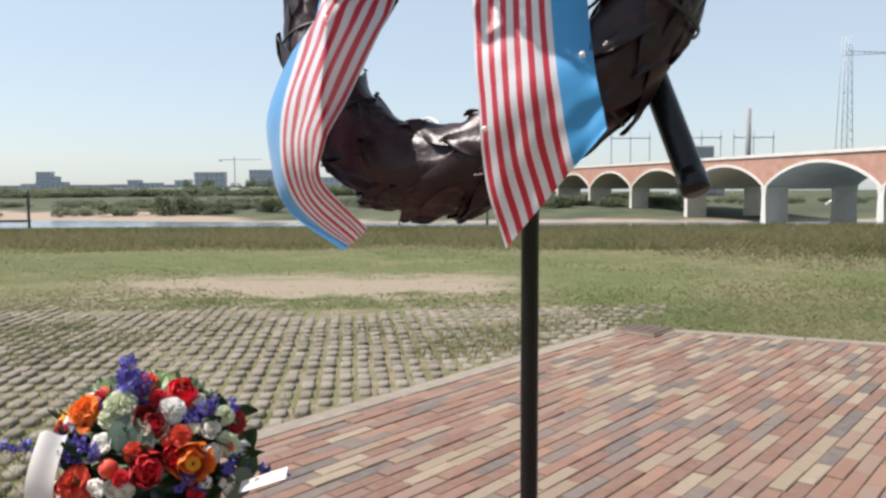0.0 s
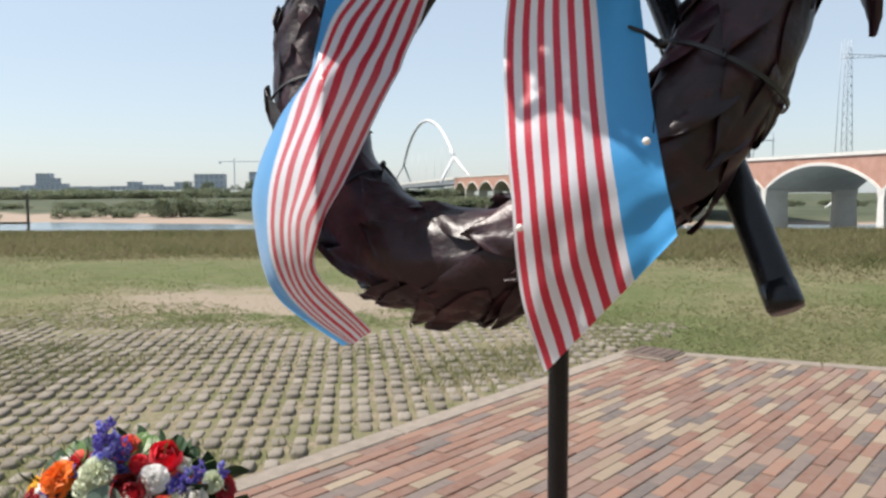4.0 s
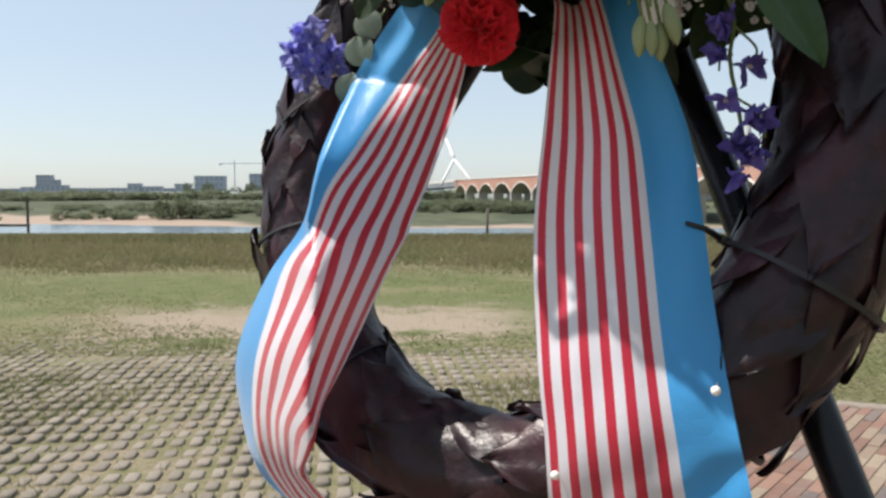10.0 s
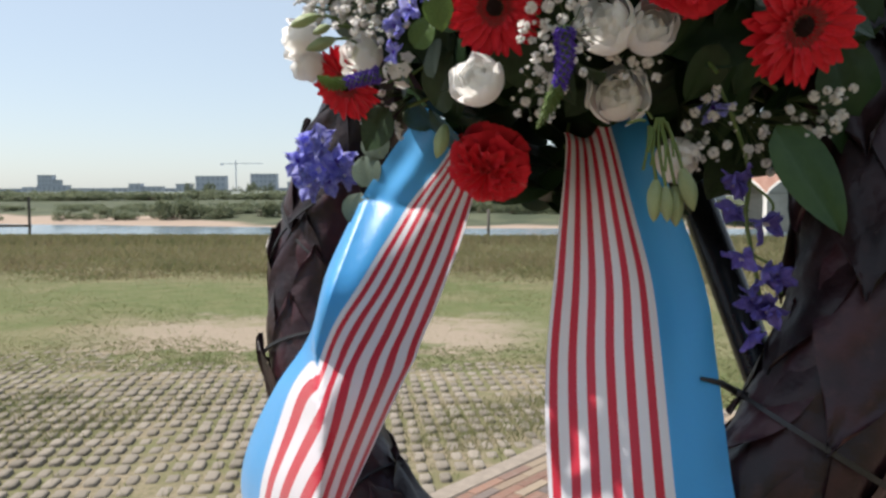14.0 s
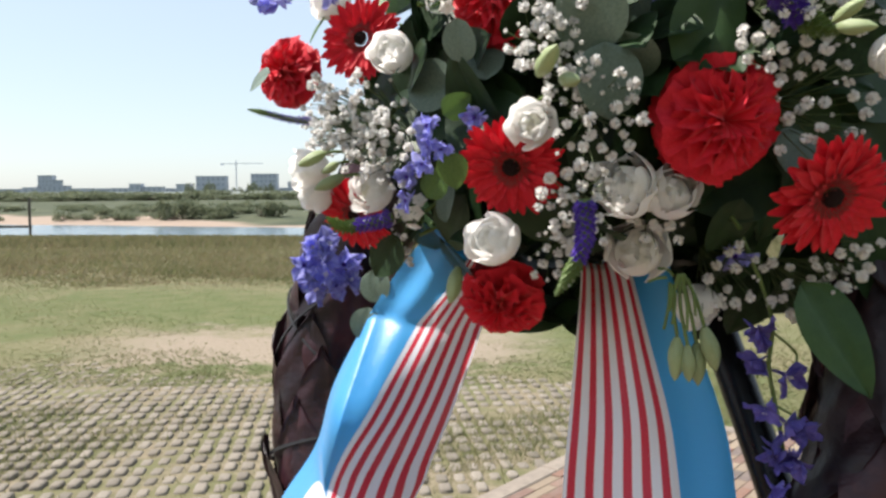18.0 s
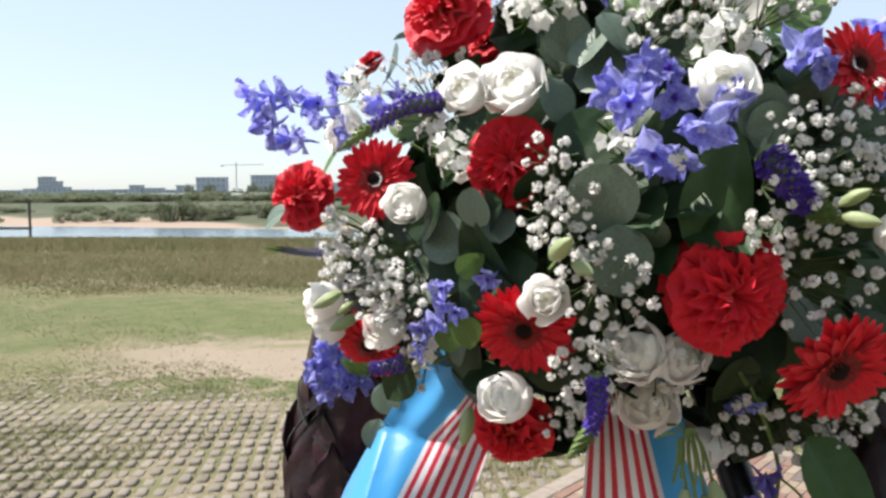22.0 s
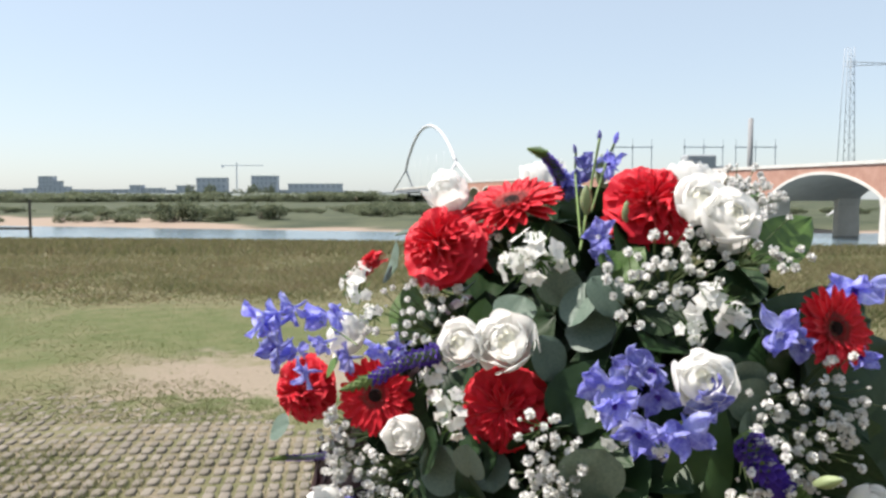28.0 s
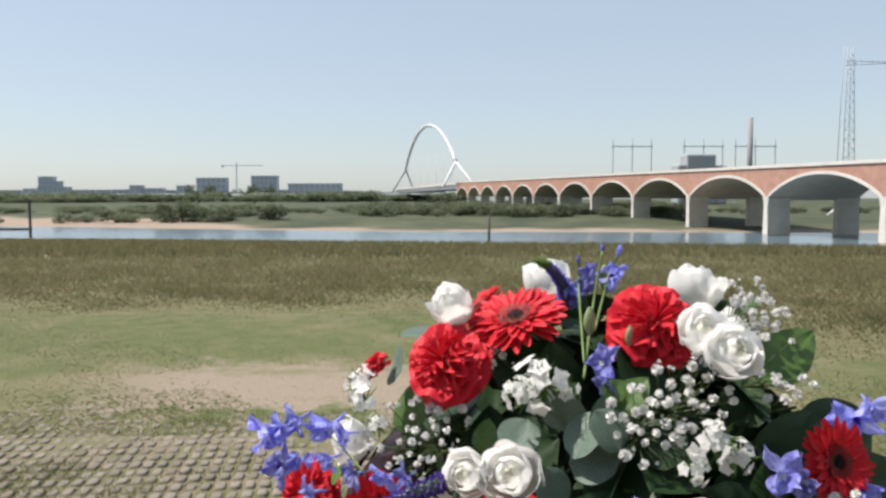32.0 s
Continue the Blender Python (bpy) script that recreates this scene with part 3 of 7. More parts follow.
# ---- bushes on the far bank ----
# Copy of the bush colours, paler and bluer to imitate haze on far rows.
HAZED_TREE = blade_material("hazed_tree_leaves", [(0.0, (0.135, 0.165, 0.150)), (0.5, (0.180, 0.210, 0.185)), (1.0, (0.225, 0.250, 0.210))], 0.2)
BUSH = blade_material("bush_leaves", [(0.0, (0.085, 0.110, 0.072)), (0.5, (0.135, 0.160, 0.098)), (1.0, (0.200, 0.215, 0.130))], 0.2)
BARK = plain("bark", (0.10, 0.08, 0.06), (0.16, 0.13, 0.10), 3, 0.9, 0.5, 0.02)


def bush_mesh(seed, leaves=900):
    """A crown of many small leaf clumps on several uneven lobes, one unit wide."""
    r = np.random.default_rng(seed)
    lobes = np.stack([r.uniform(-0.36, 0.36, 9), r.uniform(-0.25, 0.25, 9), r.uniform(0.12, 0.36, 9)], -1)
    size = r.uniform(0.10, 0.22, 9)
    pick = r.integers(0, 9, leaves)
    d = r.normal(size=(leaves, 3))
    d /= np.linalg.norm(d, axis=1)[:, None]
    c = lobes[pick] + d * (size[pick] * r.uniform(0.6, 1.08, leaves))[:, None]
    c[:, 2] = np.maximum(c[:, 2], 0.01)
    a, b = r.normal(size=(leaves, 3)), r.normal(size=(leaves, 3))
    a *= (r.uniform(0.018, 0.04, leaves) / np.linalg.norm(a, axis=1))[:, None]
    b *= (r.uniform(0.018, 0.04, leaves) / np.linalg.norm(b, axis=1))[:, None]
    v = np.stack([c - a, c + b, c + a, c - b], 1).reshape(-1, 3)
    q = np.arange(4 * leaves).reshape(-1, 4)
    return big_mesh("crown", v, np.concatenate([q[:, [0, 1, 2]], q[:, [0, 2, 3]]]))


crowns = [bush_mesh(k) for k in range(5)]
stems = mesh_of("stems", *join([tube([(0.02 * i, 0.01 * i, -0.08), (0.1 * i, 0.05 * (i % 2), 0.25)], [0.02, 0.008], 5) for i in (-2, -1, 0, 1, 2)]))


def bush(x, y, wide, high, label="green rounded willow bush on the far bank"):
    ob = new("bush")
    ob.matrix_basis = Matrix.Translation((x, y, float(terrain(x, y)))) @ Matrix.Rotation(hr.uniform(0, 6), 4, "Z") @ Matrix.Diagonal((wide, wide, high / 0.55, 1))
    put("crown", crowns[hr.randrange(5)], HAZED_TREE if y > 800 else BUSH, ob)
    put("stem", stems, BARK, ob)
    return tagged(ob, label, "bush", "bushes on the far bank")


for px, w, h in ((-0.345, 18, 9.5), (-0.323, 15, 8.0), (-0.287, 16, 6.5), (-0.233, 16, 7.5), (-0.215, 13, 6.0), (-0.49, 10, 4.5)):
    bush(px * 298, 298, w, h, "large dark green willow bush on the far bank")
for i in range(240):
    y = hr.uniform(292, 520)
    u = hr.uniform(-0.62, 0.32) if i % 2 else hr.uniform(-0.14, 0.32)
    s = hr.uniform(0.6, 1.3)
    bush(u * y, y, 15 * s, 3.6 * s * (1.25 if u > -0.1 else 0.8))
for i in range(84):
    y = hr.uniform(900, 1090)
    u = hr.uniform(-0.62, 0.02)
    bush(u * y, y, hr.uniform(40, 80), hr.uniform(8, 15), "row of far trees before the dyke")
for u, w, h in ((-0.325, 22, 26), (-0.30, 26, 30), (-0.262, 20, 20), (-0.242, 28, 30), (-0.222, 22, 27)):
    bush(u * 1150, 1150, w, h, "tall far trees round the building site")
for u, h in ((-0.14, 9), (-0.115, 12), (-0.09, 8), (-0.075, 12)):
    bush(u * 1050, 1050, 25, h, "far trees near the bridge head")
for u in (0.33, 0.37, 0.40, 0.45, 0.5, 0.54):
    y = hr.uniform(300, 420)
    bush(u * y, y, 16, 3.5)

# marks in the river: a jetty end with its post, and a bare post
jetty = new("jetty")
jetty.location = (-0.531 * 150, 150, -8.4)
tagged(jetty, "dark jetty rail with an upright post in the river", "jetty")
part("post", box(-0.20, 0.20, -0.15, 0.15, 0, 9.8), DARK_WOOD, jetty)
part("beam", box(-14, 0.3, -0.2, 0.2, 4.0, 4.45), DARK_WOOD, jetty)
post = put("river_post", mesh_of("river_post", *tube([(0.0585 * 90, 90, float(terrain(0, 90)) - 0.5), (0.0585 * 90, 90, -0.3)], 0.16, 8)), DARK_WOOD)
tagged(post, "dark weathered wooden post by the water", "post")

WHITE_PAINT = plain("white_paint", (0.72, 0.72, 0.70), (0.80, 0.80, 0.78), 3.0, 0.5, 0.1, 0.005)
rail = new("slanted_rail")
rail.location = (166.6, 330, float(terrain(166.6, 330)))
tagged(rail, "white slanted rails on the bank under the bridge", "railing")
for i in (0, 1):
    put("bar", mesh_of("bar", *tube([(-4 + 4.4 * i, 0, -0.3), (0 + 4.4 * i, 0, 2.6)], 0.42, 6)), WHITE_PAINT, rail)


# ---- the wreath on its stand ----
YAW, LEAN_BACK = 34.0, 18.5
WC = Vector((0.090, 1.010, 1.149))    # middle of the ring
R, RZ, HALF_R, HALF_T = 0.256, 0.302, 0.053, 0.047
WREATH = Matrix.Translation(WC) @ Euler((radians(-LEAN_BACK), 0, radians(-YAW)), "XYZ").to_matrix().to_4x4()
# in the ring's own axes: x to its right, z up, -y towards the viewer


def ring(a, b, lift=0.0):
    """A place on the ring: a degrees clockwise from the top, b degrees round the section from the front."""
    a, b = radians(a), radians(b)
    rad = Vector((math.sin(a), 0, math.cos(a)))
    out = rad * (math.sin(b) * (HALF_R + lift)) + Vector((0, -1, 0)) * (math.cos(b) * (HALF_T + lift))
    return WREATH @ (Vector((rad.x * R, 0, rad.z * RZ)) + out)


def dried_leaf_material():
    """Dark leathery leaf: red-brown and purple-brown patches, fine creases, satin gloss."""
    n = Nodes("dried_leaf")
    p = n.coord()
    patch, crease, fine = n.noise(22, 4, 0.6, p), n.noise(75, 3, 0.5, p), n.noise(420, 3, 0.6, p)
    c = n.mix(n.band(patch, 0.35, 0.68), (0.013, 0.006, 0.009), (0.038, 0.013, 0.018))
    c = n.mix(n.math("MULTIPLY", n.band(crease, 0.55, 0.8), 0.35), c, (0.085, 0.034, 0.030))
    hsv = n.node("ShaderNodeHueSaturation", Color=c)
    n.link(n.math("ADD", n.math("MULTIPLY", n.random(), 0.9), 0.55), hsv.inputs["Value"])
    rough = n.math("ADD", n.math("MULTIPLY", fine, 0.2), 0.30)
    relief = n.math("ADD", n.math("ADD", n.math("MULTIPLY", patch, 1.3), n.math("MULTIPLY", crease, 0.55)), n.math("MULTIPLY", fine, 0.07))
    return n.done(hsv.outputs[0], rough, relief, 0.5, 0.004, spec=0.4, through=0.08)


LEAF = dried_leaf_material()
wreath = new("wreath")
wreath.matrix_basis = Matrix.Translation(WC)
tagged(wreath, "ring wreath of dark brown leathery leaves on a stand", "wreath")
inv = Matrix.Translation(-WC)
body = grid(64, 14, lambda u, v: inv @ ring(360 * u, 360 * v, -0.010))
put("body", mesh_of("body", *body), LEAF, wreath, "dark leaf-wrapped ring")


def wrapped_leaf(a0, b0, length, width, skew, lift, tip, seed):
    """One leathery leaf that follows the ring, its tip clockwise, creased along its rib and curled at its edges."""
    r = random.Random(seed)
    ph, ph2 = r.uniform(0, 6), r.uniform(0, 6)
    curl = r.uniform(-0.002, 0.002)
    fold = r.uniform(0.0015, 0.0040)

    def at(u, v):
        s = 2 * v - 1
        w = width / 2 * math.sin(math.pi * min(0.992, 0.20 + 0.80 * u) ** 0.95) ** 0.66 * (1 + 0.03 * math.sin(9 * u + ph))
        a = a0 + math.degrees(length * (u - 0.10 * s * s * u) / 0.28)
        stand = tip * u ** 1.6
        b = b0 + skew * u + math.degrees(s * w / (0.052 + stand))
        up = lift + stand + 0.0022 * math.sin(7 * u + ph) * s + 0.0014 * math.sin(15 * u + 4 * s + ph2) + curl * abs(s) ** 3 - fold * math.exp(-(s / 0.13) ** 2)
        return inv @ ring(a, b, up)
    return grid(14, 10, at)


lr = random.Random(7)
for row in range(18):
    for col in range(7):
        a = row * 20 + lr.uniform(-4, 4) + (10 if col % 2 else 0)
        b = (col - 3) * 51.4 + lr.uniform(-8, 8)
        me = mesh_of("leaf", *wrapped_leaf(a, b, lr.uniform(0.125, 0.150), lr.uniform(0.074, 0.092), lr.uniform(-14, 14), lr.uniform(-0.006, -0.004), lr.uniform(0.009, 0.0125), row * 9 + col))
        put("leaf", me, LEAF, wreath)
# leaf tips stand off below the ring in a ragged fringe
for i in range(16):
    put("leaf", mesh_of("leaf", *wrapped_leaf(146 + 4.6 * i, 82 + lr.uniform(-24, 34), lr.uniform(0.05, 0.075), lr.uniform(0.046, 0.062), lr.uniform(10, 40), -0.002, lr.uniform(0.010, 0.018), 300 + i)), LEAF, wreath)
# a few leaves hang loose on the outer side
for a, b, tip in ((44, 80, 0.05), (52, 105, 0.06), (60, 70, 0.045), (66, 92, 0.060), (74, 60, 0.04), (78, 110, 0.042)):
    put("leaf", mesh_of("leaf", *wrapped_leaf(a, b, 0.125, 0.075, lr.uniform(-20, 20), 0.002, tip, a)), LEAF, wreath)

BLACK = plain("black_metal", (0.006, 0.007, 0.009), (0.011, 0.012, 0.014), 40, 0.26, 0.1, 0.0005, spec=0.3)
stand = new("wreath_stand")
stand.location = (0.170, 1.18, 0.0)
tagged(stand, "black metal stand with a pole and two slanting arms", "stand")
so = -Vector(stand.location)
apex = Vector((0.170, 1.13, 1.43))


def rod(name, points, radii, material, parent, off, sides=16, label=""):
    return put(name, mesh_of(name, *moved(tube(points, radii, sides, name in ("end_cap", "foot")), Matrix.Translation(off))), material, parent, label)


rod("pole", [(0.170, 1.18, 0.0), (0.172, 1.18, 0.7), (0.175, 1.17, 1.44)], 0.0135, BLACK, stand, so)
for end in (Vector((0.295, 0.80, 0.836)), Vector((-0.190, 1.16, 0.862))):
    arm = rod("arm", [apex, apex.lerp(end, 0.5), end], 0.0145, BLACK, stand, so)
    d = (end - apex).normalized()
    rod("end_cap", [end - d * 0.02, end - d * 0.001, end + d * 0.003], [0.0152, 0.0152, 0.0135], BLACK, arm, so)
rod("foot", [(0.170, 1.18, 0.0), (0.170, 1.18, 0.012)], [0.13, 0.128], BLACK, stand, so, 32)


# ---- flowers: one function a kind, unit width, facing +z ----
def petal_material(name, a, b, scale=40, through=0.35, rough=0.5, bump=0.25, vary=0.12):
    return plain(name, a, b, scale, rough, bump, 0.001, through, spec=0.25, vary=vary, sheen=0.15)


RED = petal_material("red_petal", (0.53, 0.005, 0.018), (0.68, 0.013, 0.030), through=0.20)
CARN = petal_material("carnation_petal", (0.55, 0.005, 0.020), (0.72, 0.018, 0.040), 60, through=0.18)
DEEP = petal_material("dark_red_petal", (0.28, 0.006, 0.014), (0.40, 0.010, 0.02))
WHITE = petal_material("white_petal", (0.87, 0.87, 0.84), (0.94, 0.94, 0.93), 30, 0.5)
GYPS = petal_material("gypsophila_petal", (0.76, 0.76, 0.74), (0.88, 0.88, 0.87), 60, 0.35)
CREAM = petal_material("cream_green_petal", (0.80, 0.80, 0.66), (0.88, 0.87, 0.80), 30)
BLUE = petal_material("delphinium_petal", (0.12, 0.11, 0.56), (0.50, 0.54, 0.92), 3.2, through=0.5, vary=0.6)
PURPLE = petal_material("veronica_floret", (0.075, 0.035, 0.36), (0.15, 0.075, 0.50), 80)
VIOLET = petal_material("violet_petal", (0.075, 0.055, 0.32), (0.20, 0.17, 0.58), 4, through=0.35, vary=0.4)
ORANGE = petal_material("orange_petal", (0.80, 0.16, 0.02), (0.90, 0.27, 0.03), 40)
YELLOW = petal_material("yellow_petal", (0.82, 0.42, 0.03), (0.90, 0.55, 0.06), 40)
DISC = plain("gerbera_disc", (0.012, 0.004, 0.005), (0.05, 0.010, 0.010), 90, 0.8, 0.8, 0.002)
FRINGE = plain("gerbera_fringe", (0.20, 0.020, 0.024), (0.42, 0.08, 0.07), 90, 0.7, 0.6, 0.002)
STEM = plain("green_stem", (0.10, 0.17, 0.04), (0.17, 0.25, 0.08), 50, 0.5, 0.3, 0.001, 0.1, vary=0.3)
THREAD = plain("flower_thread", (0.045, 0.075, 0.022), (0.085, 0.125, 0.045), 50, 0.6, 0.2, 0.001, 0.1, vary=0.3)
BUDGREEN = plain("green_bud", (0.26, 0.34, 0.15), (0.40, 0.47, 0.27), 50, 0.45, 0.2, 0.001, 0.25, vary=0.2)
EUCA = plain("eucalyptus_leaf", (0.075, 0.120, 0.090), (0.135, 0.190, 0.150), 25, 0.5, 0.2, 0.001, 0.15, vary=0.25)
SALAL = plain("glossy_green_leaf", (0.011, 0.030, 0.011), (0.026, 0.058, 0.020), 18, 0.48, 0.4, 0.002, 0.06, vary=0.4, spec=0.25)
LEAFY = plain("broad_leaf_green", (0.026, 0.064, 0.022), (0.050, 0.100, 0.034), 18, 0.46, 0.4, 0.002, 0.18, vary=0.3, spec=0.25)
FRESH = plain("fresh_green_leaf", (0.060, 0.135, 0.026), (0.115, 0.205, 0.050), 25, 0.4, 0.3, 0.001, 0.3, vary=0.3)


def petal(length, width, shape, cup, curl, ruffle=0.0, waves=5, phase=0.0, nu=5, nv=4, serrate=0.0, blunt=0.6, tip=0.10):
    """One petal along +y from the origin; shape: where it is widest; cup: across; curl: the tip's rise (or fall)."""
    def at(u, v):
        s = 2 * u - 1
        w = width / 2 * math.sin(math.pi * min(0.97, 0.06 + 0.94 * v) ** shape) ** blunt
        if shape > 5:
            w = width / 2 * (0.12 + 0.88 * v ** 0.8)
        edge = v ** 2 * ruffle * math.sin(waves * s * 3.0 + phase)
        y = length * v * (1 - tip * s * s * v) + serrate * v ** 4 * math.sin(23 * s + phase)
        return Vector((s * w, y, cup * s * s * w + curl * v * v + edge))
    return grid(nu, nv, at)


def whorl(rings, seed, wild=1.0):
    """Rings of petals. A ring: count, start radius, tilt (0 flat, 90 upright), height and the petal's own settings."""
    r = random.Random(seed)
    out = []
    for count, rad, tilt, height, kw in rings:
        off = r.uniform(0, 360)
        for i in range(count):
            k = dict(kw)
            k["phase"] = r.uniform(0, 6)
            sc = r.uniform(0.90, 1.10)
            k["length"] *= sc
            m = pose(0, 0, height, 0, 0, off + 360 * i / count + wild * r.uniform(-6, 6)) @ pose(0, rad, 0, tilt + wild * r.uniform(-7, 7), wild * r.uniform(-6, 6), 0)
            out.append(moved(petal(**k), m))
    return join(out)


def carnation_mesh(seed):
    """Broad fan-shaped petals with a finely cut rim: flat round the outside, crumpled at the heart."""
    f = dict(shape=9, cup=0.04, nu=18, nv=8, serrate=0.008, tip=0.22)
    return whorl([
        (6, 0.04, -16, 0.02, dict(f, width=0.66, length=0.44, curl=-0.05, ruffle=0.018, waves=1.3)),
        (6, 0.04, -2, 0.06, dict(f, width=0.64, length=0.44, curl=-0.06, ruffle=0.026, waves=1.5)),
        (6, 0.04, 14, 0.09, dict(f, width=0.58, length=0.41, curl=-0.09, ruffle=0.040, waves=1.9)),
        (7, 0.03, 32, 0.10, dict(f, width=0.46, length=0.37, curl=-0.12, ruffle=0.058, waves=2.5)),
        (8, 0.02, 54, 0.11, dict(f, width=0.34, length=0.32, curl=-0.14, ruffle=0.062, waves=2.6)),
        (9, 0.01, 75, 0.13, dict(f, width=0.24, length=0.27, curl=-0.10, ruffle=0.060, waves=2.4)),
    ], seed, 1.9)


def gerbera_petals(seed):
    p = dict(shape=1.7, cup=0.30, nu=5, nv=10, blunt=0.24, tip=0.16)
    return whorl([
        (24, 0.09, -2, 0.0, dict(p, length=0.41, curl=0.01, width=0.118)),
        (23, 0.09, 4, 0.012, dict(p, length=0.39, curl=0.01, width=0.112)),
        (20, 0.09, 9, 0.020, dict(p, length=0.30, curl=0.015, width=0.085)),
        (24, 0.09, 18, 0.024, dict(p, length=0.16, curl=0.02, width=0.050)),
    ], seed)


def studs(count, r0, r1, rise, size, seed, long=2.0):
    """Small pointed grains spread over a disc."""
    r = random.Random(seed)
    out = []
    for i in range(count):
        f = math.sqrt((i + 0.5) / count)
        a = i * 2.39996
        rad = r0 + (r1 - r0) * f
        z = rise * (1 - f * f)
        p = Vector((rad * math.cos(a), rad * math.sin(a), z))
        d = (Vector((p.x * 0.8, p.y * 0.8, 0.12)) + Vector((r.uniform(-.02, .02), r.uniform(-.02, .02), 0))).normalized()
        s = d.orthogonal().normalized() * size
        t = d.cross(s)
        v = [p + s, p - s * 0.5 + t * 0.86, p - s * 0.5 - t * 0.86, p + d * size * long]
        out.append((v, [(0, 1, 3), (1, 2, 3), (2, 0, 3)]))
    return join(out)


def rose_mesh(seed, first=0, last=11, open_up=1.0):
    """Petals number first to last of a white lisianthus: shells of a ball set in a spiral, closed at the heart, the outer ones rolled back at the rim."""
    r = random.Random(seed)
    out = []
    for i in range(first, last):
        f = min(1.0, i / 10.0)
        rad = 0.13 + (0.24 + 0.10 * open_up) * f
        rim = radians(6 + (34 + 30 * open_up) * f ** 0.9 + r.uniform(-7, 7) * f)
        half = 1.15 + r.uniform(-0.15, 0.15)
        roll = 0.065 * f * f * open_up * r.uniform(0.4, 1.5)
        ph, ph2 = r.uniform(0, 6), r.uniform(0, 6)

        def at(u, v, rad=rad, rim=rim, half=half, roll=roll, ph=ph, ph2=ph2, f=f):
            s = 2 * u - 1
            az = s * half * (0.35 + 0.65 * math.sin(math.pi * (0.08 + 0.50 * v)))
            edge = rim + 0.36 * abs(s) ** 2.6 + (0.09 * math.sin(3.1 * s + ph) + 0.05 * math.sin(8.3 * s + ph2)) * (0.3 + f)
            th = 2.75 + (edge - 2.75) * v
            w = rad * (1 + 0.06 * math.sin(2.6 * s + ph2) * v) + roll * v ** 7 + 0.020 * math.sin(7 * s + ph) * v ** 6 * (0.4 + f)
            return Vector((w * math.sin(th) * math.cos(az), w * math.sin(th) * math.sin(az), w * math.cos(th) * (1.30 - 0.30 * open_up) - 0.04 + 0.07 * (1 - f)))
        out.append(moved(grid(14, 10, at), pose(0, 0, 0, r.uniform(-6, 6), r.uniform(-6, 6), i * 137.5 + r.uniform(-18, 18))))
    if last > 10:
        def floor(u, v):
            a, b = 2 * math.pi * u, math.pi * v
            return Vector((0.29 * math.sin(b) * math.cos(a), 0.29 * math.sin(b) * math.sin(a), 0.17 * math.cos(b) - 0.07))
        out.append(grid(12, 7, floor))
    return join(out)


def bud_mesh(seed):
    """A closed long bud, length 1 along +z."""
    def at(u, v):
        a = 2 * math.pi * u
        w = 0.19 * math.sin(math.pi * min(1, 0.08 + 0.92 * v)) ** 0.75 * (1 + 0.10 * math.sin(5 * a + 5 * v + seed))
        return Vector((w * math.cos(a), w * math.sin(a), v))
    return grid(14, 9, at)


def floret_mesh(seed):
    """A delphinium floret with five broad sepals."""
    back = [Vector((0, 0, -0.02)), Vector((0.05, 0.02, -0.22)), Vector((0.10, 0.10, -0.40))]
    r = random.Random(seed + 50)
    sepals = join([moved(petal(r.uniform(0.42, 0.58), r.uniform(0.34, 0.50), 1.15, r.uniform(-0.5, 0.9), r.uniform(-0.26, 0.16), 0.09, 1.6, r.uniform(0, 6), 8, 9, blunt=0.62, tip=0.16),
                           pose(0, 0, 0, 0, 0, 72 * k + r.uniform(-16, 16)) @ pose(0, 0.02, 0, r.uniform(5, 68), r.uniform(-25, 25), 0)) for k in range(5)])
    return join([sepals, tube(back, [0.055, 0.04, 0.02], 6)])


def floret_eye(seed):
    return whorl([(4, 0.0, 62, 0.02, dict(length=0.17, width=0.10, shape=1.0, cup=0.2, curl=0.0, nu=3, nv=3))], seed)


def phlox_mesh(seed, count=6):
    """A dome of small five-petalled white flowers, one unit wide."""
    r = random.Random(seed)
    one = whorl([(5, 0.01, 6, 0.0, dict(length=0.215, width=0.185, shape=1.8, cup=0.12, curl=-0.015, nu=6, nv=6, blunt=0.42, tip=0.22))], seed)
    out = []
    for i in range(count):
        f = math.sqrt(i / count)
        a = i * 2.4 + r.uniform(-.3, .3)
        d = Vector((math.cos(a) * f, math.sin(a) * f, 1.05 - 0.75 * f)).normalized()
        p = Vector((0.50 * f * math.cos(a), 0.50 * f * math.sin(a), 0.22 * (1 - f * f))) + Vector((r.uniform(-.04, .04), r.uniform(-.04, .04), r.uniform(-.03, .03)))
        out.append(moved(one, facing(p, d, r.uniform(0, 72), r.uniform(0.85, 1.15))))
    return join(out)


def needles(count, spread, length, seed):
    """A tuft of narrow green leaves below a flower head."""
    r = random.Random(seed)
    out = []
    for i in range(count):
        a, t = r.uniform(0, 360), r.uniform(20, 85)
        out.append(moved(petal(length * r.uniform(.6, 1), 0.05, 0.9, 0.4, 0.03, nu=2, nv=3), pose(0, 0, -0.12, 0, 0, a) @ pose(0, 0.02, 0, t - 20, 0, 0)))
    return join(out)


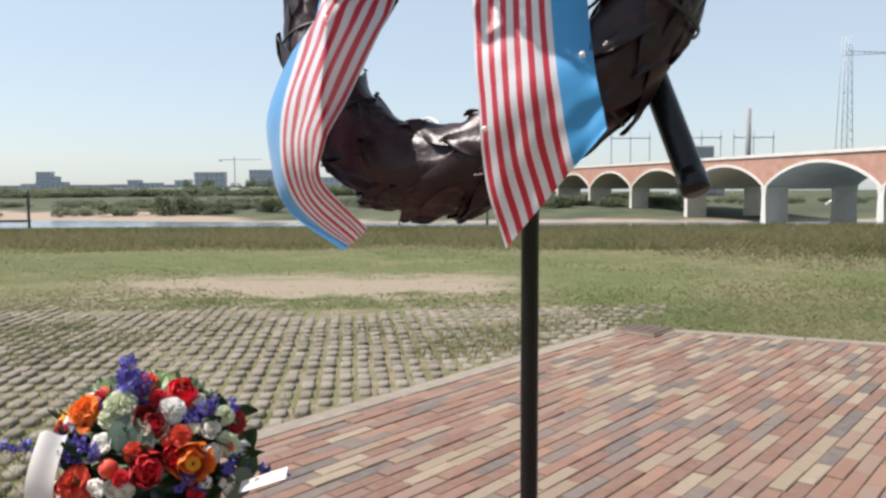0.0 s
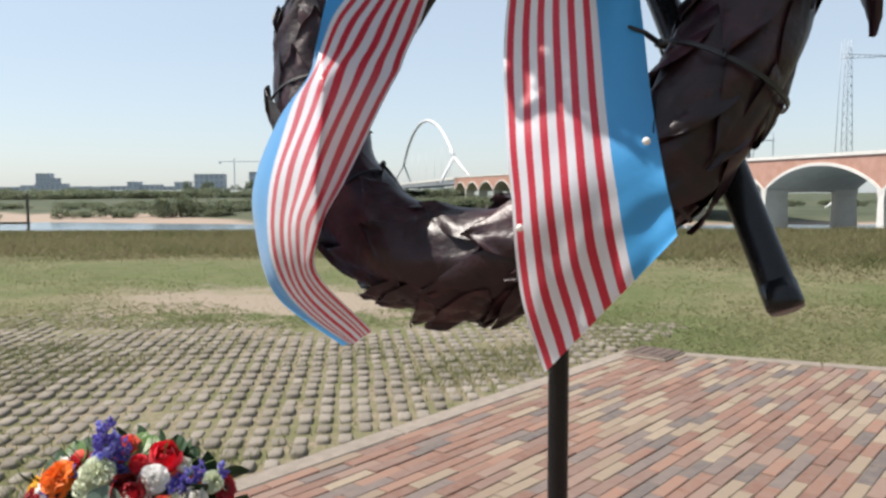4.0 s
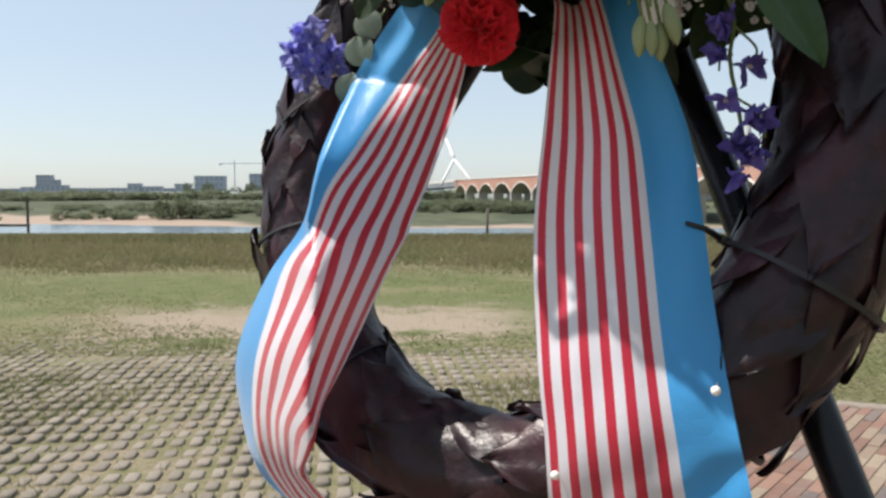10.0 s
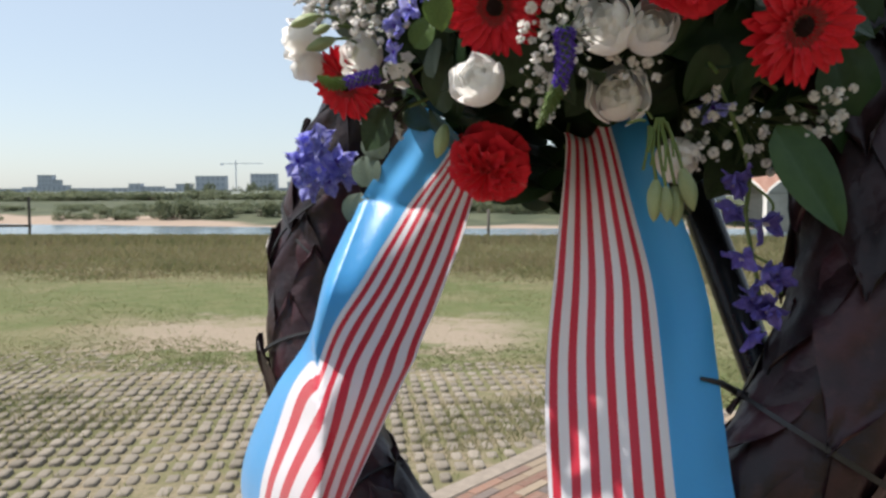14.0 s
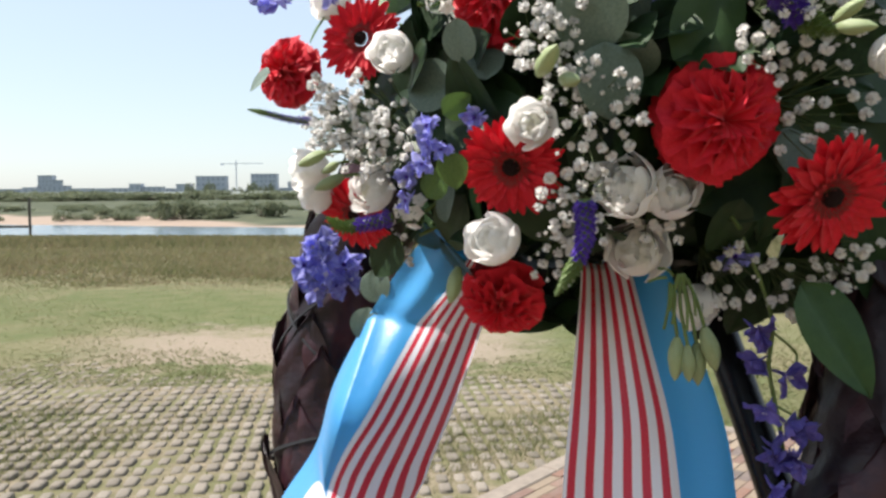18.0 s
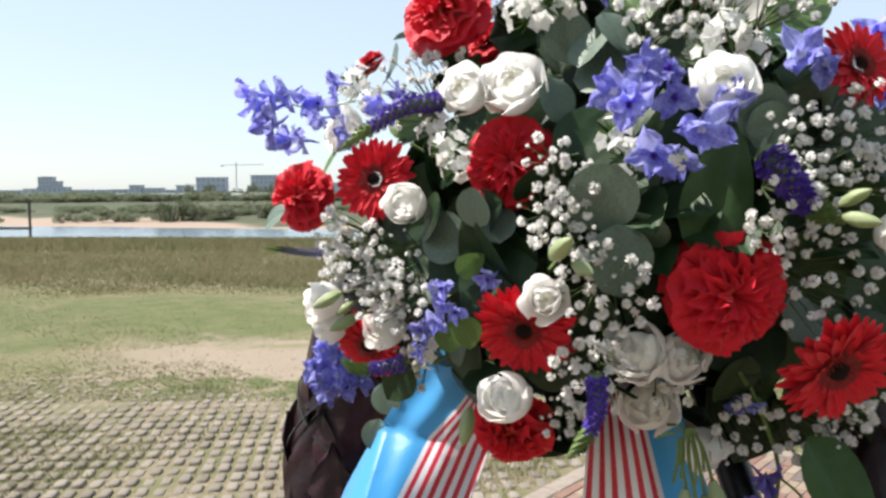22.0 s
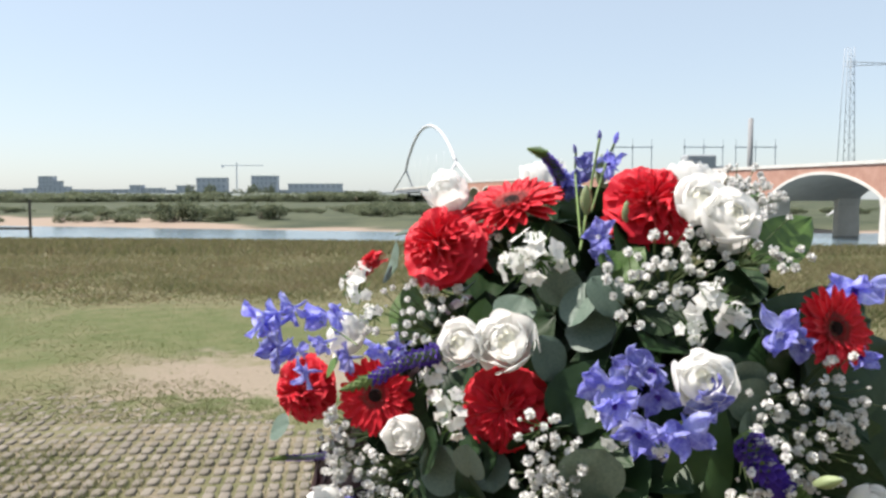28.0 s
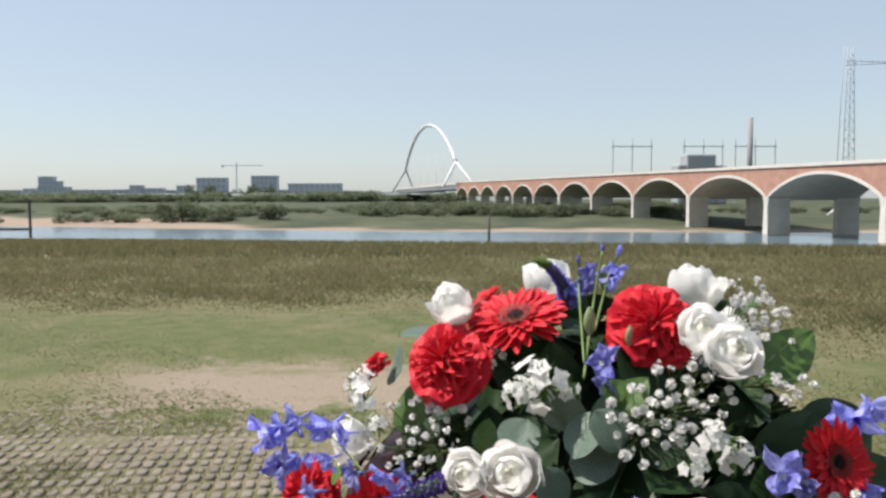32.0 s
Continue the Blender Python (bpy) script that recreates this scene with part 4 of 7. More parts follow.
def puff(p, size, r):
    """One small double blossom of gypsophila: short notched petals in a loose ball."""
    v, f = [], []
    for i in range(24):
        d = Vector((r.gauss(0, 1), r.gauss(0, 1), r.gauss(0, 1))).normalized()
        s = d.orthogonal().normalized()
        a = r.uniform(0, 6.28)
        s = (s * math.cos(a) + d.cross(s) * math.sin(a)) * size * 0.21
        t = d.cross(s).normalized() * size * 0.10
        q = size * r.uniform(0.44, 0.53)
        k = len(v)
        v += [p + d * size * 0.10 - s * 0.4, p + d * size * 0.10 + s * 0.4, p + d * q + s + t, p + d * q * 0.90 + t * 2.2, p + d * q - s + t]
        f += [(k, k + 1, k + 2, k + 3), (k, k + 3, k + 4)]
    return v, f


def round_leaf(seed, point=0.0, waist=0.55):
    """A leaf along +y, one unit long; waist: its width; point: how sharp its tip is."""
    def at(u, v):
        s = 2 * u - 1
        e = 0.5 if not point else 0.75
        w = waist * max(0.0, math.sin(math.pi * min(1.0, v ** (0.92 if not point else 0.72)))) ** e
        fold = 0.10 * abs(s) * w - 0.02 * math.exp(-(s / 0.1) ** 2)
        return Vector((s * w, v - 0.02, fold - 0.14 * (v - 0.4) ** 2 + 0.015 * math.sin(6 * v + 3 * s + seed) * abs(s)))
    return grid(8, 9, at)


MESH = {
    "carnation": [mesh_of("carnation", *carnation_mesh(k)) for k in range(3)],
    "gerbera": [mesh_of("gerbera_petals", *gerbera_petals(k)) for k in range(3)],
    "rose": [mesh_of("rose", *rose_mesh(k, 3, 13, 1.0)) for k in range(4)],
    "heart": [mesh_of("heart", *rose_mesh(k, 0, 3, 1.0)) for k in range(2)],
    "halfrose": [mesh_of("half_open_rose", *rose_mesh(k + 7, 0, 12, 0.72)) for k in range(5)],
    "floret": [mesh_of("floret", *floret_mesh(k)) for k in range(8)],
    "eye": [mesh_of("floret_eye", *floret_eye(k)) for k in range(2)],
    "phlox": [mesh_of("phlox", *phlox_mesh(k)) for k in range(3)],
    "needles": [mesh_of("needles", *needles(34, 0.3, 0.62, k)) for k in range(2)],
    "bud": [mesh_of("bud", *bud_mesh(k)) for k in range(2)],
    "eucalyptus": [mesh_of("eucalyptus", *round_leaf(k, 0.0, 0.47)) for k in range(3)],
    "salal": [mesh_of("salal", *round_leaf(k, 1.0, 0.40)) for k in range(3)],
    "disc": [mesh_of("disc", *studs(150, 0.0, 0.075, 0.03, 0.013, 1))],
    "fringe": [mesh_of("fringe", *studs(220, 0.065, 0.19, 0.016, 0.010, 2, 4.5))],
}
fr = random.Random(33)


def petals_of(name, kind, material, thing, p, n, size, label=""):
    me = MESH[kind][fr.randrange(len(MESH[kind]))]
    if not me.materials:
        me.materials.append(None)
    ob = new(name, me)
    ob.material_slots[0].link = "OBJECT"
    ob.material_slots[0].material = material
    m = facing(Vector(p) - Vector(thing.location), n, fr.uniform(0, 360), size)
    ob.matrix_basis = m
    ob.parent = thing
    if label:
        ob["label"] = label
    return ob


def sub(kind, material, owner, name=None, m=None):
    me = MESH[kind][fr.randrange(len(MESH[kind]))]
    if not me.materials:
        me.materials.append(None)
    ob = new(name or kind, me)
    ob.material_slots[0].link = "OBJECT"
    ob.material_slots[0].material = material
    ob.parent = owner
    if m is not None:
        ob.matrix_basis = m
    return ob


def carnation(thing, p, n, size, material=None):
    petals_of("carnation", "carnation", material or CARN, thing, p, n, size)


def gerbera(thing, p, n, size, material=None, heart=None):
    ob = petals_of("gerbera", "gerbera", material or RED, thing, p, n, size)
    sub("fringe", heart or FRINGE, ob, m=pose(0, 0, 0.035))
    sub("disc", DISC, ob, m=pose(0, 0, 0.035))


def rose(thing, p, n, size, material=None):
    ob = petals_of("rose", "rose", material or WHITE, thing, p, n, size * 0.92)
    sub("heart", CREAM if material is None else material, ob)


def half_rose(thing, p, n, size, material=None):
    petals_of("half_open_rose", "halfrose", material or WHITE, thing, p, n, size * 1.10)


def floret(thing, p, n, size, material=None):
    ob = petals_of("delphinium_floret", "floret", material or BLUE, thing, p, n, size)
    sub("eye", WHITE if fr.random() < 0.5 else PURPLE, ob, "floret_eye")


def phlox(thing, p, n, size, material=None):
    ob = petals_of("phlox", "phlox", material or WHITE, thing, p, n, size)
    sub("needles", FRESH, ob)


def bud(thing, p, n, size, material=None):
    petals_of("bud", "bud", material or BUDGREEN, thing, p, n, size)


def leaf(thing, kind, p, n, up, size, material):
    """A leaf with its middle at p, its face along n and its tip towards up."""
    n, up = Vector(n).normalized(), Vector(up)
    y = (up - n * up.dot(n)).normalized()
    m = Matrix((y.cross(n), y, n)).transposed().to_4x4()
    me = MESH[kind][fr.randrange(3)]
    if not me.materials:
        me.materials.append(None)
    ob = new(kind + "_leaf", me)
    ob.material_slots[0].link = "OBJECT"
    ob.material_slots[0].material = material
    ob.matrix_basis = Matrix.Translation(Vector(p) - Vector(thing.location)) @ m @ Matrix.Scale(size, 4) @ Matrix.Translation((0, -0.5, 0))
    ob.parent = thing


def spike(thing, points, width, material=None, tip=0.35):
    """A veronica spike: a tapering green stalk set with rows of small florets, bare and green at its tip."""
    pts = [Vector(p) - Vector(thing.location) for p in points]
    r = random.Random(len(thing.children))
    axis_pts = [spline(pts, i / 16) for i in range(17)]
    out = []
    green = []
    n = 190
    for i in range(n):
        f = i / n
        c = spline(pts, f)
        d = (spline(pts, min(1, f + 0.04)) - spline(pts, max(0, f - 0.04))).normalized()
        a = i * 2.4
        s = d.orthogonal().normalized()
        away = s * math.cos(a) + d.cross(s) * math.sin(a)
        w = width * (0.55 - 0.24 * f) * min(1.0, 0.25 + (1 - f) * 3.2)
        b = c + away * w * 0.5
        e = c + away * w * r.uniform(0.9, 1.25) + d * w * 0.5
        t = d.cross(away) * w * 0.32
        piece = ([b - t, b + t, e + t * 0.7, e - t * 0.7, (b + e) / 2 + d * w * 0.35], [(0, 1, 4), (1, 2, 4), (2, 3, 4), (3, 0, 4)])
        (green if f > 1 - tip else out).append(piece)
    stalk = tube(axis_pts, [width * (0.36 - 0.17 * i / 16) * min(1.0, 0.25 + (1 - i / 16) * 3.2) for i in range(17)], 7)
    body = put("veronica_spike", mesh_of("veronica_spike", *join(out)), material or PURPLE, thing, "purple veronica spike")
    put("stalk", mesh_of("stalk", *join([stalk] + green)), STEM, body, "green tapering stalk")


def gypsophila(thing, p, n, spread, count, size=0.0085, depth=0.5, seed=0):
    """A cloud of small white blossoms on branching threads."""
    r = random.Random(seed + 100)
    q = Vector(n).normalized()
    p = Vector(p) - Vector(thing.location)
    s = q.orthogonal().normalized()
    t = q.cross(s)
    root = p - q * spread * 1.6
    flowers, threads, taken = [], [], []
    for i in range(count):
        for attempt in range(14):
            a, f = r.uniform(0, 2 * math.pi), 1.12 * math.sqrt(r.random())
            flat = (s * math.cos(a) + t * math.sin(a)) * spread * f
            if all((flat - o).length > size * 0.95 for o in taken):
                break
        else:
            continue
        taken.append(flat)
        c = p + flat + q * spread * depth * r.uniform(-0.6, 0.6)
        flowers.append(puff(c, size * (r.uniform(0.75, 1.2) if r.random() < 0.75 else 0.4), r))
        mid = root.lerp(c, 0.55) + Vector((r.uniform(-1, 1), r.uniform(-1, 1), r.uniform(-1, 1))) * spread * 0.15
        threads.append(tube([root, mid, c], [0.0006, 0.00045, 0.00035], 3, False))
    ob = put("gypsophila_spray", mesh_of("gypsophila_spray", *join(flowers), ), GYPS, thing, "small white gypsophila blossoms")
    put("threads", mesh_of("threads", *join(threads)), THREAD, ob)


def stem(thing, points, radius, label=""):
    pts = [Vector(p) - Vector(thing.location) for p in points]
    put("stem", mesh_of("stem", *tube([spline(pts, i / 12) for i in range(13)], radius, 6)), STEM, thing, label)


def broad_leaf(thing, p, n, up, size, material, waist=0.30):
    """One large pointed leaf, folded a little along its rib."""
    n, up = Vector(n).normalized(), Vector(up)
    y = (up - n * up.dot(n)).normalized()
    m = Matrix.Translation(Vector(p) - Vector(thing.location)) @ Matrix((y.cross(n), y, n)).transposed().to_4x4() @ Matrix.Scale(size, 4) @ Matrix.Translation((0, -0.5, 0))
    put("broad_leaf", mesh_of("broad_leaf", *moved(round_leaf(fr.randrange(9), 1.0, waist), m)), material, thing)


# ---- the spray of flowers on the wreath ----
spray = new("flower_spray")
spray.location = (0.12, 0.96, 1.36)
tagged(spray, "rounded spray of red, white and blue flowers on the wreath", "flower arrangement")
core = Vector((0.12, 0.96, 1.36))
filler = []
for i in range(860):
    d = Vector((fr.gauss(0, 1), fr.gauss(0, 1), fr.gauss(0, 1))).normalized()
    p = d * fr.uniform(0.085, 0.178)
    y = (Vector((fr.gauss(0, 1), fr.gauss(0, 1), fr.gauss(0, 1))) + d * 0.8).normalized()
    face = (d + Vector((fr.gauss(0, .5), fr.gauss(0, .5), fr.gauss(0, .5)))).normalized()
    y = (y - face * y.dot(face)).normalized()
    m = Matrix.Translation(p) @ Matrix((y.cross(face), y, face)).transposed().to_4x4() @ Matrix.Scale(fr.uniform(0.04, 0.075), 4) @ Matrix.Translation((0, -0.5, 0))
    if core.z + p.z > 1.265 or core.y + p.y > 0.93 or abs(core.x + p.x - 0.10) > 0.085:
        filler.append(moved(round_leaf(i, 1.0, 0.36), m))
foliage = put("foliage", mesh_of("foliage", *join(filler)), SALAL, spray, "dense dark green foliage")
foliage["kind"] = "stuff"
stalks = []
for i in range(90):
    d = Vector((fr.gauss(0, 1), fr.gauss(0, 1), fr.gauss(0, 1))).normalized()
    stalks.append(tube([d * 0.05, d * 0.12 + Vector((fr.uniform(-.02, .02), 0, fr.uniform(-.02, .02))), d * 0.178], 0.0014, 5, False))
put("stalk_mass", mesh_of("stalk_mass", *join(stalks)), STEM, spray, "thin green flower stalks")
carnation(spray, (-0.009, 0.889, 1.505), (-0.444, -0.700, 0.559), 0.063)
carnation(spray, (0.031, 0.833, 1.404), (-0.295, -0.939, 0.177), 0.059)
carnation(spray, (0.134, 0.878, 1.534), (0.059, -0.805, 0.590), 0.066)
carnation(spray, (0.148, 0.788, 1.329), (0.10, -0.985, -0.105), 0.073)
carnation(spray, (-0.122, 0.968, 1.384), (-0.60, -0.78, 0.10), 0.056)
carnation(spray, (0.039, 0.910, 1.214), (-0.270, -0.746, -0.609), 0.063)
carnation(spray, (-0.068, 0.970, 1.487), (-0.639, -0.110, 0.762), 0.026)
carnation(spray, (0.027, 0.959, 1.501), (-0.379, -0.683, 0.624), 0.041)
gerbera(spray, (-0.060, 0.899, 1.396), (-0.281, -0.957, 0.070), 0.060)
gerbera(spray, (0.036, 0.806, 1.304), (-0.312, -0.870, -0.383), 0.063)
gerbera(spray, (0.208, 0.777, 1.286), (0.16, -0.86, -0.42), 0.072)
gerbera(spray, (-0.068, 0.917, 1.274), (-0.445, -0.776, -0.446), 0.058)
gerbera(spray, (0.041, 0.905, 1.537), (-0.276, -0.353, 0.894), 0.077)
gerbera(spray, (0.018, 0.988, 1.533), (-0.700, -0.114, 0.705), 0.053)
gerbera(spray, (0.234, 0.813, 1.460), (0.307, -0.906, 0.293), 0.056)
rose(spray, (0.029, 0.818, 1.451), (-0.332, -0.849, 0.410), 0.042)
rose(spray, (0.001, 0.825, 1.448), (-0.498, -0.808, 0.317), 0.034)
rose(spray, (0.044, 0.777, 1.326), (-0.247, -0.969, -0.011), 0.0285)
half_rose(spray, (0.101, 0.797, 1.293), (-0.50, -0.80, 0.30), 0.038)
rose(spray, (0.133, 0.754, 1.441), (-0.10, -0.889, 0.40), 0.037)
rose(spray, (0.167, 0.810, 1.531), (0.141, -0.852, 0.505), 0.039)
rose(spray, (0.156, 0.833, 1.541), (-0.010, -0.782, 0.624), 0.037)
half_rose(spray, (-0.008, 0.913, 1.547), (-0.50, -0.62, 0.60), 0.034)
rose(spray, (-0.055, 0.893, 1.292), (-0.65, -0.70, 0.20), 0.036)
rose(spray, (-0.090, 0.937, 1.435), (-0.856, -0.274, 0.439), 0.040)
half_rose(spray, (0.115, 0.825, 1.253), (-0.30, -0.90, 0.15), 0.040)
half_rose(spray, (0.025, 0.812, 1.262), (-0.45, -0.85, 0.25), 0.033)
half_rose(spray, (0.073, 0.985, 1.559), (-0.093, -0.115, 0.989), 0.041)
half_rose(spray, (0.191, 0.957, 1.557), (0.136, -0.170, 0.976), 0.043)
rose(spray, (0.240, 0.776, 1.361), (0.268, -0.962, 0.041), 0.028)
half_rose(spray, (-0.038, 0.856, 1.379), (-0.45, -0.80, 0.10), 0.029)
half_rose(spray, (0.127, 0.794, 1.288), (0.05, -0.95, 0.30), 0.033)
half_rose(spray, (-0.103, 0.914, 1.306), (-0.80, -0.50, 0.10), 0.032)
half_rose(spray, (0.207, 0.911, 1.523), (0.554, -0.289, 0.780), 0.043)
half_rose(spray, (-0.098, 0.918, 1.288), (-0.85, -0.45, -0.20), 0.027)
phlox(spray, (-0.024, 0.872, 1.277), (-0.579, -0.768, -0.20), 0.030)
half_rose(spray, (0.162, 0.852, 1.213), (0.45, -0.60, -0.66), 0.030)
floret(spray, (-0.143, 0.902, 1.456), (-0.809, -0.551, -0.204), 0.036)
floret(spray, (-0.133, 0.911, 1.447), (-0.813, -0.543, -0.210), 0.034)
floret(spray, (-0.123, 0.915, 1.459), (-0.817, -0.544, -0.191), 0.027)
floret(spray, (-0.122, 0.919, 1.426), (-0.837, -0.543, -0.067), 0.030)
floret(spray, (-0.099, 0.920, 1.453), (-0.817, -0.545, -0.186), 0.035)
floret(spray, (-0.082, 0.875, 1.460), (-0.774, -0.609, -0.170), 0.022)
floret(spray, (-0.096, 0.887, 1.438), (-0.787, -0.581, -0.205), 0.023)
floret(spray, (-0.078, 0.888, 1.426), (-0.781, -0.587, -0.214), 0.025)
floret(spray, (-0.049, 0.842, 1.441), (-0.724, -0.665, -0.186), 0.026)
floret(spray, (-0.037, 0.829, 1.445), (-0.704, -0.688, -0.178), 0.020)
floret(spray, (0.079, 0.757, 1.438), (-0.510, -0.837, -0.196), 0.030)
floret(spray, (0.092, 0.754, 1.449), (-0.494, -0.850, -0.182), 0.026)
floret(spray, (0.105, 0.752, 1.449), (-0.475, -0.861, -0.184), 0.030)
floret(spray, (0.084, 0.747, 1.430), (-0.496, -0.842, -0.212), 0.028)
floret(spray, (0.119, 0.741, 1.417), (-0.441, -0.865, -0.238), 0.033)
floret(spray, (0.108, 0.751, 1.434), (-0.464, -0.861, -0.207), 0.025)
floret(spray, (0.135, 0.751, 1.431), (-0.422, -0.880, -0.216), 0.027)
floret(spray, (0.104, 0.775, 1.406), (-0.466, -0.852, -0.240), 0.030)
floret(spray, (0.117, 0.773, 1.403), (-0.443, -0.861, -0.249), 0.026)
floret(spray, (0.095, 0.851, 1.516), (-0.574, -0.818, -0.010), 0.027)
floret(spray, (0.095, 0.836, 1.504), (-0.555, -0.831, -0.039), 0.020)
floret(spray, (0.102, 0.930, 1.567), (-0.635, -0.708, 0.309), 0.025)
floret(spray, (0.118, 0.927, 1.567), (-0.634, -0.768, 0.090), 0.026)
floret(spray, (0.093, 0.939, 1.552), (-0.691, -0.718, 0.086), 0.026)
floret(spray, (0.086, 0.938, 1.556), (-0.699, -0.710, 0.082), 0.020)
floret(spray, (0.257, 0.836, 1.482), (-0.254, -0.954, -0.158), 0.033)
floret(spray, (0.283, 0.866, 1.481), (-0.212, -0.960, -0.180), 0.030)
floret(spray, (0.189, 0.788, 1.462), (-0.351, -0.921, -0.166), 0.032)
floret(spray, (0.204, 0.791, 1.457), (-0.323, -0.929, -0.181), 0.025)
floret(spray, (0.254, 0.819, 1.442), (-0.229, -0.945, -0.234), 0.023)
floret(spray, (-0.025, 0.836, 1.300), (-0.650, -0.640, -0.411), 0.021)
floret(spray, (-0.011, 0.815, 1.317), (-0.626, -0.680, -0.382), 0.020)
floret(spray, (-0.026, 0.845, 1.285), (-0.650, -0.623, -0.436), 0.020)
floret(spray, (-0.016, 0.823, 1.307), (-0.634, -0.663, -0.398), 0.017)
floret(spray, (-0.004, 0.809, 1.315), (-0.614, -0.690, -0.385), 0.017)
floret(spray, (-0.104, 0.865, 1.421), (-0.767, -0.598, -0.232), 0.026)
floret(spray, (-0.129, 0.886, 1.433), (-0.792, -0.567, -0.224), 0.032)
floret(spray, (0.183, 0.848, 1.250), (-0.290, -0.740, -0.607), 0.027)
floret(spray, (-0.012, 0.812, 1.329), (-0.631, -0.687, -0.361), 0.020)
floret(spray, (0.016, 0.815, 1.334), (-0.602, -0.714, -0.359), 0.020)
floret(spray, (-0.133, 1.075, 1.223), (-0.102, -0.972, 0.213), 0.035)
floret(spray, (-0.111, 1.075, 1.242), (0.257, -0.845, 0.469), 0.035)
floret(spray, (-0.124, 1.075, 1.202), (0.052, -0.985, -0.166), 0.035)
floret(spray, (-0.099, 1.075, 1.223), (0.446, -0.875, 0.189), 0.039)
floret(spray, (-0.115, 1.075, 1.215), (0.214, -0.974, 0.071), 0.039)
floret(spray, (-0.126, 1.075, 1.238), (0.013, -0.902, 0.433), 0.032)
floret(spray, (-0.106, 1.075, 1.205), (0.361, -0.926, -0.113), 0.032)
floret(spray, (-0.092, 1.075, 1.210), (0.534, -0.845, -0.022), 0.029)
floret(spray, (0.195, 0.840, 1.200), (0.50, -0.6, -0.4), 0.026, VIOLET)
floret(spray, (0.197, 0.840, 1.181), (-0.50, -0.6, -0.4), 0.023, VIOLET)
floret(spray, (0.214, 0.840, 1.172), (0.50, -0.6, -0.4), 0.028, VIOLET)
floret(spray, (0.202, 0.840, 1.150), (-0.50, -0.6, -0.4), 0.023, VIOLET)
floret(spray, (0.215, 0.840, 1.141), (0.50, -0.6, -0.4), 0.026, VIOLET)
floret(spray, (0.226, 0.840, 1.136), (-0.50, -0.6, -0.4), 0.023, VIOLET)
floret(spray, (0.206, 0.840, 1.126), (0.50, -0.6, -0.4), 0.023, VIOLET)
floret(spray, (0.221, 0.840, 1.118), (-0.50, -0.6, -0.4), 0.025, VIOLET)
floret(spray, (0.208, 0.840, 1.098), (0.50, -0.6, -0.4), 0.023, VIOLET)
floret(spray, (0.220, 0.840, 1.115), (-0.50, -0.6, -0.4), 0.026, VIOLET)
floret(spray, (0.207, 0.840, 1.121), (0.50, -0.6, -0.4), 0.020, VIOLET)
floret(spray, (0.196, 0.840, 1.199), (-0.50, -0.6, -0.4), 0.023, VIOLET)
phlox(spray, (-0.008, 0.814, 1.412), (-0.343, -0.922, 0.180), 0.030)
phlox(spray, (-0.017, 0.827, 1.424), (-0.374, -0.903, 0.213), 0.022)
phlox(spray, (-0.003, 0.807, 1.401), (-0.327, -0.933, 0.148), 0.021)
phlox(spray, (0.087, 0.794, 1.416), (-0.127, -0.974, 0.187), 0.025)
phlox(spray, (0.094, 0.785, 1.404), (-0.097, -0.983, 0.158), 0.027)
phlox(spray, (0.051, 0.839, 1.505), (-0.198, -0.838, 0.509), 0.037)
phlox(spray, (0.036, 0.838, 1.500), (-0.238, -0.847, 0.476), 0.025)
phlox(spray, (0.065, 0.842, 1.501), (-0.157, -0.882, 0.445), 0.022)
phlox(spray, (0.151, 0.796, 1.478), (0.081, -0.931, 0.355), 0.034)
phlox(spray, (0.168, 0.802, 1.467), (0.127, -0.938, 0.322), 0.027)
phlox(spray, (0.138, 0.792, 1.462), (0.047, -0.951, 0.305), 0.023)
phlox(spray, (-0.077, 0.939, 1.467), (-0.584, -0.723, 0.368), 0.029)
phlox(spray, (-0.064, 0.916, 1.453), (-0.556, -0.764, 0.327), 0.023)
phlox(spray, (0.110, 0.753, 1.402), (-0.023, -0.990, 0.136), 0.012)
phlox(spray, (-0.080, 0.965, 1.474), (-0.611, -0.683, 0.399), 0.033)
phlox(spray, (0.043, 0.842, 1.496), (-0.227, -0.851, 0.474), 0.028)
bud(spray, (-0.084, 0.885, 1.317), (-0.811, -0.408, -0.420), 0.022)
stem(spray, [(-0.084, 0.885, 1.317), (-0.074, 0.893, 1.318), (-0.062, 0.907, 1.313)], 0.0010)
bud(spray, (-0.072, 0.885, 1.301), (-0.829, -0.387, -0.404), 0.023)
stem(spray, [(-0.072, 0.885, 1.301), (-0.062, 0.893, 1.302), (-0.050, 0.907, 1.297)], 0.0010)
bud(spray, (-0.075, 0.885, 1.310), (-0.694, -0.560, -0.453), 0.016)
stem(spray, [(-0.075, 0.885, 1.310), (-0.065, 0.893, 1.311), (-0.053, 0.907, 1.306)], 0.0010)
bud(spray, (0.046, 0.763, 1.350), (0.295, -0.828, 0.477), 0.025)
bud(spray, (0.057, 0.759, 1.347), (0.358, -0.920, -0.161), 0.020)
bud(spray, (0.114, 0.861, 1.525), (-0.013, -0.290, 0.957), 0.016)
bud(spray, (0.112, 0.936, 1.551), (-0.015, -0.138, 0.990), 0.025)
bud(spray, (0.090, 0.876, 1.530), (-0.060, -0.260, 0.964), 0.022)
bud(spray, (0.006, 0.871, 1.239), (-0.225, -0.452, -0.863), 0.027)
bud(spray, (0.202, 0.767, 1.378), (0.505, -0.754, 0.421), 0.019)
bud(spray, (0.196, 0.753, 1.372), (0.648, -0.745, -0.159), 0.021)
